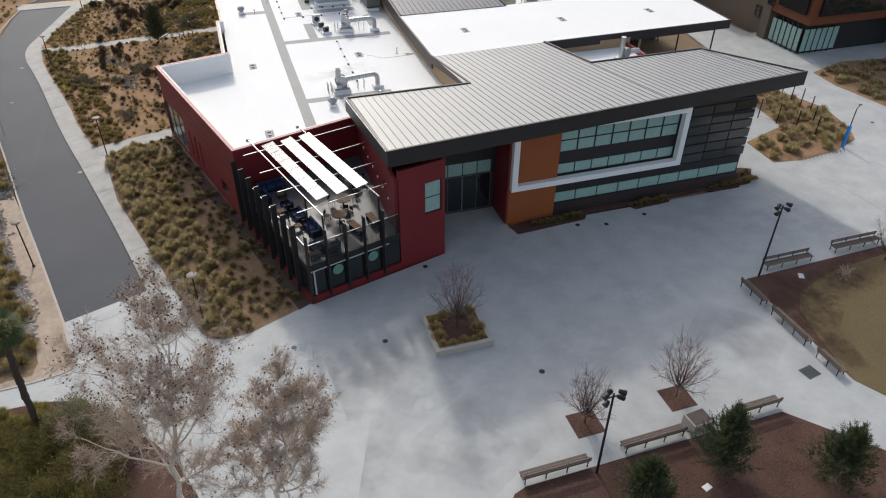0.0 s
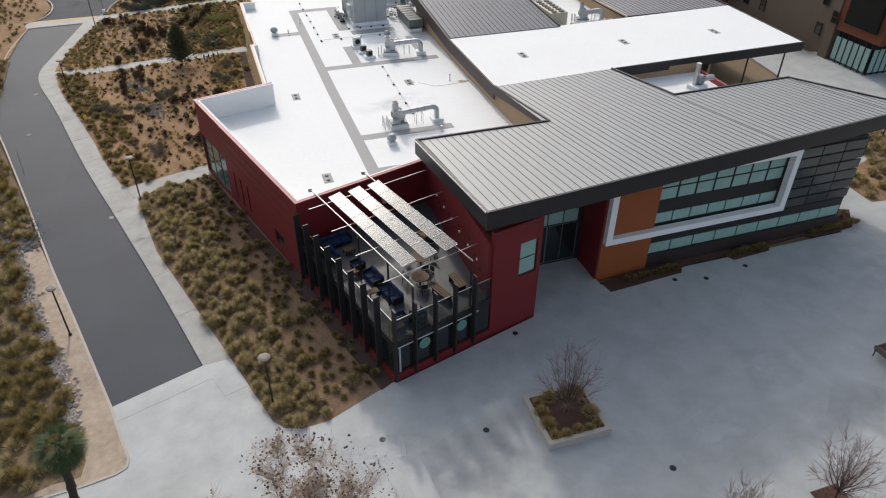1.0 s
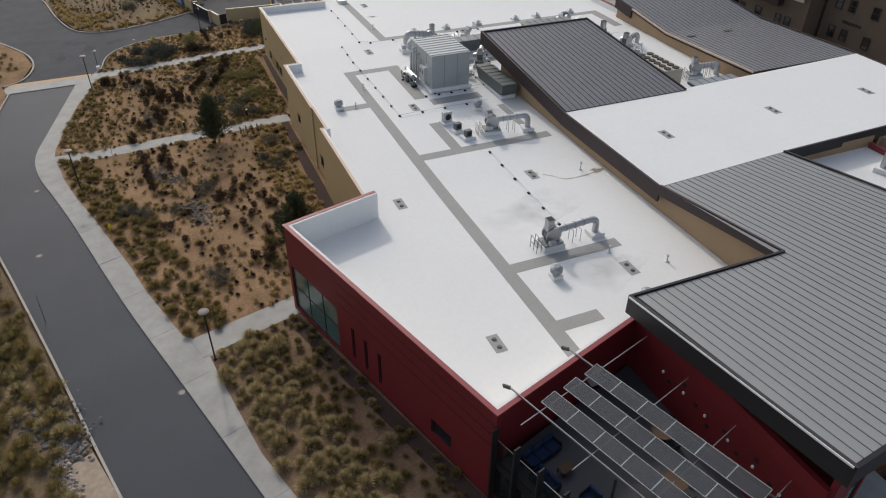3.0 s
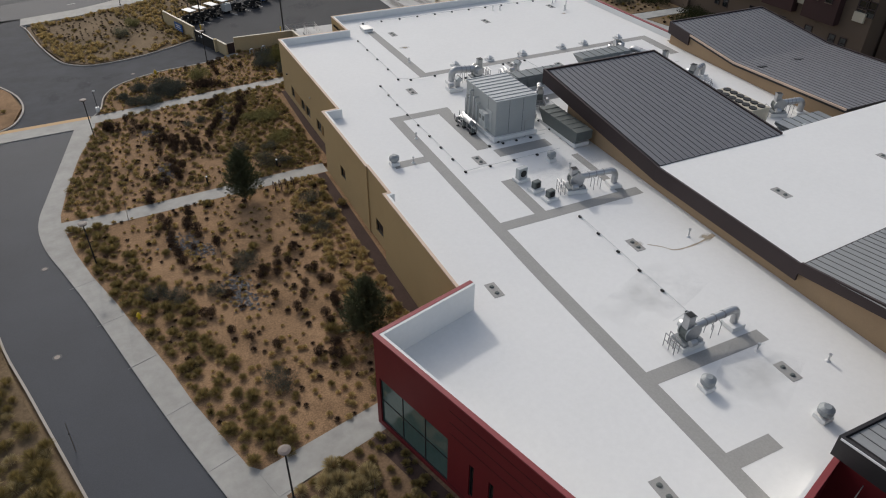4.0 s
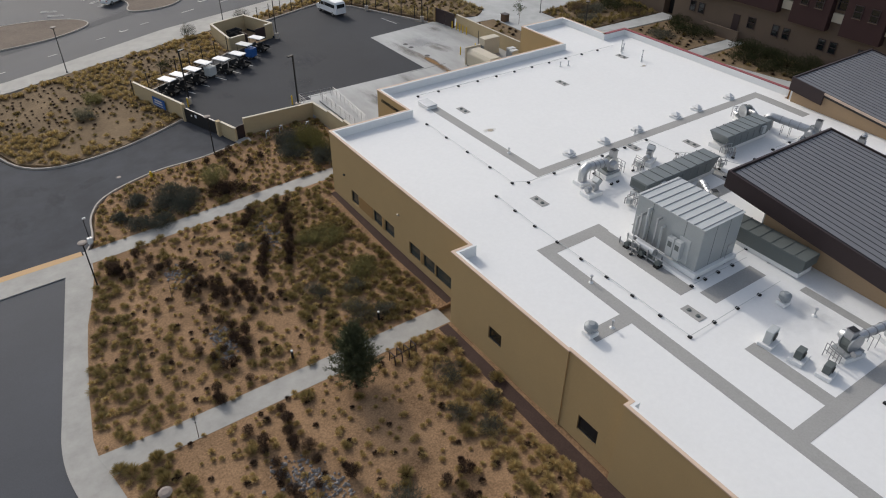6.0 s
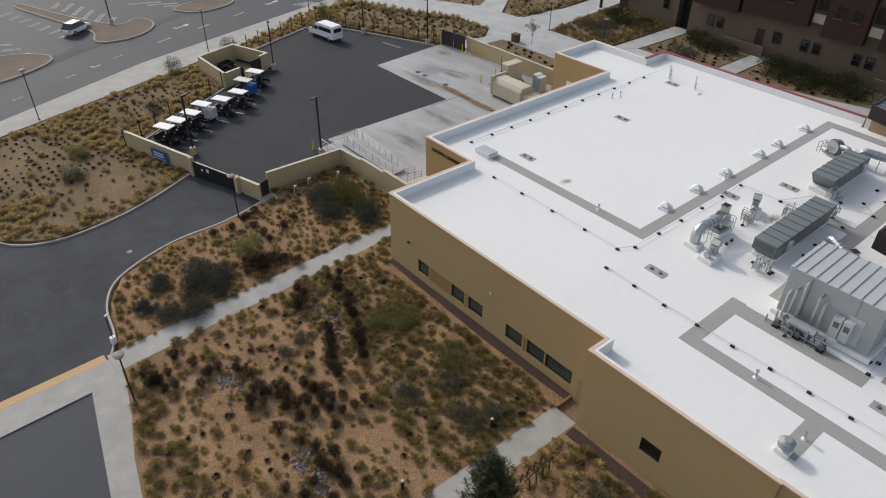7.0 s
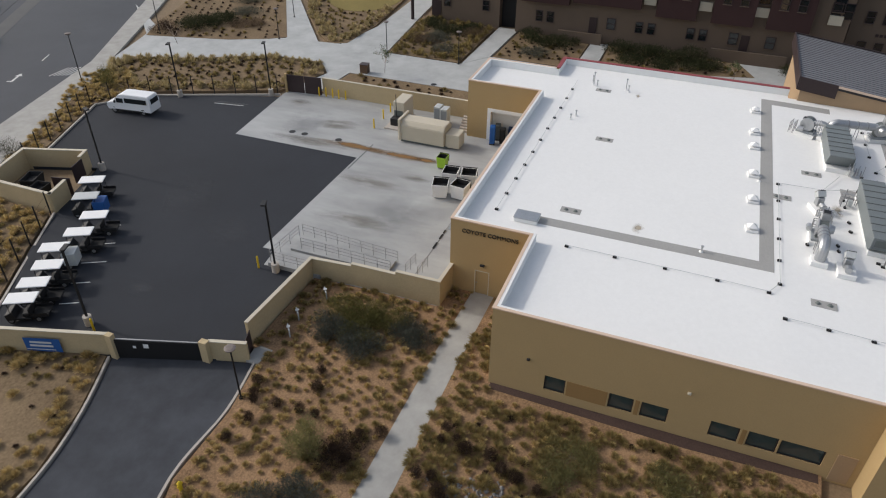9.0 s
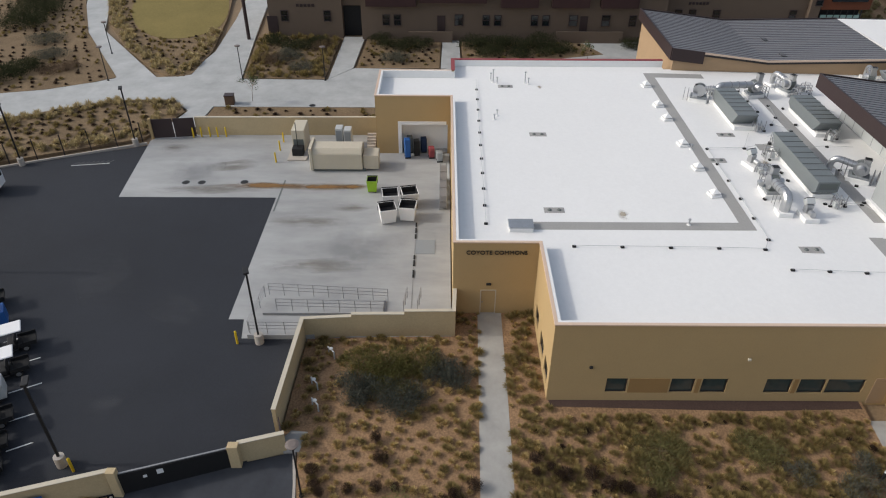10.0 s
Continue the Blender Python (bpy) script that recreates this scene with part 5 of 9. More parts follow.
# chiller in the roof well
ob = thing("chiller", "white chiller with two rows of round fans", "chiller", (36.5, 87.8, rz(88)), 0)
part("case", bbox(0, 0, 0.3, 2.3, 5.3, 1.6, bevel=0.03), "beige", ob, "pale ribbed chiller case")
part("frame", bbox(0, 0, 0, 2.0, 4.9, 0.3), "unit_dark", ob)
for i in range(2):
    for k in range(6):
        part("fan", cyl((-0.52 + 1.04 * i, -2.15 + k * 0.86, 1.9), (-0.52 + 1.04 * i, -2.15 + k * 0.86, 1.98), 0.37, n=16), "black", ob, "black fan grille")
# small plant in the notch roof
ob = thing("exhaust_fan", "small galvanised fan in the roof notch", "exhaust fan", (41.3, 63.6, 5.6), 20, "rooftop exhaust fans")
part("fan_kerb", bbox(0, 0, 0, 1.6, 1.4, 0.4, bevel=0.02), "white_roof", ob)
part("chimney", cyl((-0.2, 0.2, 0.4), (-0.2, 0.2, 2.6), 0.26), "galv", ob)
part("scroll", cyl((0.3, -0.3, 0.9), (0.3, 0.3, 0.9), 0.5), "unit_grey", ob)
part("duct", cyl((0.5, 0, 0.9), (2.0, -0.3, 0.8), 0.28), "galv", ob)


def pipe_bundle(x, y, turn, reach=1.2, high=1.3):
    """A knot of thin bent pipes with a post frame beside a unit."""
    ob = thing("pipe_bundle", "knot of thin galvanised pipes and valves beside a rooftop unit", "pipes", (x, y, rz(y)), turn, "roof pipework")
    for k in range(5):
        u, h = -0.4 + 0.2 * k, high * (0.45 + 0.13 * ((k * 3) % 5))
        bm = bmesh.new()
        rod(bm, (u, 0, 0), (u, 0, h), 0.035, n=6)
        rod(bm, (u, -0.02, h), (u + 0.1 * (k % 2), reach * (0.6 + 0.1 * k), h), 0.035, n=6)
        rod(bm, (u + 0.1 * (k % 2), reach * (0.6 + 0.1 * k), 0.25), (u + 0.1 * (k % 2), reach * (0.6 + 0.1 * k), h), 0.035, n=6)
        part("pipe", bm, "galv" if k % 2 else "steel", ob)
    for u in (-0.55, 0.55):
        part("support", bbox(u, 0.3, 0, 0.05, 0.05, high), "steel", ob)
        part("block", bbox(u, 0.3, 0, 0.25, 0.15, 0.12), "rubber", ob)
    part("valve_box", bbox(0.3, 0.55, 0.15, 0.4, 0.35, 0.45, bevel=0.03), "unit_light", ob)


for x, y, t in ((29.5, 102.3, 80), (28.0, 96.4, 100), (20.6, 104.7, 0), (26.3, 101.8, 250), (16.4, 101.2, 90), (11.7, 96.6, 0), (18.0, 95.6, 200), (37.0, 103.5, 20), (24.0, 103.8, 180), (38.6, 93.6, 10)):
    pipe_bundle(x, y, t, 1.0, 1.05)
for x, y, t in ((22.2, 105.4, 200), (14.4, 104.2, 180)):
    ob = thing("hooded_fan", "small hooded supply fan on a white kerb", "roof fan", (x, y, rz(y)), t, "small hooded fans")
    part("kerb", bbox(0, 0, 0, 1.5, 1.1, 0.35, bevel=0.02), "white_roof", ob)
    part("neck", bbox(-0.3, 0, 0.35, 0.5, 0.5, 0.7, bevel=0.03), "galv", ob)
    bm = bmesh.new()
    beam(bm, (-0.3, 0, 1.0), (-0.6, 0, 1.3), 0.6, 0.5)
    part("hood", bm, "unit_light", ob, "raked hood")
    bm = bmesh.new()
    beam(bm, (-0.6, 0, 1.3), (-0.64, 0, 1.34), 0.56, 0.46)
    part("mouth", bm, "black", ob, "dark screened mouth of the hood")
    part("motor", cyl((0.15, 0, 0.6), (0.6, 0, 0.6), 0.22), "galv", ob)
gas_line([(21.9, 100.3), (21.9, 96.3)], "thin conduit across the roof on black blocks")
gas_line([(13.0, 92.6), (18.6, 92.8), (18.6, 96.6)], "thin conduit across the roof on black blocks")
gas_line([(33.4, 100.8), (41.0, 100.9)], "thin conduit across the roof on black blocks")
for x in (45.8, 51.2):
    ob = thing("valley_drain", "dark scupper box in the fold of the metal roof", "roof drain", (x, 93.75, z_far(93.75)), 0, "valley drains")
    part("tray", bbox(0, 0, 0, 1.0, 0.5, 0.05), "black", ob)
    for u in (-0.25, 0.03, 0.3):
        part("bar", bbox(u, 0.05, 0.05, 0.1, 0.42, 0.05), "roof_dark", ob)

# ---- service yard ----
yard_wall = thing("yard_wall", "tan stucco wall closing the service yard", "wall")
def yw(pts, z0, z1, th=0.22, label=""):
    bm = bmesh.new()
    strip(bm, pts, 0, th, z0, z1)
    part("wall", bm, "yard_tan", yard_wall, label)
    bm = bmesh.new()
    strip(bm, pts, -0.03, th + 0.03, z1, z1 + 0.05)
    part("cap", bm, "beige", yard_wall)
yw([(-0.9, 140.5), (7.1, 140.2), (7.35, 137.0)], -0.4, 2.15)
yw([(7.35, 137.0), (7.4, 133.4)], -0.3, 2.35)
yw([(7.4, 133.4), (7.45, 129.95), (9.9, 129.85)], -0.3, 2.6)
yw([(-7.9, 158.4), (-4.95, 148.7)], -0.7, 1.75)
yw([(-2.95, 142.3), (-2.2, 139.8)], -0.5, 1.6)
yw([(38.9, 157.0), (39.1, 137.5)], 0.0, 2.4)
part("gate_post", bbox(-4.95, 148.5, -0.6, 0.4, 0.5, 2.5, bevel=0.02), "yard_tan", yard_wall)
part("gate_post", bbox(-3.05, 142.5, -0.5, 0.45, 0.6, 2.2, bevel=0.02), "yard_tan", yard_wall)
gate = thing("sliding_gate", "dark slatted metal sliding gate across the drive", "gate", (-4.0, 145.4, -0.4), 107.6)
part("gate_frame", bbox(0, 0, 0.1, 6.1, 0.08, 1.75), "black", gate)
for k in range(24):
    part("slat", bbox(-2.95 + k * 0.256, -0.06, 0.12, 0.2, 0.03, 1.7), "brown_fascia", gate)
part("rail", bbox(0, -0.06, 1.86, 6.15, 0.1, 0.06), "steel", gate)
part("rail", bbox(0, 0.0, 0.02, 6.15, 0.1, 0.06), "steel", gate)
part("gate_sign", bbox(0.9, 0.07, 1.3, 0.34, 0.02, 0.34), "white", gate, "small white notice")
part("gate_sign", bbox(1.7, 0.07, 1.25, 0.2, 0.02, 0.2), "white", gate)
side_gate = thing("side_gate", "dark metal pedestrian gate beside the yard wall", "gate", (-1.5, 140.2, -0.3), 18)
part("leaf", bbox(0, 0, 0.05, 1.1, 0.06, 1.9), "brown_fascia", side_gate)
# blue banner
banner = thing("banner", "blue printed banner fixed to the tan wall", "banner", (-6.35, 153.05, 0.15), 107)
part("cloth", bbox(0, 0.14, 0, 2.5, 0.02, 1.15), "blue", banner)
for z, w in ((0.72, 1.5), (0.42, 1.6)):
    part("text_bar", bbox(0.1, 0.152, z, w, 0.01, 0.16), "paint_white", banner)
part("text_bar", bbox(0.2, 0.152, 0.15, 2.0, 0.01, 0.06), "paint_white", banner)
# swing gate by the far corner
far_gate = thing("yard_gate", "dark brown solid steel yard gate", "gate", (38.3, 159.1, 0.35), 97)
for s in (-1.1, 1.1):
    part("leaf", bbox(s, 0, 0.1, 2.1, 0.08, 2.1), "brown_fascia", far_gate)
part("post", bbox(2.3, 0, 0, 0.25, 0.4, 2.3), "tan_wall", far_gate)

# refuse enclosure
enclosure = thing("refuse_enclosure", "open-topped tan block refuse enclosure", "enclosure")
for pts in ([(6.9, 165.6), (6.9, 173.3), (12.6, 174.9), (14.6, 168.9), (13.2, 168.4)][::-1], [(9.4, 166.3), (6.9, 165.6)][::-1]):
    bm = bmesh.new()
    strip(bm, pts, 0, 0.25, 0.0, 2.2)
    part("wall", bm, "yard_tan", enclosure)
    bm = bmesh.new()
    strip(bm, pts, -0.03, 0.28, 2.2, 2.26)
    part("cap", bm, "beige", enclosure)
part("gate_leaf", bbox(12.3, 168.0, 0.45, 1.7, 0.07, 1.7, turn=15), "brown_fascia", enclosure, "brown steel gate leaf")
part("gate_leaf", bbox(9.6, 167.2, 0.45, 0.07, 1.7, 1.7, turn=15), "brown_fascia", enclosure)


def bin_box(name, label, x, y, turn, w, d, h, body, lid_open=True, z=None):
    ob = thing(name, label, "bin", (x, y, gz(x) if z is None else z), turn, "waste bins")
    bm = bmesh.new()
    lo = [(-w / 2 * 0.82, -d / 2 * 0.82), (w / 2 * 0.82, -d / 2 * 0.82), (w / 2 * 0.82, d / 2 * 0.82), (-w / 2 * 0.82, d / 2 * 0.82)]
    hi = [(-w / 2, -d / 2), (w / 2, -d / 2), (w / 2, d / 2), (-w / 2, d / 2)]
    A0 = [bm.verts.new((a, b, 0.12)) for a, b in lo]
    A1 = [bm.verts.new((a, b, h)) for a, b in hi]
    B1 = [bm.verts.new((a * 0.93, b * 0.93, h)) for a, b in hi]
    B0 = [bm.verts.new((a * 0.98, b * 0.98, h * 0.62)) for a, b in lo]
    bm.faces.new(A0[::-1]), bm.faces.new(B0)
    for i in range(4):
        k = (i + 1) % 4
        bm.faces.new((A0[i], A0[k], A1[k], A1[i])), bm.faces.new((A1[i], A1[k], B1[k], B1[i]))
        bm.faces.new((B1[i], B1[k], B0[k], B0[i])).material_index = 1
    bmesh.ops.recalc_face_normals(bm, faces=bm.faces[:])
    # shade inside the tub is painted: black inner faces and a black sheet
    part("tub", bm, body, ob).data.materials.append(M["black"])
    part("shade_sheet", bbox(0, 0, h * 0.66, w * 0.84, d * 0.84, 0.03), "black", ob, "black sheet for the shade inside the bin")
    if lid_open:
        part("lid", bbox(0, -d / 2 - 0.04, h * 0.45, w, 0.05, h * 0.6), "rubber", ob, "black lid hanging open")
    for a in (-1, 1):
        for b in (-1, 1):
            part("wheel", cyl((a * w * 0.3 - 0.03, b * d * 0.3, 0.07), (a * w * 0.3 + 0.03, b * d * 0.3, 0.07), 0.07, n=8), "rubber", ob)
    return ob


for x, y, t in ((22.2, 135.0, 14), (22.6, 133.25, -6), (24.6, 134.9, 7), (24.9, 133.2, 12)):
    bin_box("waste_bin", "white wheeled waste bin with an open dark top", x, y + 0.6, t + 90, 1.45, 1.5, 1.45, "white")
bin_box("waste_bin", "lime green wheeled bin with an open lid", 27.3, 137.35, 90, 0.95, 1.0, 1.25, mat("lime", (0.30, 0.50, 0.03), 0.5))
for x, y, t in ((9.4, 170.6, 20), (8.2, 168.6, 10)):
    bin_box("dumpster", "dark steel dumpster inside the enclosure", x, y, t, 1.9, 1.3, 1.3, "rubber", False)
# compactor
comp = thing("compactor", "beige steel trash compactor with a rounded container", "compactor", (32.0, 140.9, 0.4), 90)
bm = bmesh.new()
prof = [(-1.1, 0.25), (1.1, 0.25), (1.15, 1.9), (0.8, 2.35), (-0.8, 2.35), (-1.15, 1.9)]
f0 = [bm.verts.new((-2.3, y, z)) for y, z in prof]
f1 = [bm.verts.new((2.5, y, z)) for y, z in prof]
bm.faces.new(f0), bm.faces.new(f1[::-1])
for i in range(6):
    bm.faces.new((f0[i], f0[(i + 1) % 6], f1[(i + 1) % 6], f1[i]))
bmesh.ops.recalc_face_normals(bm, faces=bm.faces[:])
bmesh.ops.bevel(bm, geom=bm.edges[:], offset=0.06, segments=2, affect="EDGES")
part("container", bm, "beige", comp)
part("rim", bbox(2.6, 0, 0.2, 0.3, 2.45, 2.35, bevel=0.04), "beige", comp)
part("ram", bbox(-3.1, 0, 0.15, 1.5, 1.7, 1.5, bevel=0.05), "beige", comp)
for k in range(4):
    part("rib", bbox(-3.75 + k * 0.42, -0.9, 0.2, 0.08, 0.12, 0.8), "beige", comp)
for s in (-0.8, 0.8):
    part("skid", bbox(0.0, s, 0, 5.2, 0.18, 0.25), "unit_dark", comp)
gen = thing("generator", "tall cream generator cabinet on a pad", "generator", (36.2, 145.4, 0.4), 0)
part("pad", bbox(-0.9, 0, 0, 4.4, 1.9, 0.15), "kerb", gen)
part("cabinet", bbox(0, 0, 0.15, 2.6, 1.3, 2.3, bevel=0.04), "beige", gen)
part("louvre", bbox(-1.32, 0, 0.5, 0.04, 1.0, 1.0), "unit_dark", gen)
part("radiator", bbox(-1.9, 0, 0.15, 0.9, 1.1, 0.8, bevel=0.03), "black", gen)
part("mast", cyl((-1.9, 0, 0.9), (-1.9, 0, 3.6), 0.04), "black", gen)
for k, (x, y) in enumerate(((36.9, 141.5), (36.6, 140.6))):
    ob = thing("electrical_cabinet", "pale grey electrical cabinet", "cabinet", (x, y, 0.4), 0, "electrical cabinets")
    part("case", bbox(0, 0, 0.05, 1.1, 0.75, 1.9, bevel=0.03), "unit_light", ob)
    part("door", bbox(-0.56, 0, 0.15, 0.03, 0.6, 1.6), "unit_grey", ob)
    part("plinth", bbox(0, 0, 0, 1.15, 0.8, 0.06), "kerb", ob)
steps = thing("yard_steps", "pale steel steps against the building", "steps", (36.4, 137.9, 0.4), 0)
for k in range(6):
    part("step", bbox(-0.8 + k * 0.3, 0.3, 0.0, 0.3, 0.9, 0.19 * (k + 1)), "kerb", steps)
for x, y, h, m_ in ((34.0, 134.4, 1.9, "blue"), (35.2, 134.2, 1.6, "unit_dark"), (34.6, 133.5, 1.5, "rubber"), (35.3, 132.8, 1.4, "sofa_blue"), (34.0, 132.0, 1.0, "red_cap"), (33.2, 131.2, 0.9, "unit_grey")):
    ob = thing("cart", "rolling cart parked in the recess by the dock", "cart", (x, y, 0.4), 10, "carts by the dock")
    part("body", bbox(0, 0, 0.15, 0.7, 0.55, h, bevel=0.04), m_, ob)
    for a in (-0.25, 0.25):
        part("wheel", cyl((a, -0.28, 0.08), (a, 0.28, 0.08), 0.08, n=8), "rubber", ob)
for k in range(4):
    ob = thing("wire_rack", "bare steel wire rack beside the wall", "rack", (24.6 + k * 1.5, 130.8, 0.4), 0, "wire racks")
    bm = bmesh.new()
    for a in (-0.6, 0.6):
        for b in (-0.3, 0.3):
            rod(bm, (a, b, 0), (a, b, 1.7), 0.025, n=5)
    part("uprights", bm, "steel", ob)
    for z in (0.2, 0.8, 1.4):
        part("shelf", bbox(0, 0, z, 1.2, 0.6, 0.03), "steel", ob)
# dock ramp with rails
ramp = thing("dock_ramp", "concrete dock ramp with steel pipe rails", "ramp", (0, 0, 0))
part("kerb_wall", bbox(8.05, 141.9, 0.0, 2.0, 4.6, 0.75), "concrete_yard", ramp)
part("slope", bbox(10.4, 139.4, 0.0, 1.7, 8.6, 0.62), "concrete_yard", ramp)
part("dock_edge", bbox(15.9, 133.1, 0.40, 11.8, 0.06, 0.02), "joint", ramp)
for x, w in ((21.5, 0.6), (20.6, 0.7), (19.7, 0.6), (16.7, 0.5), (15.9, 0.7), (14.5, 0.9)):
    part("dock_bumper", bbox(x, 133.1, 0.40, w, 0.14, 0.09, bevel=0.02), "rubber", ramp, "black rubber dock bumper")
part("leveller", bbox(18.2, 132.25, 0.405, 2.0, 1.55, 0.03), "unit_grey", ramp, "grey steel dock plate")
def pipe_rail(p, q, n):
    for k in range(n + 1):
        x, y, z = (p[i] + (q[i] - p[i]) * k / n for i in range(3))
        part("post", cyl((x, y, z), (x, y, z + 1.05), 0.022, n=6), "steel", ramp)
    for h in (0.45, 0.75, 1.05):
        part("rail", cyl((p[0], p[1], p[2] + h), (q[0], q[1], q[2] + h), 0.022, n=6), "steel", ramp)
pipe_rail((11.3, 143.5, 0.9), (10.9, 134.8, 0.7), 8)
pipe_rail((9.5, 142.6, 0.9), (9.5, 134.8, 0.7), 7)
pipe_rail((7.2, 144.0, 0.75), (7.2, 140.4, 0.75), 3)
pipe_rail((7.3, 144.1, 0.75), (11.2, 143.8, 0.75), 3)
pipe_rail((9.6, 133.6, 0.7), (11.2, 133.4, 0.7), 2)
pipe_rail((9.6, 132.6, 0.7), (11.2, 132.4, 0.7), 2)


def bollard(x, y, material="yellow", label="short yellow steel bollard"):
    ob = thing("bollard", label, "bollard", (x, y, gz(x)), 0, "bollards")
    part("post", cyl((0, 0, -0.05), (0, 0, 1.05), 0.08, n=12), material, ob)
    part("dome", cyl((0, 0, 1.05), (0, 0, 1.12), 0.08, 0.03, n=12), material, ob)
for x, y in ((38.3, 157.2), (38.5, 156.4), (38.5, 155.5), (38.5, 154.7), (38.5, 153.8), (32.8, 147.4), (35.4, 147.5), (37.3, 147.5), (6.6, 144.8), (-3.6, 151.6)):
    bollard(x, y)


def lamp_pole(x, y, height, kind, turn=0.0):
    if kind == "disc":
        ob = thing("path_lamp", "slim dark lamp post with a flat round head", "lamp post", (x, y, gz(x)), turn, "path lamps")
        part("pole", cyl((0, 0, -0.2), (0, 0, height - 0.1), 0.06, 0.05, 10), "black", ob)
        part("base", cyl((0, 0, -0.05), (0, 0, 0.12), 0.13, n=12), "black", ob)
        bm = bmesh.new()
        rod(bm, (0, 0, height - 0.12), (0, 0, height), 0.3, 0.36, 20)
        rod(bm, (0, 0, height), (0, 0, height + 0.05), 0.36, 0.2, 20)
        part("head", bm, "lamp_head", ob, "flat round grey-brown lamp head")
    elif kind == "shoe":
        ob = thing("yard_lamp", "tall dark square light pole on a concrete base", "lamp post", (x, y, gz(x)), turn, "yard light poles")
        part("footing", cyl((0, 0, -0.2), (0, 0, 0.75), 0.3, n=14), "kerb", ob, "round concrete base")
        part("pole", bbox(0, 0, 0.75, 0.13, 0.13, height - 0.75), "black", ob)
        part("head", bbox(0.35, 0, height - 0.08, 0.75, 0.35, 0.12, bevel=0.02), "black", ob, "flat shoebox lamp head")
    else:
        ob = thing("flood_pole", "dark pole carrying a cluster of round floodlights", "light pole", (x, y, gz(x)), turn, "plaza floodlight poles")
        part("pole", cyl((0, 0, -0.2), (0, 0, height), 0.08, 0.06, 10), "black", ob)
        for k, (a, b, h) in enumerate(((0.28, 0, 0.1), (-0.28, 0.05, 0.0), (0.3, 0.05, -0.35), (-0.25, 0, -0.45), (0.0, 0.25, -0.1))):
            bm = bmesh.new()
            rod(bm, (a, b, height + h), (a * 2.1, b * 2 - 0.15, height + h - 0.12), 0.11, 0.17, 10)
            part("floodlight", bm, "black", ob)
        part("cross_arm", bbox(0, 0, height - 0.25, 0.6, 0.06, 0.06), "black", ob)


for x, y in ((-4.7, 40.0), (-13.0, 69.2), (-17.5, 51.9), (-21.5, 97.7), (-20.2, 123.5), (-5.1, 138.5), (54.8, 156.0), (54.6, 145.6), (54.2, 172.6), (64, 176)):
    lamp_pole(x, y, 4.3, "disc")
for x, y, t in ((6.7, 143.3, 200), (-3.2, 152.4, 20), (14.5, 167.5, 250), (36.4, 162.6, 200), (32.0, 172.2, 200)):
    lamp_pole(x, y, 6.4, "shoe", t)
for x, y in ((10.5, 178.5), (-13.1, 172.5), (31.0, 186.0), (49.5, 189.5)):
    lamp_pole(x, y, 6.0, "disc")
for x, y, t in ((4.5, 199.5, 30), (27, 214, 30), (50, 222, 30)):
    lamp_pole(x, y, 7.5, "shoe", t)
lamp_pole(36.1, 32.3, 6.4, "flood")
lamp_pole(15.7, 20.1, 6.4, "flood")


def picket_fence(pts, label):
    """A dark post-and-wire fence."""
    ob = thing("yard_fence", label, "fence")
    for (x0, y0), (x1, y1) in zip(pts, pts[1:]):
        L = math.hypot(x1 - x0, y1 - y0)
        n = max(1, round(L / 2.3))
        for k in range(n + 1):
            x, y = x0 + (x1 - x0) * k / n, y0 + (y1 - y0) * k / n
            part("post", cyl((x, y, gz(x) - 0.2), (x, y, gz(x) + 2.2), 0.06, n=6), "black", ob)
        for h in (0.25, 1.0, 1.75):
            part("wire", cyl((x0, y0, gz(x0) + h), (x1, y1, gz(x1) + h), 0.008, n=4), "brown_fascia", ob)
    return ob


picket_fence([(-8.0, 158.6), (6.6, 165.9)], "dark steel post fence behind the parked carts")
picket_fence([(12.9, 175.3), (26.3, 180.2), (31.2, 175.8), (37.2, 162.2)], "dark steel post fence round the far side of the yard")
ribbon("kerb", [(12.9, 174.6), (26.3, 179.5), (30.9, 175.3), (36.8, 161.6)], 0.18, -0.1, 0.25, "kerb", None, "pale concrete kerb", "kerb")
ribbon("kerb", [(-7.7, 158.1), (6.7, 165.6)], 0.18, -0.1, 0.25, "kerb", None, "pale concrete kerb", "kerb")
# drive and road kerbs
ribbon("kerb", curve_pts([(-19.9, 129.0), (-19.0, 130.9), (-18.3, 134.6), (-16.3, 137.4), (-11.4, 139.0), (-6.3, 138.8), (-2.2, 139.4)]), 0.16, -0.25, 0.28, "kerb", None, "pale concrete kerb beside the drive", "kerb")
ribbon("kerb", curve_pts([(-5.2, 148.9), (-9.5, 147.2), (-13.9, 146.2), (-18.8, 146.4), (-22.6, 149.2), (-25.2, 157.3), (-27.0, 166.0), (-28, 169)]), 0.16, -0.25, 0.28, "kerb", None, "pale concrete kerb beside the drive", "kerb")
ribbon("kerb", [(-17.7, 38.1), (-15.6, 38.12), (-13.9, 38.3), (-13.33, 38.55), (-13.22, 39.2), (-13.72, 40.9)] + west, 0.16, -0.3, 0.34, "kerb", None, "pale concrete kerb on the road's far side", "kerb")
ribbon("kerb", curve_pts([(-30.4, 128.6), (-28.2, 130.5), (-27.3, 135.1), (-28.6, 140.6), (-33, 148)]), 0.2, -0.3, 0.32, "kerb", None, "pale concrete kerb at the junction", "kerb")
sheet("planting_bed", [(-30.6, 128.6), (-28.4, 130.5), (-27.5, 135.1), (-28.8, 140.6), (-33, 147.6), (-60, 149), (-60, 113), (-30.4, 113), (-29.9, 126)], 0.0, "gravel", 0.35, "tan gravel planting bed with dry tufts", "planting bed")


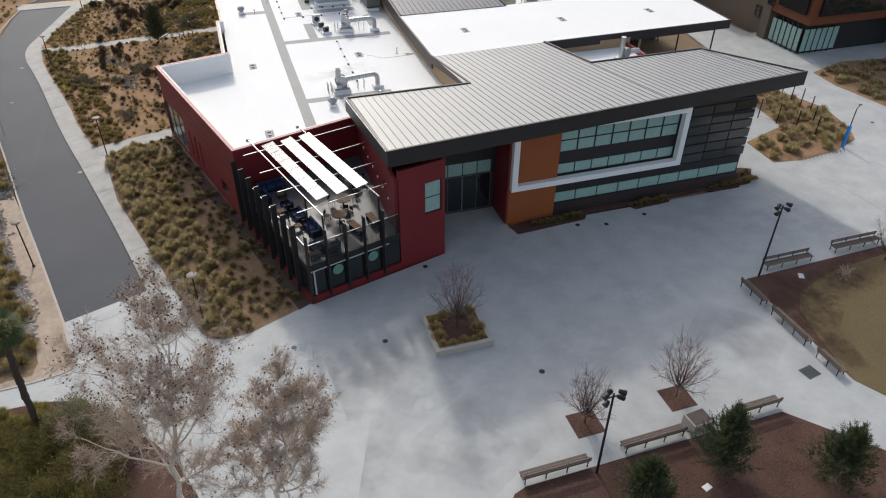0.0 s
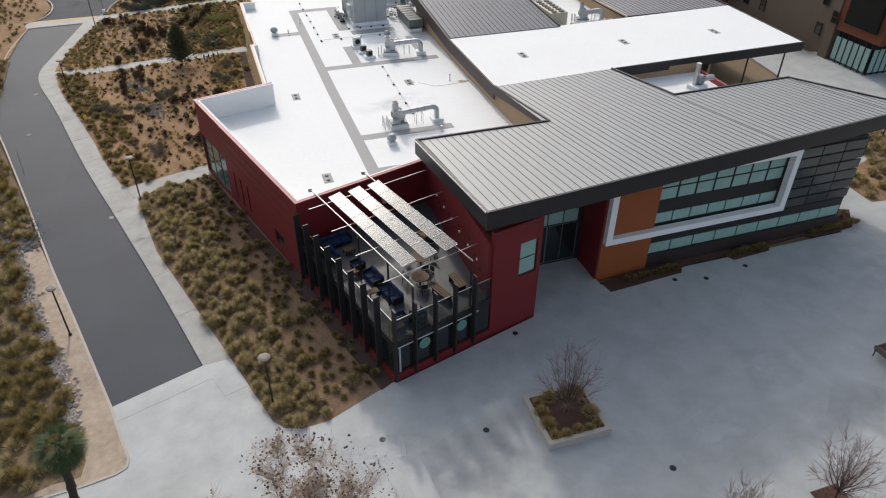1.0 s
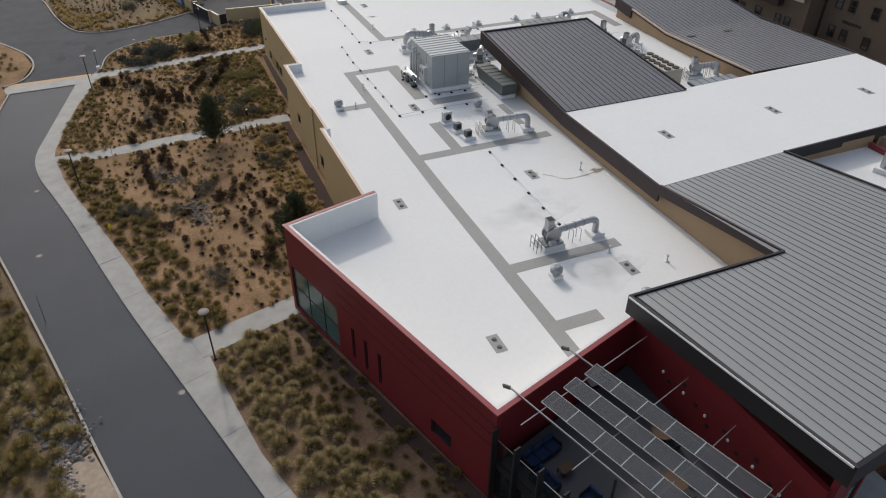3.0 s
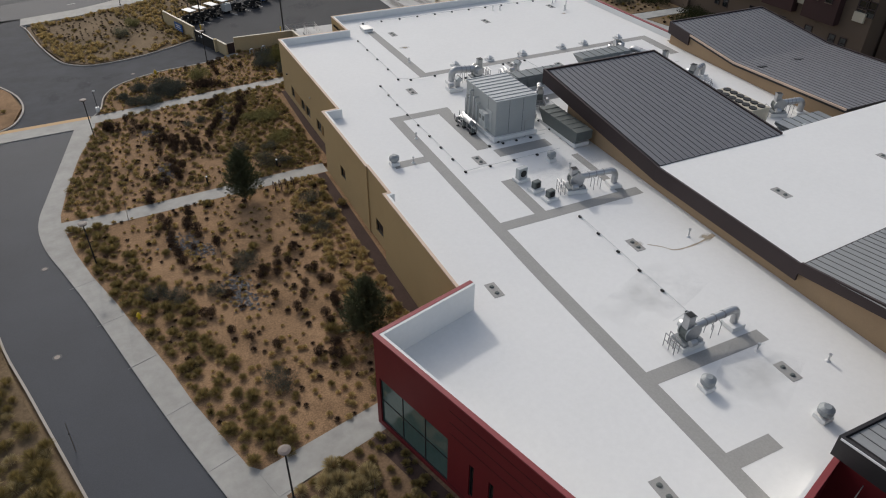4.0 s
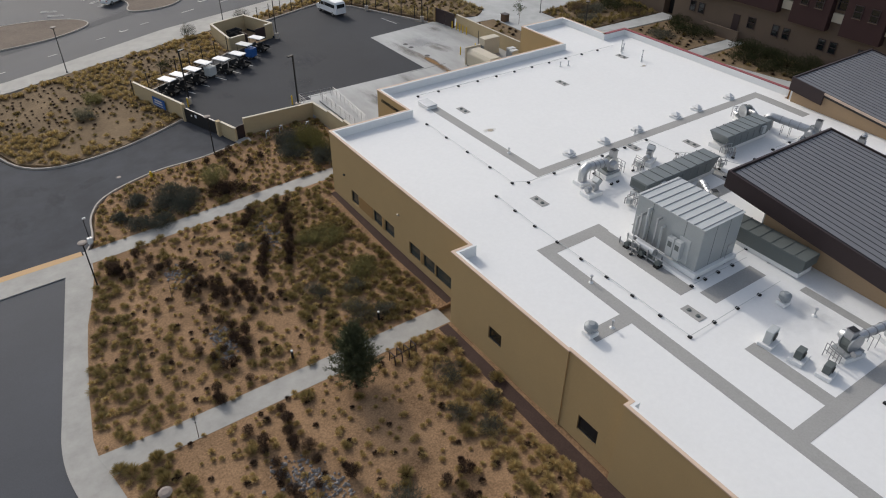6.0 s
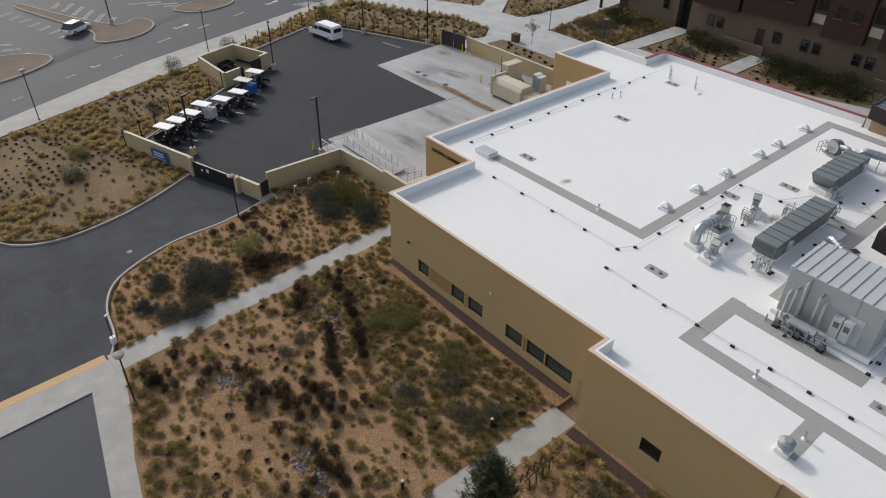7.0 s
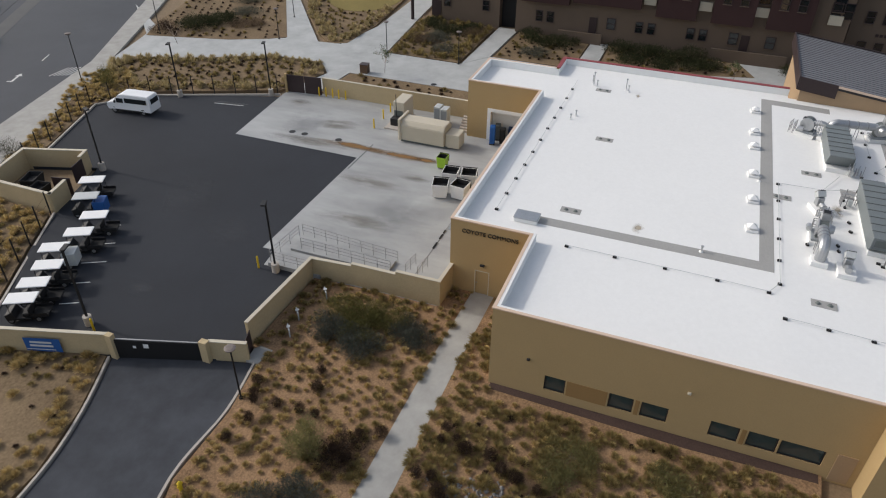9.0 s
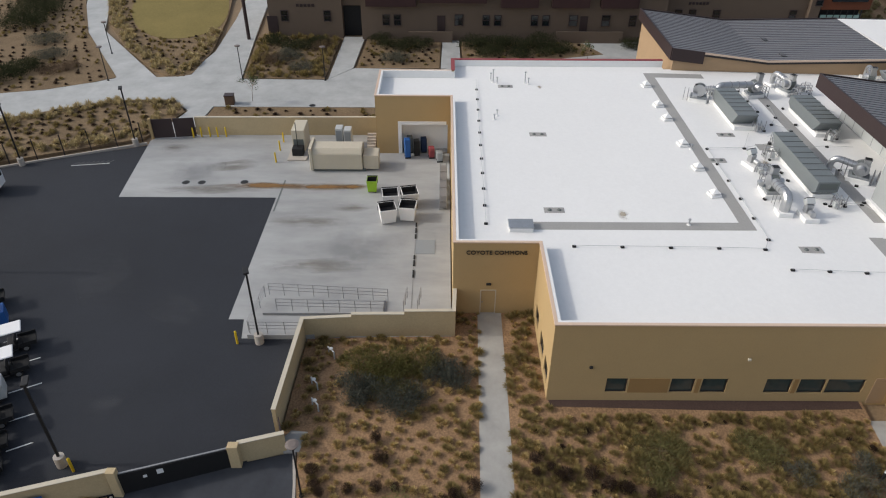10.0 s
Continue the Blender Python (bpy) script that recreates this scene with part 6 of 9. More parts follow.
# ---- vehicles ----
def shell(bm, prof, w, top_w, z_split):
    """A car body: the side outline drawn in x-z, tapering inward above z_split."""
    def half(z):
        return w / 2 if z <= z_split else w / 2 - (w - top_w) / 2 * min(1, (z - z_split) / 0.5)
    a = [bm.verts.new((x, -half(z), z)) for x, z in prof]
    b = [bm.verts.new((x, half(z), z)) for x, z in prof]
    bm.faces.new(a), bm.faces.new(b[::-1])
    n = len(prof)
    for i in range(n):
        bm.faces.new((a[i], a[(i + 1) % n], b[(i + 1) % n], b[i]))
    bmesh.ops.recalc_face_normals(bm, faces=bm.faces[:])


def wheels(ob, xs, w, r):
    for x in xs:
        for s in (-1, 1):
            wh = new("wheel")
            wh.parent = ob
            part("tyre", cyl((x, s * (w / 2 - 0.2), r), (x, s * (w / 2 + 0.01), r), r, n=16), "rubber", wh)
            part("rim", cyl((x, s * (w / 2), r), (x, s * (w / 2 + 0.02), r), r * 0.6, n=12), "steel", wh)


def car(x, y, turn, paint, label, suv=True):
    ob = thing("car", label, "car", (x, y, gz(x) - 0.12), turn, "parked cars")
    bm = bmesh.new()
    shell(bm, [(-2.25, 0.35), (2.2, 0.35), (2.25, 0.75), (1.2, 0.98), (-1.9, 1.0), (-2.3, 0.85)], 1.82, 1.7, 0.8)
    bmesh.ops.bevel(bm, geom=bm.edges[:], offset=0.07, segments=2, affect="EDGES")
    part("body", bm, paint, ob)
    h = 1.65 if suv else 1.42
    bm = bmesh.new()
    shell(bm, [(1.25, 0.95), (0.5, h - 0.05), (-1.5 if suv else -0.9, h), (-2.15 if suv else -1.8, 0.95)], 1.7, 1.35, 0.98)
    part("cabin", bm, "dark_glass", ob, "dark windows")
    part("roof", bbox(-0.5 if suv else -0.25, 0, h - 0.02, 2.0 if suv else 1.3, 1.34, 0.05, bevel=0.02), paint, ob)
    for s in (-0.65, 0.65):
        part("headlight", bbox(2.2, s, 0.62, 0.08, 0.35, 0.14), "white", ob)
        part("tail_light", bbox(-2.27, s, 0.72, 0.05, 0.3, 0.16), "red_cap", ob)
    wheels(ob, (-1.4, 1.4), 1.8, 0.34)


M["car_white"] = mat("car_white", (0.75, 0.76, 0.77), 0.3, vary=0.03, bump=0)
M["car_dark"] = mat("car_dark", (0.02, 0.022, 0.026), 0.25, vary=0.1, bump=0)
M["car_grey"] = mat("car_grey", (0.20, 0.21, 0.22), 0.3, 0.3, vary=0.05, bump=0)
car(-0.5, 199.6, 35, "car_white", "white sport utility vehicle in a parking bay")
car(20.8, 206.6, 115, "car_dark", "black sedan in a parking bay", False)
car(28.5, 211.6, 115, "car_white", "white sedan in a parking bay", False)
car(30.6, 206.4, 115, "car_white", "white sport utility vehicle beside a kerbed island")
car(37.2, 210.9, 115, "car_grey", "dark grey sport utility vehicle in a parking bay")
# van
van = thing("van", "white passenger van parked at the yard's edge", "van", (26.7, 174.2, gz(26) - 0.02), 97)
bm = bmesh.new()
shell(bm, [(-2.75, 0.4), (2.6, 0.4), (2.75, 0.8), (2.65, 1.15), (1.75, 1.35), (1.15, 2.1), (0.6, 2.22), (-2.6, 2.2), (-2.8, 1.6)], 2.0, 1.75, 1.2)
bmesh.ops.bevel(bm, geom=bm.edges[:], offset=0.06, segments=2, affect="EDGES")
part("body", bm, "car_white", van)
for s in (-1, 1):
    part("side_window", bbox(-1.0, s * 0.93, 1.32, 2.7, 0.08, 0.52), "dark_glass", van)
    part("side_window", bbox(0.95, s * 0.95, 1.28, 0.8, 0.08, 0.5), "dark_glass", van)
    part("mirror", bbox(1.5, s * 1.12, 1.3, 0.12, 0.2, 0.25), "black", van)
part("rear_window", bbox(-2.76, 0, 1.35, 0.08, 1.4, 0.55), "dark_glass", van)
bm = bmesh.new()
beam(bm, (1.8, 0, 1.38), (1.2, 0, 2.05), 1.6, 0.06)
part("windscreen", bm, "dark_glass", van)
part("sill", bbox(0, 0, 0.38, 3.4, 2.04, 0.14), "black", van)
wheels(van, (-1.75, 1.85), 1.95, 0.36)


def utility_cart(x, y, turn, roof="white", box=False, label="utility cart with a flat white canopy"):
    ob = thing("utility_cart", label, "utility cart", (x, y, gz(x) - 0.02), turn, "parked utility carts")
    bm = bmesh.new()
    shell(bm, [(-0.5, 0.25), (1.2, 0.25), (1.25, 0.75), (0.75, 0.95), (0.5, 0.45), (-0.5, 0.4)], 1.15, 1.1, 0.8)
    bmesh.ops.bevel(bm, geom=bm.edges[:], offset=0.04, segments=1, affect="EDGES")
    part("cowl", bm, "black", ob)
    part("seat", bbox(-0.2, 0, 0.45, 0.5, 1.1, 0.35, bevel=0.05), "black", ob)
    part("backrest", bbox(-0.45, 0, 0.75, 0.12, 1.1, 0.4, bevel=0.04), "black", ob)
    if box:
        part("cargo_box", bbox(-1.05, 0, 0.35, 1.0, 1.2, 1.1, bevel=0.03), box, ob)
    else:
        part("cargo_bed", bbox(-1.1, 0, 0.45, 1.1, 1.2, 0.12, bevel=0.02), "rubber", ob)
        for s in (-0.58, 0.58):
            part("bed_side", bbox(-1.1, s, 0.57, 1.1, 0.04, 0.22), "black", ob)
    part("canopy", bbox(-0.05, 0, 1.78, 2.1, 1.25, 0.09, bevel=0.04), roof, ob, "flat canopy top")
    for a in (-0.9, 0.8):
        for s in (-0.55, 0.55):
            part("canopy_post", cyl((a, s, 0.6), (a * 0.95, s, 1.78), 0.025, n=6), "black", ob)
    wheels(ob, (-0.95, 0.9), 1.1, 0.25)


for x, y, r, b, l in ((-4.2, 157.0, "white", False, ""), (-2.6, 157.5, "white", False, ""), (-0.7, 158.1, "white", False, ""), (1.1, 159.3, "white", "unit_light", "utility cart with a pale cargo box"),
                      (3.4, 159.1, "white", False, ""), (5.8, 159.8, "white", False, ""), (7.9, 162.7, "unit_light", "blue", "utility cart with a bright blue cargo cover"), (10.3, 164.3, "white", False, "")):
    utility_cart(x, y, 118, r, b, l or "utility cart with a flat white canopy")

# road marks, bay lines and covers
marks = [((-5.9 + k * 0.68, 216.6 - k * 2.86), 33, 3.4) for k in range(7)] + [((1.2 + k * 0.72, 215.4 - k * 2.9), 55, 4.6) for k in range(6)]
marks += [((-9.6 + k * 0.5, 201.6 - k * 2.9), -22, 4.0) for k in range(3)] + [((12.5 + k * 2.0, 207.3 - k * 2.3), -22, 5.0) for k in range(3)]
marks += [((22.5 + k * 2.7, 217.5 - k * 0.2), 62, 4.6) for k in range(8)] + [((9.0 + k * 2.6, 221.5 + k * 0.4), 62, 4.6) for k in range(6)]
for (x, y), a, L in marks:
    ob = thing("bay_line", "faded white parking bay line", "marking", (x, y, gz(x) - 0.115), a, "bay lines", "structure")
    for s in (-0.25, 0.25):
        part("stripe", bbox(0, s * 0.9, 0, L, 0.11, 0.012), "paint_white", ob)
for k in range(9):
    x = -20 + k * 7.0
    tagged(part("lane_dash", bbox(x, 178.6 + (x + 20) * 0.33, gz(x) - 0.118, 2.4, 0.12, 0.012, turn=17 + k), "paint_white"), "white dashed lane line on the street", "marking", "", "structure")
for x, y, a in ((-2.5, 184.2, 20), (12.1, 192.0, 20), (28.9, 194.6, 24)):
    ob = thing("turn_arrow", "white painted turn arrow on the street", "marking", (x, y, gz(x) - 0.115), a, "turn arrows", "structure")
    part("shaft", bbox(0, 0, 0, 1.8, 0.2, 0.012), "paint_white", ob)
    bm = bmesh.new()
    prism(bm, [(0.9, -0.45), (1.8, 0), (0.9, 0.45)], 0, 0.012)
    part("arrow_head", bm, "paint_white", ob)
    part("hook", bbox(-0.8, 0.3, 0.001, 0.2, 0.7, 0.012), "paint_white", ob)
bm = bmesh.new()
for k in range(7):
    box(bm, 0, -1.5 + k * 0.5, 0, 0.12, 3.2, 0.012, 60)
tagged(part("hatching", bm, "paint_white"), "white painted hatching beside the street kerb", "marking", "", "structure").matrix_world = pose(33.5, 190.2, gz(30) - 0.11, 0, 0, 30)
for pts in ([(-24, 188), (-13.9, 187.3), (-9.4, 188.6), (-6.6, 190.2), (-6.3, 192.4), (-8.6, 195.6), (-14, 198.5), (-24, 200)], [(-0.4, 193.0), (2.2, 191.0), (6.5, 191.8), (9.3, 194.6), (9.9, 197.6), (8.4, 200.2), (5.6, 197.6), (3.4, 200.6), (-0.2, 209.4), (-3.4, 220.5), (-4.9, 220.0), (-1.2, 206.0), (1.6, 197.4)],
            [(14.5, 201.6), (15.1, 198.7), (18.0, 196.4), (23.7, 198.0), (25.0, 200.6), (24.4, 203.2), (20.8, 203.6)], [(24, 206.5), (31, 209), (45, 215.5), (44, 217), (30, 211.2), (24, 208.4)]):
    p2 = round_off(pts, 2)
    sheet("planting_bed", p2, 0.03, "island_dirt", 0.4, "kerbed bare gravel island in the car park", "island")
    ribbon("kerb", p2, 0.18, -0.2, 0.28, "kerb", None, "pale concrete kerb round an island", "kerb", True)
# paler resurfaced band along the street
sheet("road", [(-70, 172.6), (-12, 187.2), (24, 199.8), (120, 257), (120, 259.6), (23, 201.8), (-12.5, 189.4), (-70, 175)], -0.108, "asphalt_pale", 0.05, "paler worn asphalt band along the street", "road")
for x, y in ((-15.46, 67.2), (-25.45, 99.4), (-24.8, 87.8), (-14.4, 140.4)):
    ob = thing("valve_cover", "small pale concrete valve cover in the asphalt", "utility cover", (x, y, gz(x) - 0.121), 0, "road covers")
    part("collar", cyl((0, 0, 0), (0, 0, 0.012), 0.33, n=16), "asphalt_pale", ob)
    part("lid", cyl((0, 0, 0.012), (0, 0, 0.02), 0.2, n=14), "stone", ob)
for x, y in ((7.0, 33.9), (16.0, 28.1), (12.0, 41.1), (32.3, 42.6), (26.0, 42.8), (28.4, 42.2), (65.8, 51.3), (28.7, 155.1), (28.7, 153.6), (28.8, 149.6), (46.8, 146.0), (1.0, 35.2)):
    ob = thing("manhole_cover", "small dark round cover set in the concrete", "utility cover", (x, y, gz(x) + 0.001), 0, "plaza covers")
    part("lid", cyl((0, 0, 0), (0, 0, 0.015), 0.19 if y < 100 else 0.36, n=16), "black", ob)
    part("rim", cyl((0, 0, 0), (0, 0, 0.01), 0.22 if y < 100 else 0.42, n=16), "unit_grey", ob)

# thin bay lines between the carts and the faint cross-hatched bay at the far kerb
for x, y in ((-1.9, 155.2), (0.2, 156.1), (2.4, 157.2), (4.7, 158.4), (7.0, 159.9)):
    tagged(part("bay_line", bbox(x, y, gz(x) - 0.018, 1.9, 0.09, 0.01, turn=-62), "paint_white"), "white bay line beside the parked carts", "marking", "", "structure")
for k in range(8):
    tagged(part("bay_line", bbox(32.75 - 0.06 * k, 163.9 + 0.46 * k, gz(31) - 0.018, 0.9, 0.08, 0.01, turn=-40), "asphalt_pale"), "faded hatching of a yard bay", "marking", "", "structure")
tagged(part("bay_line", bbox(32.2, 165.6, gz(31) - 0.018, 0.1, 3.6, 0.01, turn=9), "paint_white"), "faded line of a yard bay", "marking", "", "structure")
# steel trench in the apron
tagged(part("trench_drain", bbox(26.4, 145.8, gz(26) - 0.02, 5.6, 0.14, 0.03), "unit_dark"), "narrow steel trench drain in the concrete", "drain", "", "structure")
# stains
stain("rust_stain", 28.2, 147.6, 1.2, 9.0, -3, 0.012, label="faint rust-brown water stain on the concrete")
stain("rust_stain", 28.0, 142.2, 1.5, 8.6, 0, 0.008, label="rust-brown water stain on the concrete")
stain("rust_stain", 28.0, 139.2, 1.0, 3.4, 4, 0.010, label="rust-brown water stain on the concrete")
stain("dirt_stain", 27.4, 152.6, 1.7, 12.0, 6, 0.008)
stain("dirt_stain", 22.0, 142.5, 2.2, 9.0, 0, 0.008)
stain("dirt_stain", 24.3, 138.8, 1.6, 4.5, 0, 0.012)
stain("dirt_stain", 15.5, 141.0, 2.0, 8.5, 5, 0.008)
stain("dirt_stain", 32.0, 151.5, 2.2, 5.0, 20, 0.008)
stain("dirt_stain", 36.0, 158.4, 2.8, 3.4, 0, 0.008)
stain("dark_patch", 31.0, 155.0, 8.0, 6.0, 10, 0.012)
stain("dark_patch", 18.0, 138.0, 8.0, 9.0, 10, 0.014)
stain("scuff", 1.2, 151.6, 2.2, 3.2, 20, -0.012, label="pale scuffed patch on the black asphalt")
stain("scuff", 14.0, 157.0, 9.0, 4.0, 30, -0.012, label="pale dusty patch on the black asphalt")
stain("scuff", 10.0, 150.0, 6.0, 3.0, 60, -0.012, label="pale dusty patch on the black asphalt")
for x, y, w, d, t in ((-20.5, 139.6, 7.0, 1.6, 70), (-17.4, 141.0, 6.0, 1.4, 20), (-24.0, 137.0, 3.0, 6.0, 10), (-22.5, 143.0, 2.0, 5.0, 60)):
    stain("scuff", x, y, w, d, t, -0.112, label="pale tyre scuffs on the asphalt drive")

# ---- terrace furniture ----
def sofa(x, y, turn, length, label="blue cushioned lounge sofa on the terrace"):
    ob = thing("lounge_sofa", label, "sofa", (x, y, FLOOR), turn, "terrace lounge seats")
    part("frame", bbox(0, 0, 0.05, length, 0.8, 0.12, bevel=0.02), "black", ob)
    n = max(1, round(length / 0.75))
    for k in range(n):
        u = -length / 2 + length * (k + 0.5) / n
        part("seat_cushion", bbox(u, 0.06, 0.17, length / n - 0.04, 0.66, 0.2, bevel=0.05), "sofa_blue", ob)
        part("back_cushion", bbox(u, -0.32, 0.35, length / n - 0.04, 0.18, 0.4, bevel=0.05), "sofa_blue", ob)
    for s in (-1, 1):
        part("armrest", bbox(s * (length / 2 - 0.03), 0, 0.15, 0.06, 0.8, 0.45, bevel=0.015), "black", ob)
        for b in (-0.33, 0.33):
            part("leg", bbox(s * (length / 2 - 0.06), b, 0, 0.05, 0.05, 0.1), "black", ob)


def bench_box(x, y, turn, l, w, h, material, name="coffee_table", label="low wooden table on the terrace"):
    ob = thing(name, label, "table", (x, y, FLOOR), turn, "terrace tables")
    part("tabletop", bbox(0, 0, h - 0.06, l, w, 0.06, bevel=0.01), material, ob)
    for a in (-1, 1):
        for b in (-1, 1):
            part("leg", bbox(a * (l / 2 - 0.05), b * (w / 2 - 0.05), 0, 0.06, 0.06, h - 0.06), "black", ob)


for x, y, t, l in ((1.7, 50.9, 196, 2.3), (1.0, 49.3, 106, 1.5), (2.6, 47.6, 106, 0.85), (3.3, 45.9, 106, 1.6), (4.0, 43.9, 106, 2.0), (3.9, 41.2, 196, 0.9), (5.1, 41.3, 16, 0.9), (4.9, 40.9, 20, 0.8)):
    sofa(x, y, t, l)
for x, y, t in ((2.4, 49.6, 16), (2.1, 46.9, 20), (2.9, 44.4, 16), (3.6, 40.6, 16)):
    bench_box(x, y, t, 0.75, 0.55, 0.4, "wood")
for x, y, t in ((7.2, 42.9, 110), (8.6, 43.7, 100)):
    ob = thing("planter_bench", "brown slatted bench on the terrace", "bench", (x, y, FLOOR), t, "terrace benches")
    for k in range(4):
        part("slat", bbox(0, -0.24 + k * 0.16, 0.42, 1.6, 0.13, 0.05), "wood", ob)
    for s in (-0.6, 0.6):
        part("leg", bbox(s, 0, 0, 0.08, 0.6, 0.42), "black", ob)
for x, y in ((8.2, 49.4), (6.9, 46.6), (6.2, 44.5)):
    ob = thing("round_table", "round table with a pale wooden top", "table", (x, y, FLOOR), 0, "terrace tables")
    part("tabletop", cyl((0, 0, 0.7), (0, 0, 0.75), 0.62, n=24), "wood", ob)
    part("pedestal", cyl((0, 0, 0), (0, 0, 0.7), 0.06), "black", ob)
    part("foot", cyl((0, 0, 0), (0, 0, 0.04), 0.3), "black", ob)
    for k in range(3):
        a = k * 2.1 + 0.5
        ch = thing("terrace_chair", "slim black metal chair at a terrace table", "chair", (x + 1.0 * math.cos(a), y + 1.0 * math.sin(a), FLOOR), math.degrees(a) + 90, "terrace chairs")
        part("seat", bbox(0, 0, 0.43, 0.42, 0.42, 0.04, bevel=0.01), "black", ch)
        part("backrest", bbox(0, -0.2, 0.55, 0.42, 0.03, 0.35, bevel=0.01), "black", ch)
        for p in (-0.18, 0.18):
            for q in (-0.18, 0.18):
                part("leg", bbox(p, q, 0, 0.03, 0.03, 0.43), "black", ch)
# round vents and small lamps on the terrace wall
for k in range(9):
    y, z = 43.0 + k * 1.05, 5.1 + 1.3 * ((k * 7) % 5) / 5
    ob = thing("wall_vent", "small dark round vent in the red wall", "vent", (9.9, y, z), 0, "terrace wall vents")
    part("ring", cyl((0, 0, 0), (-0.03, 0, 0), 0.13, n=12), "black", ob)
    part("mesh", cyl((-0.03, 0, 0), (-0.034, 0, 0), 0.10, n=12), "dark_metal", ob)
for k in range(6):
    ob = thing("wall_light", "small pale wall light on the red wall", "wall light", (9.88, 43.4 + k * 1.7, 5.6), 0, "terrace wall lights")
    part("shade", bbox(-0.06, 0, 0, 0.1, 0.14, 0.16, bevel=0.02), "white", ob)
    part("back_plate", bbox(0.0, 0, 0.03, 0.03, 0.1, 0.1), "black", ob)

# ---- plaza ----
sheet("lawn", [(34.9, 32.2), (49, 32.6), (100, 34), (100, -20), (40, -20), (40, 14), (36.2, 18.8), (34.8, 21.4)], 0.02, "lawn", 0.4, "dry olive-brown lawn beside the plaza", "lawn")
sheet("planting_bed", [(10.3, 19.6), (10.8, 20.2), (11.6, 20.45), (28.6, 20.6), (32.6, 16.1), (37, 8), (37, -20), (5, -20), (6, 12)], 0.02, "brown_mulch", 0.4, "dark red-brown bark mulch bed", "planting bed")
sheet("planting_bed", [(-60, 36), (-17.3, 36.2), (-14.7, 36.0), (-12.2, 35.2), (-9.4, 31.8), (-8.0, 30.3), (-6.6, 28.2), (-5.6, 25.6), (-4.8, 22), (-4, -20), (-60, -20)], 0.02, "brown_mulch", 0.4, "brown mulch bed under bare trees", "planting bed")
sheet("planting_bed", [(34.9, 32.25), (49.0, 32.65), (60, 33.0), (60, 32.0), (47.0, 31.6), (43.1, 31.3), (40.2, 30.6), (37.6, 29.6), (36.3, 28.0), (35.5, 25.2), (35.1, 23.0), (34.9, 21.6)], 0.026, "brown_mulch", 0.2, "dark bark strip behind the benches", "planting bed")
for x, y in ((16.7, 23.4), (23.1, 23.5)):
    sheet("planting_bed", [(x - 0.9, y - 0.9), (x + 0.9, y - 0.9), (x + 0.9, y + 0.9), (x - 0.9, y + 0.9)], 0.012, "brown_mulch", 0.3, "square tree pit filled with bark", "tree pit")
pl = thing("tree_planter", "raised square concrete planter with dry grasses", "planter", (11.9, 33.3, gz(12)), -1)
bm = bmesh.new()
strip(bm, [(-2.0, -1.95), (2.0, -1.95), (2.0, 1.95), (-2.0, 1.95)], 0, 0.28, 0, 0.5, True)
part("kerb", bm, "kerb", pl, "pale concrete planter wall")
part("soil", bbox(0, 0, 0, 3.5, 3.4, 0.4), "brown_mulch", pl)
gr = thing("drain_grate", "dark square metal drain grate in the plaza", "grate", (32.6, 22.8, gz(30)), 10)
part("frame", bbox(0, 0, 0, 1.1, 0.95, 0.012), "unit_dark", gr)
for k in range(8):
    part("bar", bbox(-0.45 + k * 0.128, 0, 0.012, 0.06, 0.85, 0.01), "black", gr)


def plaza_bench(x, y, turn, length, back=True):
    ob = thing("plaza_bench", "long weathered timber bench on steel legs", "bench", (x, y, gz(x)), turn, "plaza benches")
    for k in range(4):
        part("seat_slat", bbox(0, -0.26 + k * 0.15, 0.44, length, 0.12, 0.05, bevel=0.008), "weathered", ob)
    if back:
        for k in range(2):
            part("back_slat", bbox(0, -0.38, 0.6 + k * 0.16, length, 0.05, 0.12, bevel=0.008), "weathered", ob)
    n = max(2, round(length / 1.4) + 1)
    for k in range(n):
        u = -length / 2 + 0.15 + (length - 0.3) * k / (n - 1)
        bm = bmesh.new()
        for v in (-0.32, 0.22):
            box(bm, u, v, 0, 0.05, 0.05, 0.44)
        box(bm, u, -0.05, 0.39, 0.05, 0.5, 0.045)
        part("leg", bm, "black", ob)
        if back:
            part("back_post", bbox(u, -0.36, 0.44, 0.05, 0.05, 0.45), "black", ob)


for x, y, t, l in ((13.45, 20.9, 0, 4.1), (19.8, 21.1, 1, 4.1), (27.2, 21.3, 1, 3.0), (34.25, 30.5, -90, 2.5), (34.3, 26.6, -90, 3.6), (34.3, 22.9, -90, 2.1), (39.2, 32.9, 180, 4.4), (46.1, 33.2, 180, 4.6)):
    plaza_bench(x, y, t, l)
ob = thing("concrete_cube", "weathered square concrete plinth between benches", "plinth", (22.9, 21.2, gz(20)), 5)
part("block", bbox(0, 0, 0, 1.4, 1.1, 0.85, bevel=0.03), "kerb", ob)
part("lid", bbox(0, 0, 0.85, 1.2, 0.9, 0.03), "weathered", ob)
ob = thing("litter_sheet", "small white board lying on the mulch", "board", (21.0, 17.4, gz(20) + 0.02), 15)
part("board", bbox(0, 0, 0, 0.5, 0.35, 0.02), "white", ob)
ob = thing("litter_sheet", "small grey board lying on the mulch by the lawn", "board", (39.2, 31.3, gz(39) + 0.03), 60)
part("board", bbox(0, 0, 0, 0.6, 0.4, 0.02), "unit_light", ob)
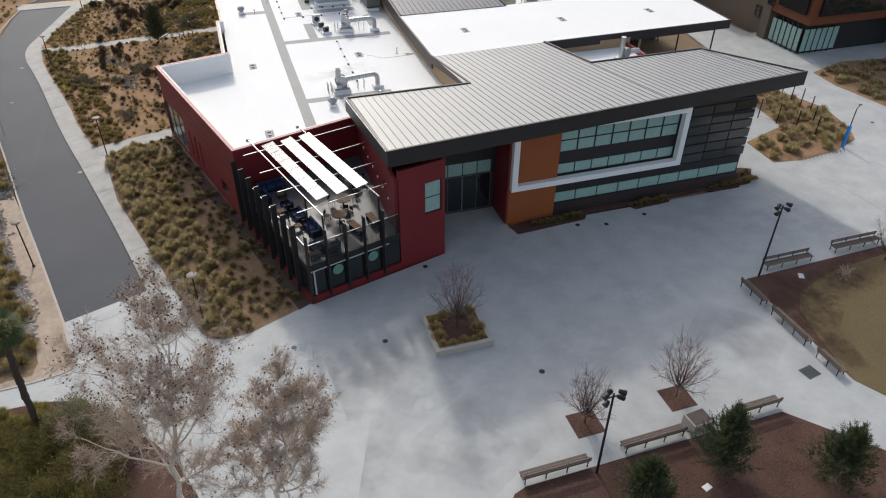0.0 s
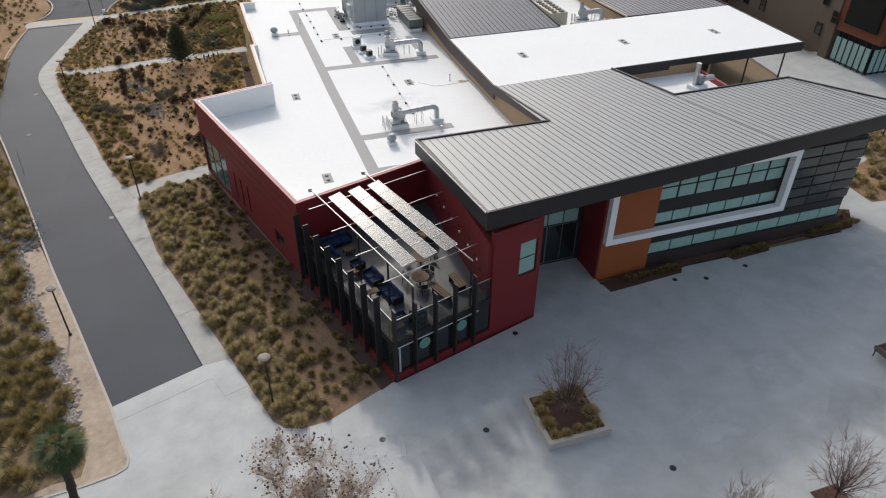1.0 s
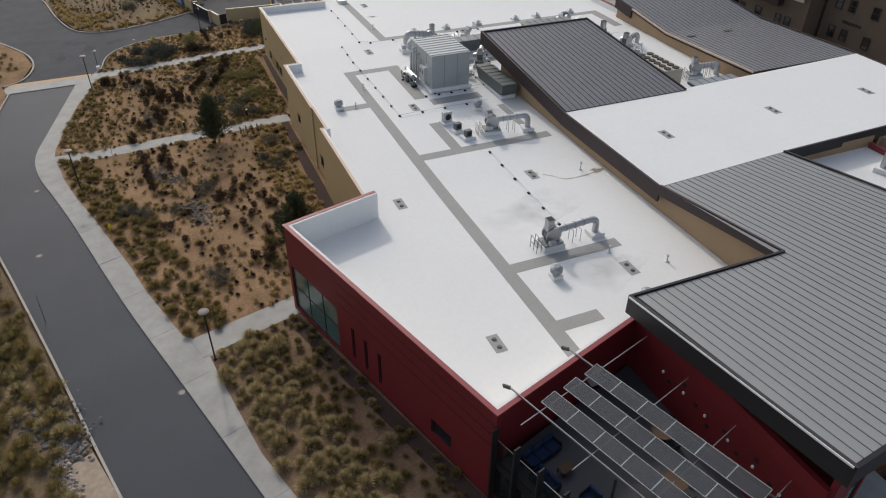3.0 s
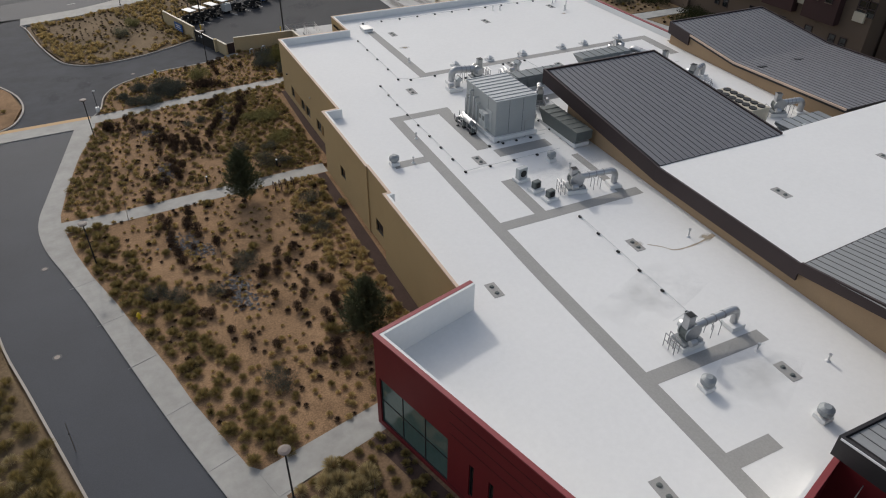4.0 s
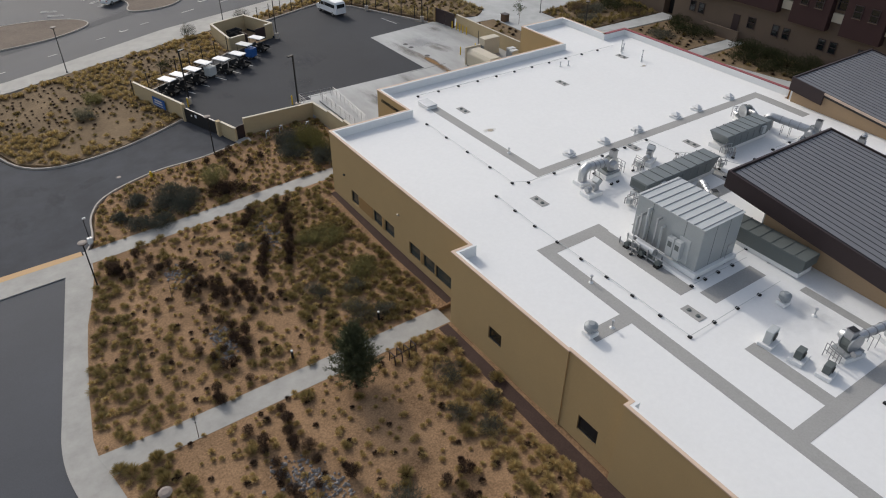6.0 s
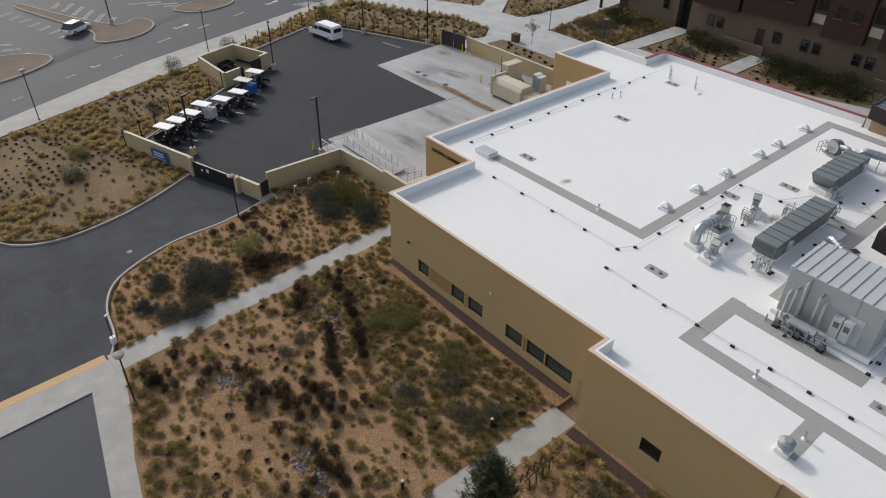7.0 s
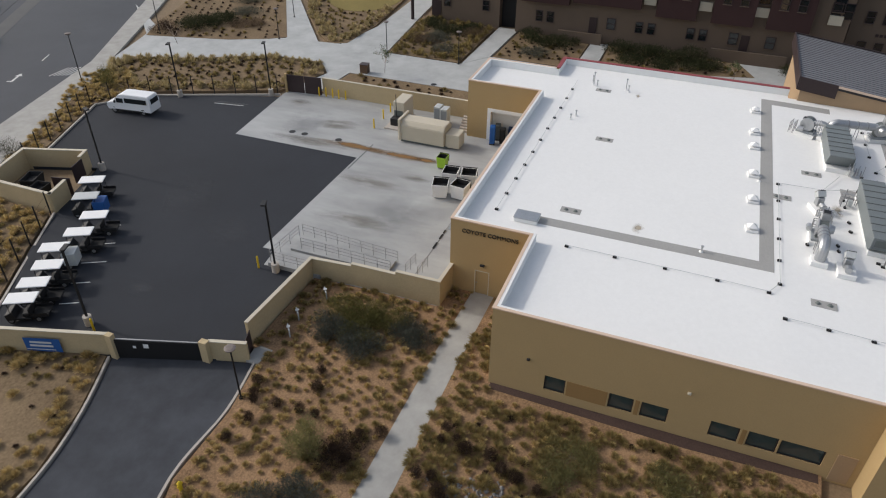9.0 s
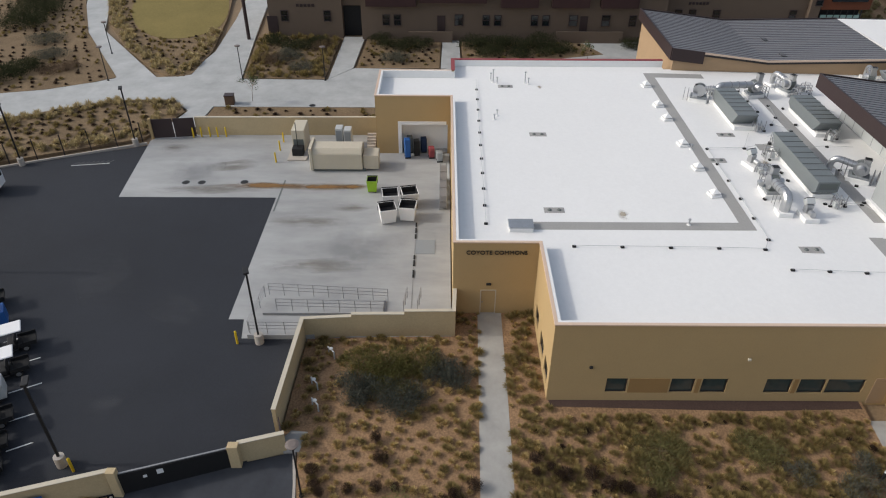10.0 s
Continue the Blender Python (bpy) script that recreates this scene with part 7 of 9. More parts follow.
# front planting kerb bits and dry grasses come later; scooter rack and east beds
sheet("planting_bed", [(20.4, 44.2), (20.6, 43.0), (27.0, 43.4), (27.6, 44.2), (31.5, 44.3), (32.0, 43.5), (35.5, 43.7), (36.2, 44.6), (40.0, 44.8), (40.6, 44.1), (44.6, 44.3), (46.5, 46.6), (43.6, 48), (43.2, 45.2), (24.7, 45.1)], 0.012, "brown_mulch", 0.3, "narrow brown planting strip against the hall", "planting bed")
sheet("planting_bed", [(49.6, 51.4), (49.4, 47.0), (52.6, 46.6), (57.0, 47.1), (60.9, 48.6), (62.4, 51.0), (63.6, 56.0), (61.2, 63.4), (57.0, 63.0), (55.6, 53.5)], 0.02, "gravel", 0.3, "planting bed with golden grass mounds", "planting bed")
sheet("planting_bed", [(70.0, 65.0), (69.6, 61.0), (70.6, 53.8), (79, 50), (110, 50), (110, 66), (82.5, 66.2), (76.2, 67)], 0.02, "gravel", 0.3, "planting bed with golden grass mounds", "planting bed")
post = thing("call_post", "bright blue emergency call post with a curved lamp arm", "call post", (58.3, 47.6, gz(50)), 0)
part("column", bbox(0, 0, 0, 0.28, 0.28, 2.4, bevel=0.03), mat("call_blue", (0.02, 0.22, 0.62), 0.5), post)
part("mast", cyl((0, 0, 2.4), (0, 0, 4.2), 0.05), "black", post)
bm = bmesh.new()
rod(bm, (0, 0, 4.2), (0.5, 0.2, 4.5), 0.04, n=8)
part("arm", bm, "black", post)
part("lamp", bbox(0.55, 0.22, 4.42, 0.3, 0.15, 0.1, bevel=0.02), "black", post)
fence = picket_fence([(62.0, 61.0), (60.6, 55.0), (57.5, 50.6), (54.6, 56.0)], "dark low post fence among the grasses")
rack = thing("bike_rack", "rusty looped bicycle rack at the edge of the bed", "bike rack", (54.6, 46.6, gz(50)), 3)
for k in range(12):
    bm = bmesh.new()
    rod(bm, (-2.8 + k * 0.5, 0, 0), (-2.55 + k * 0.5, 0, 0.45), 0.025, n=5)
    rod(bm, (-2.55 + k * 0.5, 0, 0.45), (-2.3 + k * 0.5, 0, 0), 0.025, n=5)
    part("hoop", bm, "wood", rack)
# seat-shaped sculpture frame by the path and path bollards
ob = thing("bike_rack", "dark steel bicycle rack beside the footpath", "bike rack", (-4.6, 102.1, gz(-4)), 5)
for k in range(4):
    bm = bmesh.new()
    for s in (-0.35, 0.35):
        rod(bm, (-0.9 + k * 0.6, s, 0), (-0.9 + k * 0.6, s * 0.8, 0.85), 0.045, n=6)
    rod(bm, (-0.9 + k * 0.6, -0.28, 0.85), (-0.9 + k * 0.6, 0.28, 0.85), 0.045, n=6)
    part("hoop", bm, "brown_fascia", ob)
part("rail", cyl((-1.0, 0, 0.5), (1.0, 0, 0.5), 0.035, n=6), "brown_fascia", ob)
for x, y in ((-10.9, 106.5), (-4.1, 106.3)):
    ob = thing("path_bollard", "short dark path light bollard", "bollard", (x, y, gz(x)), 0, "path bollards")
    part("post", cyl((0, 0, 0), (0, 0, 0.85), 0.09), "black", ob)
    part("lens", cyl((0, 0, 0.85), (0, 0, 0.95), 0.09), "unit_light", ob)
for x, y, h in ((-19.8, 112.0, 2.4), (-15.8, 118.2, 1.8), (-18.5, 104.0, 2.2), (-10.0, 60.2, 2.2), (-12.2, 93.0, 2.2), (-9.0, 66.9, 2.0), (-24.0, 78.5, 2.4), (-21.5, 55, 2.2)):
    ob = thing("tree_stake", "thin bare sapling stake in the bed", "stake", (x, y, gz(x)), 0, "stakes")
    part("stake", cyl((0, 0, -0.1), (0.1, 0.05, h), 0.03, 0.015, n=5), "bark", ob)
    part("tie", cyl((0.05, 0, h * 0.6), (0.05, 0, h * 0.6 + 0.05), 0.05, n=6), "rubber", ob)
# backflow pipes by the yard wall
for x, y in ((0.9, 138.6), (2.6, 138.9), (5.4, 138.2)):
    ob = thing("backflow_valve", "pale looped irrigation valve by the wall", "valve", (x, y, gz(x)), 40, "irrigation valves")
    bm = bmesh.new()
    for s in (-0.35, 0.35):
        rod(bm, (s, 0, 0), (s, 0, 0.6), 0.05, n=8)
    rod(bm, (-0.35, 0, 0.6), (0.35, 0, 0.6), 0.05, n=8)
    part("pipe", bm, "unit_light", ob)
    part("wheel", cyl((0, 0, 0.66), (0, 0, 0.7), 0.14, n=10), "unit_light", ob)
for x, y in ((-11.8, 137.9), (-19.1, 89.2)):
    hyd = thing("fire_hydrant", "yellow fire hydrant at the bed's edge", "hydrant", (x, y, gz(x)), 0, "hydrants")
    part("barrel", cyl((0, 0, 0), (0, 0, 0.6), 0.12), "yellow", hyd)
    part("bonnet", cyl((0, 0, 0.6), (0, 0, 0.75), 0.14, 0.05), "yellow", hyd)
    part("outlet", cyl((-0.2, 0, 0.45), (0.2, 0, 0.45), 0.06), "yellow", hyd)
ob = thing("flag_marker", "small post with a camera head at the junction", "post", (-19.3, 130.0, gz(-19)), 10)
part("pole", cyl((0, 0, 0), (0, 0, 2.6), 0.035), "black", ob)
part("head", bbox(0.1, 0, 2.5, 0.3, 0.15, 0.15, bevel=0.03), "white", ob)
part("box", bbox(0, 0, 0, 0.4, 0.35, 0.6, bevel=0.03), "white", ob)

# ---- far grounds ----
sheet("pavement", [(60, 203), (49, 191.5), (47.5, 191.0), (38.5, 188.5), (33, 188), (40.2, 184.5), (47.6, 161.8), (45.2, 159.9), (39.3, 161.4), (39.3, 158), (46.4, 157.4), (46.4, 137.6), (46.0, 120), (46, 106.9), (64, 106), (66.5, 111), (69.5, 113.5), (58.6, 131), (58.9, 142.5), (54.8, 145.4), (55, 156.2), (72.6, 158.2), (90, 160), (100, 165), (80, 163), (65, 162.2), (55.8, 163.6), (55.4, 167), (62, 172), (74, 181), (92, 187), (92, 191), (72, 184), (55, 172), (52, 178), (50.5, 190)], 0.0, "concrete", 0.4, "pale concrete walks between dry planting beds", "walk")
sheet("pavement", [(46.4, 120), (46.4, 106.9), (60, 106.9), (66, 100), (60, 60), (100, 60), (100, 77), (72, 80), (69, 113)], -0.006, "concrete", 0.4, "pale concrete walk behind the hall", "walk")
sheet("pavement", [(58.8, 131.2), (70, 131.0), (70, 128.6), (59.5, 128.6)], 0.02, "concrete", 0.4, "narrow concrete path to a door", "footpath")
sheet("pavement", [(55.0, 145.3), (58.8, 142.6), (71.5, 142.2), (71.5, 145.2)], 0.02, "concrete", 0.4, "narrow concrete path to a passage", "footpath")
FAR_BEDS = {
    "n1": [(48.3, 191.0), (49.4, 186.2), (51.2, 179.0), (53.7, 174.0), (55.3, 172.0), (73.0, 183.0), (92, 191.5), (100, 208), (75.0, 199.4), (54.1, 193.6)],
    "n2": [(92, 187.6), (78.8, 182.4), (65.8, 174.6), (58.2, 168.4), (56.0, 165.8), (55.6, 164.4), (56.4, 162.9), (65, 162.6), (80, 164.4), (100, 168), (110, 190)],
    "n3": [(31.6, 177.0), (38.0, 162.4), (44.8, 160.2), (48.3, 162.4), (48.1, 169.6), (43.4, 178.4), (40.6, 186.6), (38.2, 187.8), (34.5, 186)],
    "n4": [(39.4, 157.6), (46.2, 157.2), (46.2, 138.0), (42.0, 138.0), (39.4, 138.0)],
    "n5": [(55.2, 156.0), (55.0, 145.8), (71.0, 145.6), (72.4, 157.8)],
    "n6": [(58.9, 142.2), (58.9, 131.4), (69.8, 131.2), (70.8, 141.8)],
    "n7": [(60.0, 128.2), (69.4, 128.4), (69.0, 111), (64.5, 109.0), (62.0, 118)],
}
for k, pts in FAR_BEDS.items():
    sheet("planting_bed", pts, 0.03, "gravel_hill", 0.3, "dry planting bed beyond the service yard", "planting bed")
OVAL = round_off([(69.5, 171), (71.5, 165.5), (79, 163.9), (97, 168.5), (99, 182), (88, 182.5), (75, 177)], 2)
sheet("lawn", OVAL, 0.06, "lawn_far", 0.2, "oval of dry yellow-green grass", "lawn")
ob = thing("notice_box", "rust-brown box cabinet beside the walk", "cabinet", (47.2, 155.6, gz(40)), 4)
part("case", bbox(0, 0, 0, 0.9, 1.0, 1.1, bevel=0.03), "wood", ob)
part("lid", bbox(0, 0, 1.1, 1.0, 1.1, 0.05), "brown_fascia", ob)


# ---- residence and corner hall behind ----
def facade_windows(parent, x, ys, z, w=0.95, h=1.45, pane="dark_glass"):
    for y in ys:
        win = new("window")
        win.parent = parent
        win.matrix_world = pose(x, y, z, 0, 0, -90)
        bm = bmesh.new()
        for s in (-w / 2, w / 2):
            box(bm, s, -0.03, -0.05, 0.09, 0.1, h + 0.1)
        for zz in (-0.05, h / 2 - 0.03, h - 0.04):
            box(bm, 0, -0.03, zz, w - 0.09, 0.1, 0.09)
        part("frame", bm, "brown_fascia", win)
        part("pane", bbox(0, -0.01, 0.04, w - 0.09, 0.03, h - 0.1), pane, win)
        part("sill", bbox(0, -0.06, -0.12, w + 0.15, 0.14, 0.07), "res_tan", win)


res = thing("residence_hall", "long tan and dark brown student residence block", "building")
part("wall", bbox(77.0, 121.0, 0.0, 13.0, 43.0, 13.0), "res_tan", res, "tan stucco storeys")
part("wall", bbox(78.5, 150.6, 0.0, 13.5, 10.5, 13.0), "res_tan", res, "tan stucco corner block")
part("wall", bbox(78.5, 144.0, 4.6, 12.0, 2.8, 8.4), "res_tan", res, "storeys over the passage")
# the passage is filled with a black block in place of its shade
part("passage", bbox(78.9, 144.0, 0.0, 11.5, 2.75, 4.58), "black", res, "black block for the shade in the open passage")
part("roof", bbox(78.0, 127.5, 13.0, 16.5, 57.0, 0.4), "dark_metal", res)
# projecting dark upper bays
for y0, y1, z0 in ((141.7, 134.7, 5.3), (134.2, 124.9, 5.8), (122.9, 117.7, 5.2), (115.8, 110.6, 5.2), (109.0, 103.8, 5.2)):
    part("bay", bbox(69.95, (y0 + y1) / 2, z0, 1.1, y0 - y1, 12.6 - z0), "res_brown", res, "dark brown upper bay")
    for y in (y0 - (y0 - y1) * 0.3, y0 - (y0 - y1) * 0.7):
        facade_windows(res, 69.38, [y], z0 + 2.6, 1.0, 1.5)
for y in (123.9, 116.75, 109.8, 101.2):
    part("balcony_front", bbox(70.3, y, 6.4, 0.3, 1.6, 1.15), "beige", res, "pale balcony front")
    facade_windows(res, 70.46, [y], 8.0, 1.3, 1.9)
facade_windows(res, 70.48, (139.0, 137.4, 124.85, 123.2, 118.0, 116.4, 104.1, 102.4), 2.45)
facade_windows(res, 70.48, (128.7, 112.5, 107.9), 2.45, 1.15, 1.5)
facade_windows(res, 70.48, (101.4, 100.0), 7.2, 1.1, 1.9)
part("entry_wall", bbox(69.3, 132.7, 0.3, 0.3, 6.2, 1.6), "res_tan", res, "low stone terrace wall")
part("entry_wall", bbox(69.3, 110.2, 0.3, 0.3, 9.4, 1.7), "res_tan", res, "low stone terrace wall")
part("door", bbox(70.46, 111.0, 1.5, 0.08, 1.1, 2.3), "brown_fascia", res)
part("door", bbox(70.46, 131.2, 0.4, 0.08, 1.1, 3.4), "brown_fascia", res)
facade_windows(res, 71.72, (153.6, 147.5), 2.6)
part("door", bbox(71.7, 155.4, 0.4, 0.08, 1.5, 2.9), "brown_fascia", res)
part("column", cyl((70.3, 158.8, 0.2), (70.3, 158.8, 9.0), 0.25), "brown_fascia", res)
for k in range(5):
    part("sign_letter", bbox(71.7, 151.6 - k * 0.55, 4.6, 0.05, 0.4, 0.4), "brown_fascia", res)
wing = thing("residence_wing", "tan and brown residence wing behind the hall", "building")
part("wall", bbox(84.0, 88.0, 0.0, 22.0, 22.0, 12.0), "res_tan", wing)
part("wall", bbox(95.0, 103.0, 0.0, 14.0, 8.0, 12.0), "res_brown", wing)
part("roof", bbox(84.0, 88.0, 12.0, 22.6, 22.6, 0.35), "dark_metal", wing)
facade_windows(wing, 72.95, (97.0, 95.0, 91.5, 80.5), 2.6)
facade_windows(wing, 72.95, (97.0, 95.0, 91.5, 80.5), 6.4)
for k in range(6):
    part("sign_letter", bbox(72.95, 95.6 - k * 0.5, 4.8, 0.05, 0.36, 0.36), "brown_fascia", wing)
corner = thing("corner_hall", "corner hall with rust-orange bands and a glazed ground floor", "building")
part("wall", bbox(80.0, 73.6, 4.4, 15.6, 7.0, 8.0), "orange_dull", corner, "rust-orange upper wall")
part("upper_glass", bbox(78.5, 69.95, 5.6, 10.5, 0.5, 4.6), "dark_glass", corner, "dark upper glazing")
part("upper_glass", bbox(72.05, 73.4, 5.6, 0.5, 5.0, 4.6), "dark_glass", corner, "dark upper glazing")
part("core", bbox(80.2, 74.0, 0.0, 14.4, 5.8, 4.4), "black", corner)
part("wall", bbox(74.6, 77.9, 0.0, 5.0, 1.4, 12.0), "res_tan", corner, "tan end wall")
part("wall", bbox(96.0, 72.0, 0.0, 14.0, 9.0, 12.0), "res_tan", corner, "tan wing wall")
part("wall", bbox(86.6, 71.6, 4.2, 3.2, 4.5, 8.0), "res_brown", corner)
part("roof", bbox(82, 74.5, 12.4, 22, 9.0, 0.3), "dark_metal", corner)
for k in range(6):
    part("window_pane", bbox(72.45, 71.55 + k * 0.95, 0.7, 0.06, 0.85, 2.9), "green_glass", corner, "pale green ground-floor glass")
    part("mullion", bbox(72.4, 71.1 + k * 0.95, 0.4, 0.12, 0.09, 3.9), "dark_metal", corner)
for k in range(6):
    part("window_pane", bbox(73.1 + k * 0.95, 70.95, 0.7, 0.85, 0.06, 2.9), "green_glass", corner, "pale green ground-floor glass")
    part("mullion", bbox(72.6 + k * 0.95, 70.9, 0.4, 0.09, 0.12, 3.9), "dark_metal", corner)
facade_windows(corner, 72.05, (77.6,), 5.0)

# ---- plants ----
rng = np.random.default_rng(7)


def mesh_object(name, verts, faces, material, parent=None):
    me = bpy.data.meshes.new(name)
    me.from_pydata(np.asarray(verts).tolist(), [], np.asarray(faces).tolist())
    me.materials.append(M[material])
    ob = new(name, me)
    if parent is not None:
        ob.parent = parent
    return ob


def inside(pts, x, y):
    hit = False
    n = len(pts)
    for i in range(n):
        (x0, y0), (x1, y1) = pts[i], pts[(i + 1) % n]
        if (y0 > y) != (y1 > y) and x < (x1 - x0) * (y - y0) / (y1 - y0) + x0:
            hit = not hit
    return hit


def edge_distance(pts, x, y):
    best = 1e9
    for (x0, y0), (x1, y1) in zip(pts, pts[1:] + pts[:1]):
        dx, dy = x1 - x0, y1 - y0
        t = max(0, min(1, ((x - x0) * dx + (y - y0) * dy) / (dx * dx + dy * dy + 1e-9)))
        best = min(best, math.hypot(x - x0 - t * dx, y - y0 - t * dy))
    return best


def scatter(pts, spacing, margin=0.3, keep=None, jitter=0.4, turn=0.0, box_lim=None):
    """Loosely gridded spots inside an outline."""
    xs, ys = [p[0] for p in pts], [p[1] for p in pts]
    lim = box_lim or (min(xs), min(ys), max(xs), max(ys))
    c, s = math.cos(radians(turn)), math.sin(radians(turn))
    cx, cy = (lim[0] + lim[2]) / 2, (lim[1] + lim[3]) / 2
    r = math.hypot(lim[2] - lim[0], lim[3] - lim[1]) / 2
    out = []
    n = int(r / spacing) + 1
    for i in range(-n, n + 1):
        for k in range(-n, n + 1):
            u = (i + (k % 2) * 0.5 + rng.uniform(-jitter, jitter)) * spacing
            v = (k + rng.uniform(-jitter, jitter)) * spacing
            x, y = cx + c * u - s * v, cy + s * u + c * v
            if lim[0] <= x <= lim[2] and lim[1] <= y <= lim[3] and inside(pts, x, y):
                e = edge_distance(pts, x, y)
                if e > margin and (keep is None or rng.random() < keep(x, y, e)):
                    out.append((x, y))
    return out


def tufts(name, spots, radius, height, blades, material, label, category="grass", width=0.05, droop=0.55, lift=0.01):
    """Many clumps of arching blades as one object."""
    if not spots:
        return None
    P = np.array(spots)
    n = len(P)
    size = rng.uniform(0.6, 1.25, n)
    z = np.array([gz(x) for x, y in spots]) + lift
    th = rng.uniform(0, 2 * np.pi, (n, blades))
    out = np.sqrt(rng.uniform(0.02, 1, (n, blades)))
    R = radius * size[:, None] * out
    H = height * size[:, None] * (1 - droop * out ** 2) * rng.uniform(0.7, 1.1, (n, blades))
    base = np.stack([P[:, None, 0] + 0.25 * R * np.cos(th), P[:, None, 1] + 0.25 * R * np.sin(th), np.repeat(z[:, None], blades, 1)], -1)
    tip = np.stack([P[:, None, 0] + R * np.cos(th), P[:, None, 1] + R * np.sin(th), z[:, None] + H], -1)
    side = np.stack([-np.sin(th + rng.uniform(-1, 1, th.shape)), np.cos(th), np.zeros_like(th)], -1) * width * size[:, None, None]
    mid = base * 0.45 + tip * 0.55 + np.array([0, 0, 1]) * (0.12 * height * size)[:, None, None]
    V = np.stack([base, mid - side, mid + side, tip], 2).reshape(-1, 3)
    i = np.arange(n * blades) * 4
    F_ = np.stack([np.stack([i, i + 2, i + 1], 1), np.stack([i + 1, i + 2, i + 3], 1)], 1).reshape(-1, 3)
    ob = mesh_object(name, V, F_, material)
    return tagged(ob, label, category, "", "stuff")


def tubes(segs, sides=4):
    """Tapered limbs from (p, q, r0, r1)."""
    P = np.array([s[0] for s in segs], float)
    Q = np.array([s[1] for s in segs], float)
    r0 = np.array([s[2] for s in segs])
    r1 = np.array([s[3] for s in segs])
    d = Q - P
    d /= np.linalg.norm(d, axis=1)[:, None] + 1e-9
    ref = np.where(np.abs(d[:, 2:3]) > 0.9, np.array([[1.0, 0, 0]]), np.array([[0, 0, 1.0]]))
    u = np.cross(d, ref)
    u /= np.linalg.norm(u, axis=1)[:, None]
    v = np.cross(d, u)
    a = np.arange(sides) * 2 * np.pi / sides
    ring = u[:, None, :] * np.cos(a)[None, :, None] + v[:, None, :] * np.sin(a)[None, :, None]
    V = np.concatenate([P[:, None] + ring * r0[:, None, None], Q[:, None] + ring * r1[:, None, None]], 1).reshape(-1, 3)
    F_ = []
    base = np.arange(len(segs)) * 2 * sides
    for k in range(sides):
        F_.append(np.stack([base + k, base + (k + 1) % sides, base + sides + (k + 1) % sides, base + sides + k], 1))
    return V, np.concatenate(F_)


def grow(p, d, length, radius, level, segs, tips, spread=0.55, kids=3, lift=0.15, shrink=0.68):
    """Branches that split and thin out."""
    q = np.array(p)
    n = 3
    for i in range(n):
        d = d + rng.normal(scale=0.12, size=3) + np.array([0, 0, lift * 0.3])
        d /= np.linalg.norm(d)
        e = q + d * length / n
        segs.append((q, e, radius * (1 - 0.25 * i / n), radius * (1 - 0.25 * (i + 1) / n)))
        q = e
        if level > 0 and i > 0:
            for _ in range(rng.integers(1, kids)):
                nd = d + rng.normal(scale=spread, size=3)
                nd[2] += lift
                nd /= np.linalg.norm(nd)
                grow(q, nd, length * shrink * rng.uniform(0.7, 1.1), radius * 0.55, level - 1, segs, tips, spread, kids, lift, shrink)
    tips.append(q)


def bare_tree(x, y, height, levels, label, trunk=0.14, bark="bark_pale", leaves=0, leaf="dry_leaf", spread=0.55, stems=1, z=None, clear=0.3, kids=3):
    ob = thing("bare_tree", label, "tree", (x, y, gz(x) if z is None else z), 0, "bare trees")
    segs, tips = [], []
    for s in range(stems):
        d = np.array([rng.normal(scale=0.1 + 0.2 * (stems > 1)), rng.normal(scale=0.1 + 0.2 * (stems > 1)), 1.0])
        d /= np.linalg.norm(d)
        base = np.array([0.0, 0.0, -0.1])
        top = base + d * height * clear
        segs.append((base, top, trunk, trunk * 0.8))
        for k in range(4):
            nd = d + rng.normal(scale=spread, size=3)
            nd[2] = abs(nd[2]) + 0.25
            nd /= np.linalg.norm(nd)
            grow(top, nd, height * 0.34 * rng.uniform(0.8, 1.15), trunk * 0.6, levels, segs, tips, spread, kids)
    thick = [s for s in segs if s[2] > 0.022]
    thin = [(p, q, max(a, 0.008), max(b, 0.006)) for p, q, a, b in segs if a <= 0.022]
    tagged(mesh_object("trunk", *tubes(thick, 6), bark, ob), "pale mottled trunk and limbs")
    if thin:
        tagged(mesh_object("crown", *tubes(thin, 3), "twig", ob), "fine bare twigs")
    if leaves:
        T_ = np.array(tips)
        pick = T_[rng.integers(0, len(T_), leaves)] + rng.normal(scale=0.12, size=(leaves, 3))
        a, b = rng.normal(size=(leaves, 3)), rng.normal(size=(leaves, 3))
        a /= np.linalg.norm(a, axis=1)[:, None]
        b /= np.linalg.norm(b, axis=1)[:, None]
        s = rng.uniform(0.05, 0.11, leaves)[:, None]
        V = np.stack([pick - a * s, pick + b * s, pick + a * s], 1).reshape(-1, 3)
        tagged(mesh_object("leaves", V, np.arange(len(V)).reshape(-1, 3), leaf, ob), "last dry brown leaves")
    return ob


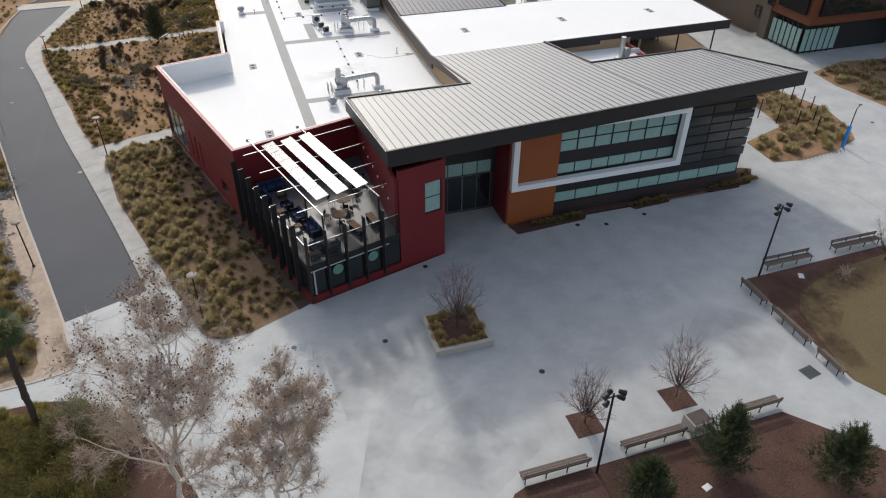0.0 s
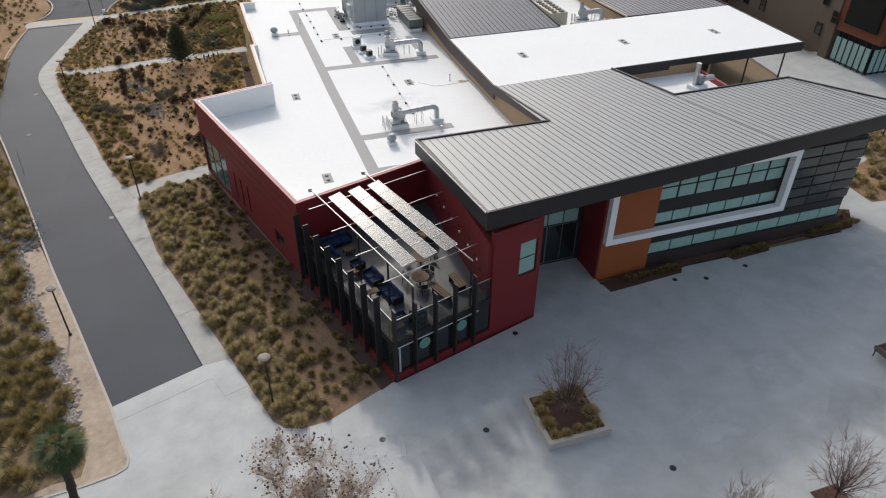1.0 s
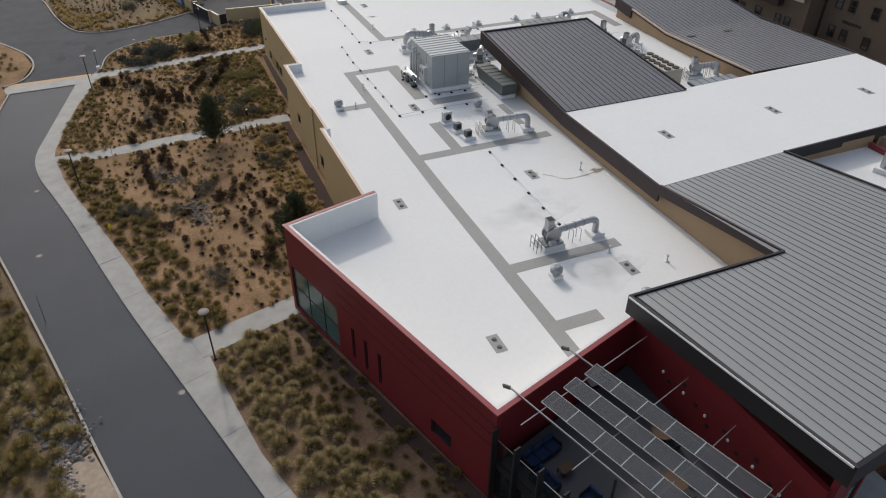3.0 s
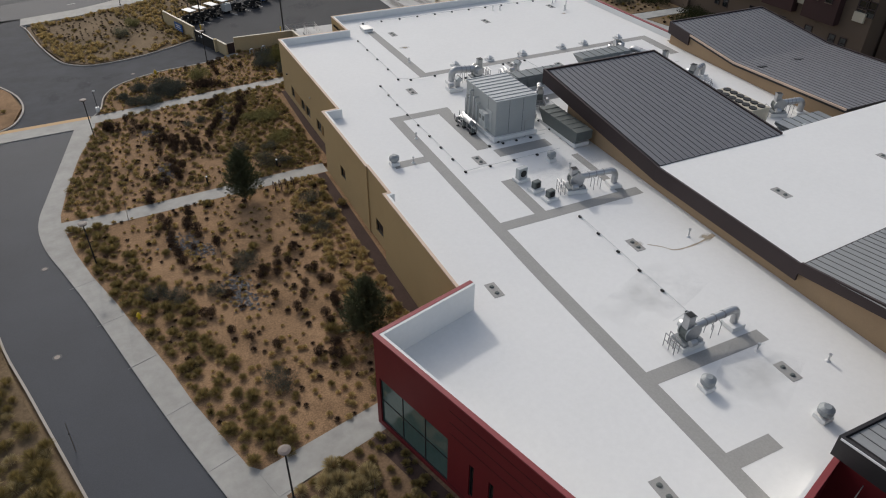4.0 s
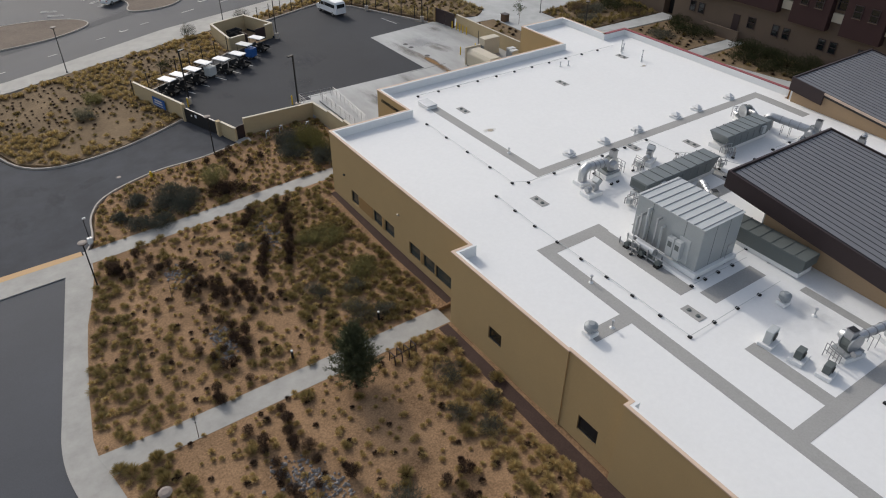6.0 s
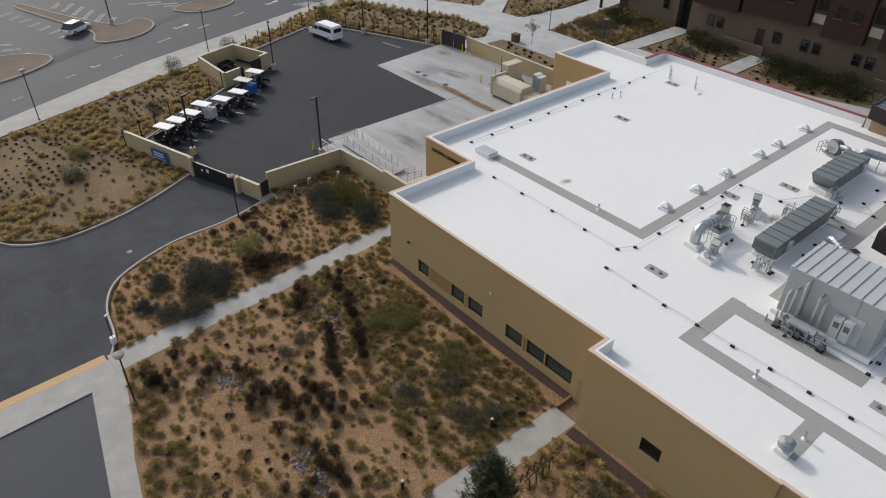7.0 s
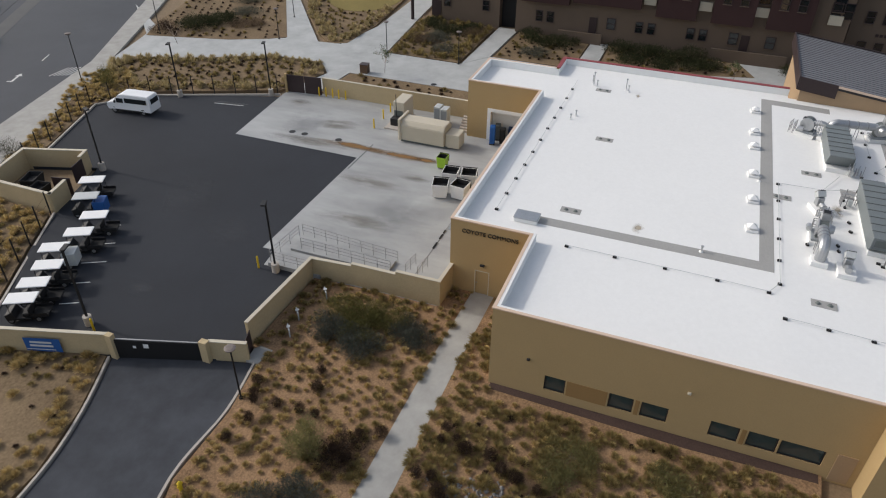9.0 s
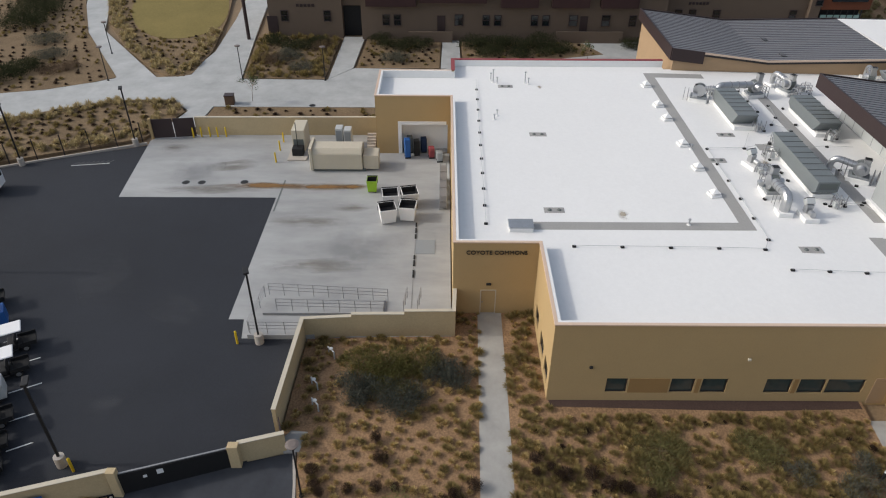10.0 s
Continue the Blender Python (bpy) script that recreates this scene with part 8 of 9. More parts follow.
def vase_tree(x, y, height, width, label, z=None):
    """A small bare tree whose many shoots rise and fan out from a short trunk."""
    ob = thing("bare_tree", label, "tree", (x, y, gz(x) if z is None else z), 0, "small bare trees")
    segs, fine = [(np.array([0, 0, -0.1]), np.array([0.02, 0.02, height * 0.24]), 0.055, 0.045)], []
    for k in range(24):
        a, o = k * 2.4, (k + 0.5) / 24
        q, top = np.array([0.02, 0.02, height * rng.uniform(0.13, 0.24)]), height * (1.0 - 0.55 * o ** 1.6)
        end = np.array([math.cos(a) * width / 2 * o ** 0.6, math.sin(a) * width / 2 * o ** 0.6, top * rng.uniform(0.9, 1.05)])
        p = q
        for i in range(1, 6):
            t = i / 5
            e = q + (end - q) * np.array([t ** 0.75, t ** 0.75, t]) + rng.normal(scale=0.05, size=3)
            segs.append((p, e, 0.024 * (1.08 - t) + 0.005, 0.024 * (1.0 - t) + 0.004))
            for _ in range(7):
                d = (e - p) / np.linalg.norm(e - p) + rng.normal(scale=0.5, size=3)
                w = e + d * rng.uniform(0.25, 0.6) * height / 4
                fine.append((e, w, 0.006, 0.004))
                fine.append((e + (w - e) * 0.5, e + (w - e) * 0.5 + (d + rng.normal(scale=0.4, size=3)) * 0.25, 0.005, 0.003))
            p = e
    tagged(mesh_object("trunk", *tubes(segs, 5), "bark_dark", ob), "short dark trunk and shoots")
    tagged(mesh_object("crown", *tubes(fine, 3), "twig_red", ob), "fine reddish bare twigs")
    return ob


def sycamore(x, y, height, fork, width, lean, leaves=900):
    """A tall pale tree: a crooked leader, limbs that leave it and bend upwards, thin twigs and sparse clumps of dry leaves at the rim."""
    ob = thing("bare_tree", "tall pale-barked sycamore with clumps of dry leaves", "tree", (x, y, gz(x)), 0, "sycamores")
    segs, tips, twigs = [], [], []

    def limb(p, d, length, r, level, rise):
        q, n = p, 7 if level > 1 else 5
        for i in range(n):
            d = d + rng.normal(scale=0.2, size=3) + np.array([0, 0, rise])
            d /= np.linalg.norm(d)
            e = q + d * length / n
            segs.append((q, e, r * (1 - 0.75 * i / n), r * (1 - 0.75 * (i + 1) / n)))
            q = e
            if level and i >= 1:
                for _ in range(2 if level > 1 else 2):
                    nd = d * 0.75 + rng.normal(scale=0.5, size=3)
                    limb(q, nd / np.linalg.norm(nd), length * rng.uniform(0.3, 0.5) * (1.1 - 0.08 * i), r * 0.45 * (1 - 0.08 * i), level - 1, rise * 0.7)
            if level == 0:
                for _ in range(3):
                    td = d + rng.normal(scale=0.7, size=3)
                    td /= np.linalg.norm(td)
                    m = q + td * rng.uniform(0.15, 0.45)
                    twigs.append((q, m, 0.005, 0.003))
                tips.append(m)
    # leader
    q, nodes, n = np.array([0.0, 0.0, -0.2]), [], 14
    for i in range(n):
        z = (i + 1) / n * height * 0.93
        w = max(0.0, z - fork) / (height - fork)
        e = np.array([lean * w + rng.normal(scale=0.12 if i > 5 else 0.05), rng.normal(scale=0.12 if i > 5 else 0.05), z])
        r = 0.21 * (1 - 0.88 * i / n)
        segs.append((q, e, r, r - 0.013))
        nodes.append((e, r))
        q = e
    k = 0
    for e, r in nodes:
        h = (e[2] - fork) / (height - fork)
        if h < -0.12:
            continue
        for _ in range(2 if h > 0.05 else 3):
            a = k * 2.4 + rng.uniform(-0.5, 0.5)
            k += 1
            reach = width * 0.5 * (1.0 - 0.72 * max(0.0, h)) * rng.uniform(0.8, 1.15) * (0.72 if h < 0.06 else 1.0)
            up = 0.55 + 0.75 * max(0.0, h)
            d = np.array([math.cos(a), math.sin(a), up])
            limb(e, d / np.linalg.norm(d), reach * math.hypot(1, up), r * 0.5, 2 if h < 0.8 else 1, 0.13)
    thick = [t for t in segs if t[2] > 0.02]
    thin = [(p, q, max(a, 0.006), max(b, 0.004)) for p, q, a, b in segs if a <= 0.02] + twigs
    tagged(mesh_object("trunk", *tubes(thick, 6), "bark_pale", ob), "pale mottled trunk and limbs")
    tagged(mesh_object("crown", *tubes(thin, 3), "twig", ob), "fine bare twigs")
    T_ = np.array(tips)
    far = np.hypot(T_[:, 0] - lean * 0.5, T_[:, 1]) / (width * 0.5) + (T_[:, 2] - fork) / (height - fork) * 0.9
    rim = T_[far > np.quantile(far, 0.45)]
    hot = rim[rng.integers(0, len(rim), leaves // 3)]
    pick = hot[rng.integers(0, len(hot), leaves)] + rng.normal(scale=0.14, size=(leaves, 3))
    a, b = rng.normal(size=(leaves, 3)), rng.normal(size=(leaves, 3))
    a /= np.linalg.norm(a, axis=1)[:, None]
    b -= a * (a * b).sum(1)[:, None]
    b /= np.linalg.norm(b, axis=1)[:, None]
    sz = rng.uniform(0.025, 0.062, leaves)[:, None]
    V = np.stack([pick - a * sz, pick - b * sz * 0.8, pick + a * sz, pick + b * sz * 0.8], 1).reshape(-1, 3)
    tagged(mesh_object("leaves", V, np.arange(len(V)).reshape(-1, 4), "dry_leaf", ob), "last dry brown leaves")
    return ob


def pine(x, y, height, width, label="small dense dark green pine", needles="pine", full=1.3):
    ob = thing("pine_tree", label, "tree", (x, y, gz(x)), rng.uniform(0, 360), "pines")
    tagged(mesh_object("trunk", *tubes([(np.array([0, 0, -0.1]), np.array([0, 0, height * 0.85]), 0.09, 0.03)], 6), "bark", ob), "thin brown trunk")
    V = []
    for k in range(230 if full < 2 else 420):
        h = rng.uniform(0.04, 0.98) ** 0.9
        reach = width / 2 * (1 - h ** full) * rng.uniform(0.4, 1.25) + 0.12
        az = rng.uniform(0, 2 * np.pi)
        d = np.array([math.cos(az) * reach, math.sin(az) * reach, height * 0.2 * rng.uniform(0.5, 1.5)])
        o = np.array([0, 0, height * 0.9 * h])
        t = rng.uniform(0.2, 1.0, 70)
        c = o + d * t[:, None] + rng.normal(scale=0.05, size=(70, 3))
        a = d / np.linalg.norm(d) + rng.normal(scale=0.55, size=(70, 3))
        a /= np.linalg.norm(a, axis=1)[:, None]
        b = np.cross(a, rng.normal(size=(70, 3)))
        b /= np.linalg.norm(b, axis=1)[:, None] + 1e-9
        V.append(np.stack([c - b * 0.018, c + b * 0.018, c + a * rng.uniform(0.14, 0.26, 70)[:, None]], 1).reshape(-1, 3))
    for k in range(40):
        az, h = rng.uniform(0, 2 * np.pi), rng.uniform(0.2, 0.97)
        reach = width / 2 * (1 - h ** full) * rng.uniform(0.7, 1.05)
        o = np.array([math.cos(az) * reach, math.sin(az) * reach, height * 0.9 * h + 0.1])
        d = np.array([math.cos(az) * 0.3, math.sin(az) * 0.3, 1.0]) * rng.uniform(0.4, 0.95)
        t = rng.uniform(0.0, 1.0, 60)
        c = o + d * t[:, None] + rng.normal(scale=0.02, size=(60, 3))
        a = d / np.linalg.norm(d) * 0.8 + rng.normal(scale=0.5, size=(60, 3))
        a /= np.linalg.norm(a, axis=1)[:, None]
        b = np.cross(a, rng.normal(size=(60, 3)))
        b /= np.linalg.norm(b, axis=1)[:, None] + 1e-9
        V.append(np.stack([c - b * 0.018, c + b * 0.018, c + a * rng.uniform(0.12, 0.2, 60)[:, None]], 1).reshape(-1, 3))
    V = np.concatenate(V)
    F_ = np.arange(len(V)).reshape(-1, 3)
    tagged(mesh_object("crown", V, F_, needles, ob), "needled crown")


def shrub(x, y, r, h, material, name="shrub", label="dark brown spiky desert shrub", group="desert shrubs", count=420, leaf=0.2, lobes=5):
    """A loose twiggy shrub: fine upright blades, dense at the heart and thinning to a ragged rim."""
    ob = thing(name, label, "shrub", (x, y, gz(x)), rng.uniform(0, 360), group)
    V = []
    for k in range(lobes):
        a, q = k * 2.4 + rng.uniform(-0.5, 0.5), (0.0 if k == 0 else rng.uniform(0.45, 0.8) * r)
        top = h * (1.0 if k == 0 else rng.uniform(0.6, 0.95))
        wide = r if lobes == 1 else r * rng.uniform(0.42, 0.58)
        n = count // lobes
        d = rng.normal(size=(n, 3))
        d /= np.linalg.norm(d, axis=1)[:, None]
        d *= (rng.uniform(0.05, 1.0, n) ** 0.45 * rng.uniform(0.85, 1.12, n))[:, None]
        c = np.array([q * math.cos(a), q * math.sin(a), 0.47 * top]) + d * np.array([wide, wide, 0.47 * top])
        c[:, 2] = np.maximum(c[:, 2], 0.02)
        u = d * np.array([0.8, 0.8, 0.5]) + rng.normal(scale=0.35, size=(n, 3)) + np.array([0, 0, 0.5])
        u /= np.linalg.norm(u, axis=1)[:, None]
        b = np.cross(u, rng.normal(size=(n, 3)))
        b /= np.linalg.norm(b, axis=1)[:, None] + 1e-9
        s = leaf * rng.uniform(0.5, 1.3, n)[:, None]
        V.append(np.stack([c - b * s * 0.12, c + b * s * 0.12, c + u * s], 1).reshape(-1, 3))
    V = np.concatenate(V)
    mesh_object("foliage", V, np.arange(len(V)).reshape(-1, 3), material, ob)
    segs = [(np.array([rng.normal(scale=r * 0.1), rng.normal(scale=r * 0.1), -0.05]), np.array([rng.normal(scale=r * 0.35), rng.normal(scale=r * 0.35), h * rng.uniform(0.5, 0.85)]), 0.018, 0.005) for _ in range(9)]
    mesh_object("trunk", *tubes(segs, 3), "bark", ob)
    return ob


# dark shrubs: a few prototypes copied along planted rows
protos = [shrub(-18.4, 124.2, 0.4, 0.95, "shrub_dark", count=1500, leaf=0.1, lobes=1), shrub(-16.6, 125.4, 0.36, 1.05, "shrub_dark", count=1500, leaf=0.1, lobes=1), shrub(-15.9, 124.0, 0.44, 0.85, "shrub_dark", count=1500, leaf=0.1, lobes=1)]
ROWS_NORTH = [(-2.6, 125.7, -4.2, 122.7, 4), (-4.3, 121.6, -6.8, 116.3, 9), (-3.9, 125.8, -4.1, 124.4, 2), (-6.2, 125.8, -7.4, 123.7, 4), (-6.9, 120.7, -9.0, 117.0, 6), (-19.0, 125.0, -17.9, 122.6, 5), (-18.6, 124.0, -17.6, 124.4, 2),
              (-15.0, 122.9, -13.0, 120.4, 5), (-16.5, 121.9, -15.6, 122.7, 2), (-14.0, 119.0, -14.7, 117.9, 3), (-13.1, 118.7, -12.2, 115.8, 5), (-12.5, 118.0, -10.0, 116.0, 5), (-13.7, 117.4, -13.1, 116.3, 2), (-10.5, 116.3, -8.9, 116.4, 2)]
ROWS_MIDDLE = [(-11.7, 115.6, -9.4, 114.4, 4), (-12.6, 114.8, -9.8, 113.2, 5), (-11.6, 113.0, -8.9, 113.6, 2), (-14.0, 114.8, -12.4, 111.2, 4), (-13.8, 111.2, -13.0, 108.7, 4), (-15.7, 111.0, -15.3, 108.9, 3), (-14.2, 110.5, -14.2, 106.8, 3), (-15.9, 107.1, -16.4, 105.9, 3),
               (-7.8, 137.4, -6.6, 136.9, 2), (-4.7, 137.6, -3.4, 138.2, 2), (-5.2, 137.3, -4.6, 133.2, 4), (-3.0, 134.6, -1.6, 134.7, 2), (-4.8, 130.0, -4.4, 129.0, 2), (-7.2, 130.2, -6.4, 130.9, 2)]
ROWS_SOUTH = [(-15.7, 102.1, -15.3, 99.3, 4), (-13.5, 102.8, -13.8, 99.4, 5), (-13.1, 99.3, -13.6, 96.3, 3), (-15.4, 98.0, -14.7, 93.4, 5), (-9.8, 90.5, -7.6, 90.3, 4), (-9.7, 89.6, -8.6, 89.2, 2), (-7.5, 91.9, -6.5, 91.9, 2), (-6.2, 89.2, -5.4, 86.3, 4),
              (-7.2, 87.4, -8.1, 84.8, 4), (-5.2, 84.6, -5.5, 80.7, 7), (-6.4, 82.9, -6.6, 82.1, 2), (-7.0, 80.2, -7.3, 78.5, 4), (-8.0, 79.5, -11.0, 81.6, 2), (-13.1, 84.5, -12.3, 83.3, 2), (-14.0, 87.2, -15.9, 87.5, 3), (-9.6, 86.7, -12.4, 88.3, 2), (-11.6, 92.6, -12.0, 95.5, 2)]
k = 0
for x0, y0, x1, y1, n in ROWS_NORTH + ROWS_MIDDLE + ROWS_SOUTH:
    for i in range(n):
        t = i / max(1, n - 1)
        x, y = x0 + (x1 - x0) * t + rng.uniform(-0.32, 0.32), y0 + (y1 - y0) * t + rng.uniform(-0.32, 0.32)
        c = copy_thing(protos[k % 3], pose(x, y, gz(x), 0, 0, rng.uniform(0, 360)))
        s = rng.uniform(0.72, 1.12) * (0.95 if y < 93 else 1.0)
        c.scale = (s, s, s * rng.uniform(0.8, 1.1))
        k += 1


def bush(x, y, r, h, material, label, group="larger bushes", dense=1100, leaf=0.15):
    return shrub(x, y, r, h, material, "bush", label, group, int(dense * r * (1 + 0.6 * r)), leaf, 6 + int(2 * r))


GREY, WIDE, LOW = "rounded grey twiggy desert bush", "wide grey-green twiggy desert bush", "low grey twiggy desert bush"
for x, y, r, h in ((-4.9, 107.7, 1.3, 1.3), (-3.2, 106.9, 0.9, 1.0), (-6.4, 112.0, 1.0, 0.8), (-3.6, 110.6, 0.9, 0.8), (-9.0, 121.0, 0.7, 0.7), (-10.5, 120.6, 0.6, 0.6), (-3.0, 98.9, 1.0, 0.9), (-2.2, 95.4, 0.8, 0.7), (-3.4, 93.8, 0.9, 0.8), (-4.4, 95.8, 0.8, 0.7),
                   (-10.3, 92.3, 1.3, 0.9), (-13.3, 89.6, 0.8, 0.7), (-16.0, 90.4, 1.0, 0.7), (-17.6, 91.6, 1.0, 0.7), (-11.3, 78.0, 1.2, 1.0), (-3.9, 76.6, 0.9, 0.8), (-14.0, 156.0, 1.0, 0.9)):
    bush(x, y, r, h, "shrub_grey", GREY if h > 0.95 else LOW)
for x, y, r, h in ((-11.4, 133.0, 1.5, 1.5), (-10.2, 131.4, 1.4, 1.4), (-12.2, 131.6, 1.4, 1.3), (-11.2, 130.4, 1.1, 1.1), (-13.6, 129.2, 1.3, 1.0), (-15.2, 130.0, 1.0, 0.9), (-14.4, 133.9, 1.1, 1.1), (-16.2, 131.9, 0.9, 0.8), (1.9, 136.4, 1.3, 1.4), (1.6, 134.9, 1.4, 1.4), (1.3, 133.3, 1.4, 1.3), (3.6, 130.9, 1.3, 1.4), (3.3, 129.9, 1.0, 1.2)):
    bush(x, y, r, h, "shrub_slate", WIDE if x < -5 else "wide grey twiggy bush by the yard wall", dense=1900)
for x, y, r, h, l in ((-6.9, 132.9, 1.3, 2.3, "tall yellow-green desert bush"), (-7.4, 132.3, 0.8, 2.6, "tall yellow-green desert bush"), (4.0, 136.0, 1.5, 1.7, "green bush by the yard wall"), (4.1, 134.2, 1.6, 1.8, "green bush by the yard wall"), (4.3, 132.4, 1.5, 1.8, "green bush by the yard wall"), (2.8, 134.0, 1.5, 1.4, "green bush by the yard wall"),
                      (-2.2, 118.1, 1.5, 0.8, "low yellow-green bush near the wall"), (-3.9, 118.7, 1.1, 0.6, "low yellow-green bush near the wall"), (-2.0, 112.4, 1.4, 0.6, "low yellow-green bush near the wall"), (-12.4, 160.5, 1.3, 1.2, "rounded olive bush on the slope"), (31.0, 182.0, 1.3, 3.2, "upright green bush by the street"),
                      (54.6, 187.0, 3.0, 1.8, "wide dark green thicket beyond the walk"), (57.6, 185.0, 2.6, 1.5, "wide dark green thicket beyond the walk"), (76.0, 194.2, 3.6, 2.2, "wide dark green thicket beyond the walk"), (82.5, 195.4, 4.0, 2.4, "wide dark green thicket beyond the walk"), (89.0, 196.5, 3.6, 2.4, "wide dark green thicket beyond the walk")):
    bush(x, y, r, h, "shrub_lime" if x < 0 else "hedge" if x > 50 else "shrub_green", l, dense=1600 if x < 50 else 700, leaf=0.15 if x < 50 else 0.24)
for x, y, r, h, m_, l in ((-7.4, 130.8, 1.3, 1.2, "shrub_dark", "dark brown twiggy bush under a green one"), (-6.2, 130.6, 1.2, 1.1, "shrub_dark", "dark brown twiggy bush under a green one"), (4.0, 175.0, 1.1, 2.4, "hedge", "upright dark green bush by the street"), (-2.4, 165.2, 1.0, 1.3, "hedge", "rounded dark bush on the slope"), (13.2, 177.6, 1.2, 2.4, "shrub_grey", "upright twiggy bush by the street"), (-14.5, 156.6, 1.3, 1.6, "shrub_pale", "loose pale twiggy bush on the slope"), (51.2, 190.0, 2.0, 1.6, "shrub_dark", "rounded dark bush beyond the walk"), (57.8, 180.4, 2.4, 0.9, "shrub_brown", "low reddish bush beyond the walk"), (63.0, 184.0, 2.4, 1.0, "shrub_grey", "low grey thicket beyond the walk"), (69.0, 187.5, 2.6, 1.0, "shrub_grey", "low grey thicket beyond the walk"), (61.5, 153.5, 2.0, 1.1, "shrub_brown", "low brown thicket beside the walk"), (58.5, 149.0, 1.8, 1.0, "shrub_grey", "low grey thicket beside the walk"), (66.5, 147.8, 1.8, 1.1, "shrub_brown", "low brown thicket beside the walk")):
    bush(x, y, r, h, m_, l)
# hedges before the residence
for x, y, r, h in ((66.5, 137.5, 2.2, 1.6), (66.8, 134.5, 2.0, 1.6), (67.4, 126.8, 2.0, 1.8), (67.2, 124.0, 2.2, 2.0), (66.8, 121.0, 2.4, 2.0), (67.3, 117.6, 2.4, 2.4), (65.6, 114.5, 1.8, 1.6), (67.4, 104.5, 1.8, 1.4), (67.6, 101.8, 1.8, 1.4), (68.8, 139.8, 1.6, 1.8), (64.0, 124.5, 2.0, 1.2), (64.0, 120.5, 1.9, 1.2), (68.6, 148.6, 1.6, 1.2), (66.0, 151.0, 2.2, 1.4), (62.5, 151.6, 2.0, 1.2), (68.5, 154.6, 1.8, 1.3), (62.0, 137.2, 1.8, 1.0), (65.2, 117.3, 2.0, 1.3)):
    bush(x, y, r, h, "hedge" if x > 63 else "shrub_grey", "dense dark green bush before the residence", "residence bushes", 700, 0.22)

# grasses
A_ = BEDS["a"]
def west_edge(x, y):
    """Distance from the road-side edge of the long bed."""
    return x - (-13.4 + (70 - y) * 0.27)
tufts("grass_tufts", [p for p in scatter(A_, 0.9, 0.2, lambda x, y, e: 0.9 if west_edge(x, y) < 3.4 else 0.3 if west_edge(x, y) < 4.6 else 0.03)], 0.66, 0.8, 300, "grass_pale", "golden arching grass clumps in the gravel bed", width=0.017, droop=0.8)
tufts("grass_tufts", scatter(A_, 0.9, 0.3, lambda x, y, e: 0.42 if west_edge(x, y) > 4.5 else 0.5), 0.4, 0.4, 159, "grass_olive", "small olive-brown clumps in rows", width=0.02)
tufts("low_shrubs", scatter(A_, 1.0, 0.4, lambda x, y, e: 0.95 if west_edge(x, y) > 3.0 else 0.15, 0.2, 16.6), 0.38, 0.42, 159, "grass_olive", "rows of small brown clipped shrubs", "shrubs", width=0.02, droop=0.75)
B_ = BEDS["b"]
tufts("grass_tufts", scatter(B_, 0.85, 0.2, lambda x, y, e: 0.85 if x < -23.4 + (104 - y) * 0.29 + 3.0 else 0.05), 0.55, 0.55, 203, "grass_olive", "olive grass clumps along the walk", width=0.02)
tufts("grass_tufts", scatter(B_, 0.75, 0.3, lambda x, y, e: 0.58 if x < -1.7 else 0), 0.3, 0.27, 108, "grass_gold", "small scattered golden tufts", width=0.02)
tufts("grass_tufts", scatter(B_, 1.2, 0.3, lambda x, y, e: 0.4 if x < -1.8 else 0), 0.3, 0.28, 87, "shrub_dark", "small scattered dark tufts", width=0.02, droop=0.75)
tufts("grass_tufts", scatter(B_, 0.62, 0.3, lambda x, y, e: 0.8 if -4.6 < x < -1.3 and y > 76 else 0.0), 0.45, 0.36, 145, "grass_gold", "tawny grass strip along the wall", width=0.02)
C_ = BEDS["c"]
tufts("grass_tufts", scatter(C_, 0.72, 0.2, lambda x, y, e: 0 if x > 0.4 and y < 124 else 0.95 if x > -8 else 0.65), 0.3, 0.27, 101, "grass_gold", "small golden tufts in the gravel bed", width=0.02)
tufts("grass_tufts", scatter(C_, 0.7, 0.2, lambda x, y, e: 0 if x > 0.4 and y < 124 else 0.6 if x < -19.0 else 0.9 if -5.5 < x < 0.5 else 0.6 if x > -8.5 else 0.14), 0.5, 0.42, 140, "grass_olive", "olive grass clumps in the gravel bed", width=0.02)
tufts("grass_tufts", scatter(C_, 1.1, 0.3, lambda x, y, e: 0.25 if x < 0.2 else 0), 0.3, 0.3, 87, "shrub_dark", "small scattered dark tufts", width=0.02, droop=0.75)
D_ = BEDS["d"]
tufts("grass_tufts", scatter(D_, 0.64, 0.15, lambda x, y, e: 0.8), 0.32, 0.3, 116, "grass_gold", "golden tufts round the bushes", width=0.02)
tufts("grass_tufts", scatter(D_, 0.95, 0.15, lambda x, y, e: 0.7 if e < 1.3 else 0.22), 0.42, 0.36, 145, "grass_olive", "olive tufts round the bushes", width=0.02)
H_ = BEDS["hill"]
def patch(x, y, size=9.0):
    return noise.noise(Vector((x / size, y / size, 1.7)))
tufts("low_shrubs", scatter(H_, 0.92, 0.5, lambda x, y, e: 0.12 if math.hypot(x + 14, (y - 151) * 1.2) < 6 else 0.7 if patch(x, y) < 0.1 else 0.25, 0.2, 28), 0.26, 0.2, 72, "shrub_dark", "rows of small dark tufts on the slope", "shrubs", width=0.02, droop=0.7)
tufts("grass_tufts", scatter(H_, 0.85, 0.4, lambda x, y, e: 0.5 if patch(x, y) > -0.1 else 0.12), 0.34, 0.28, 87, "grass_olive", "olive tufts in patches on the slope", width=0.02)
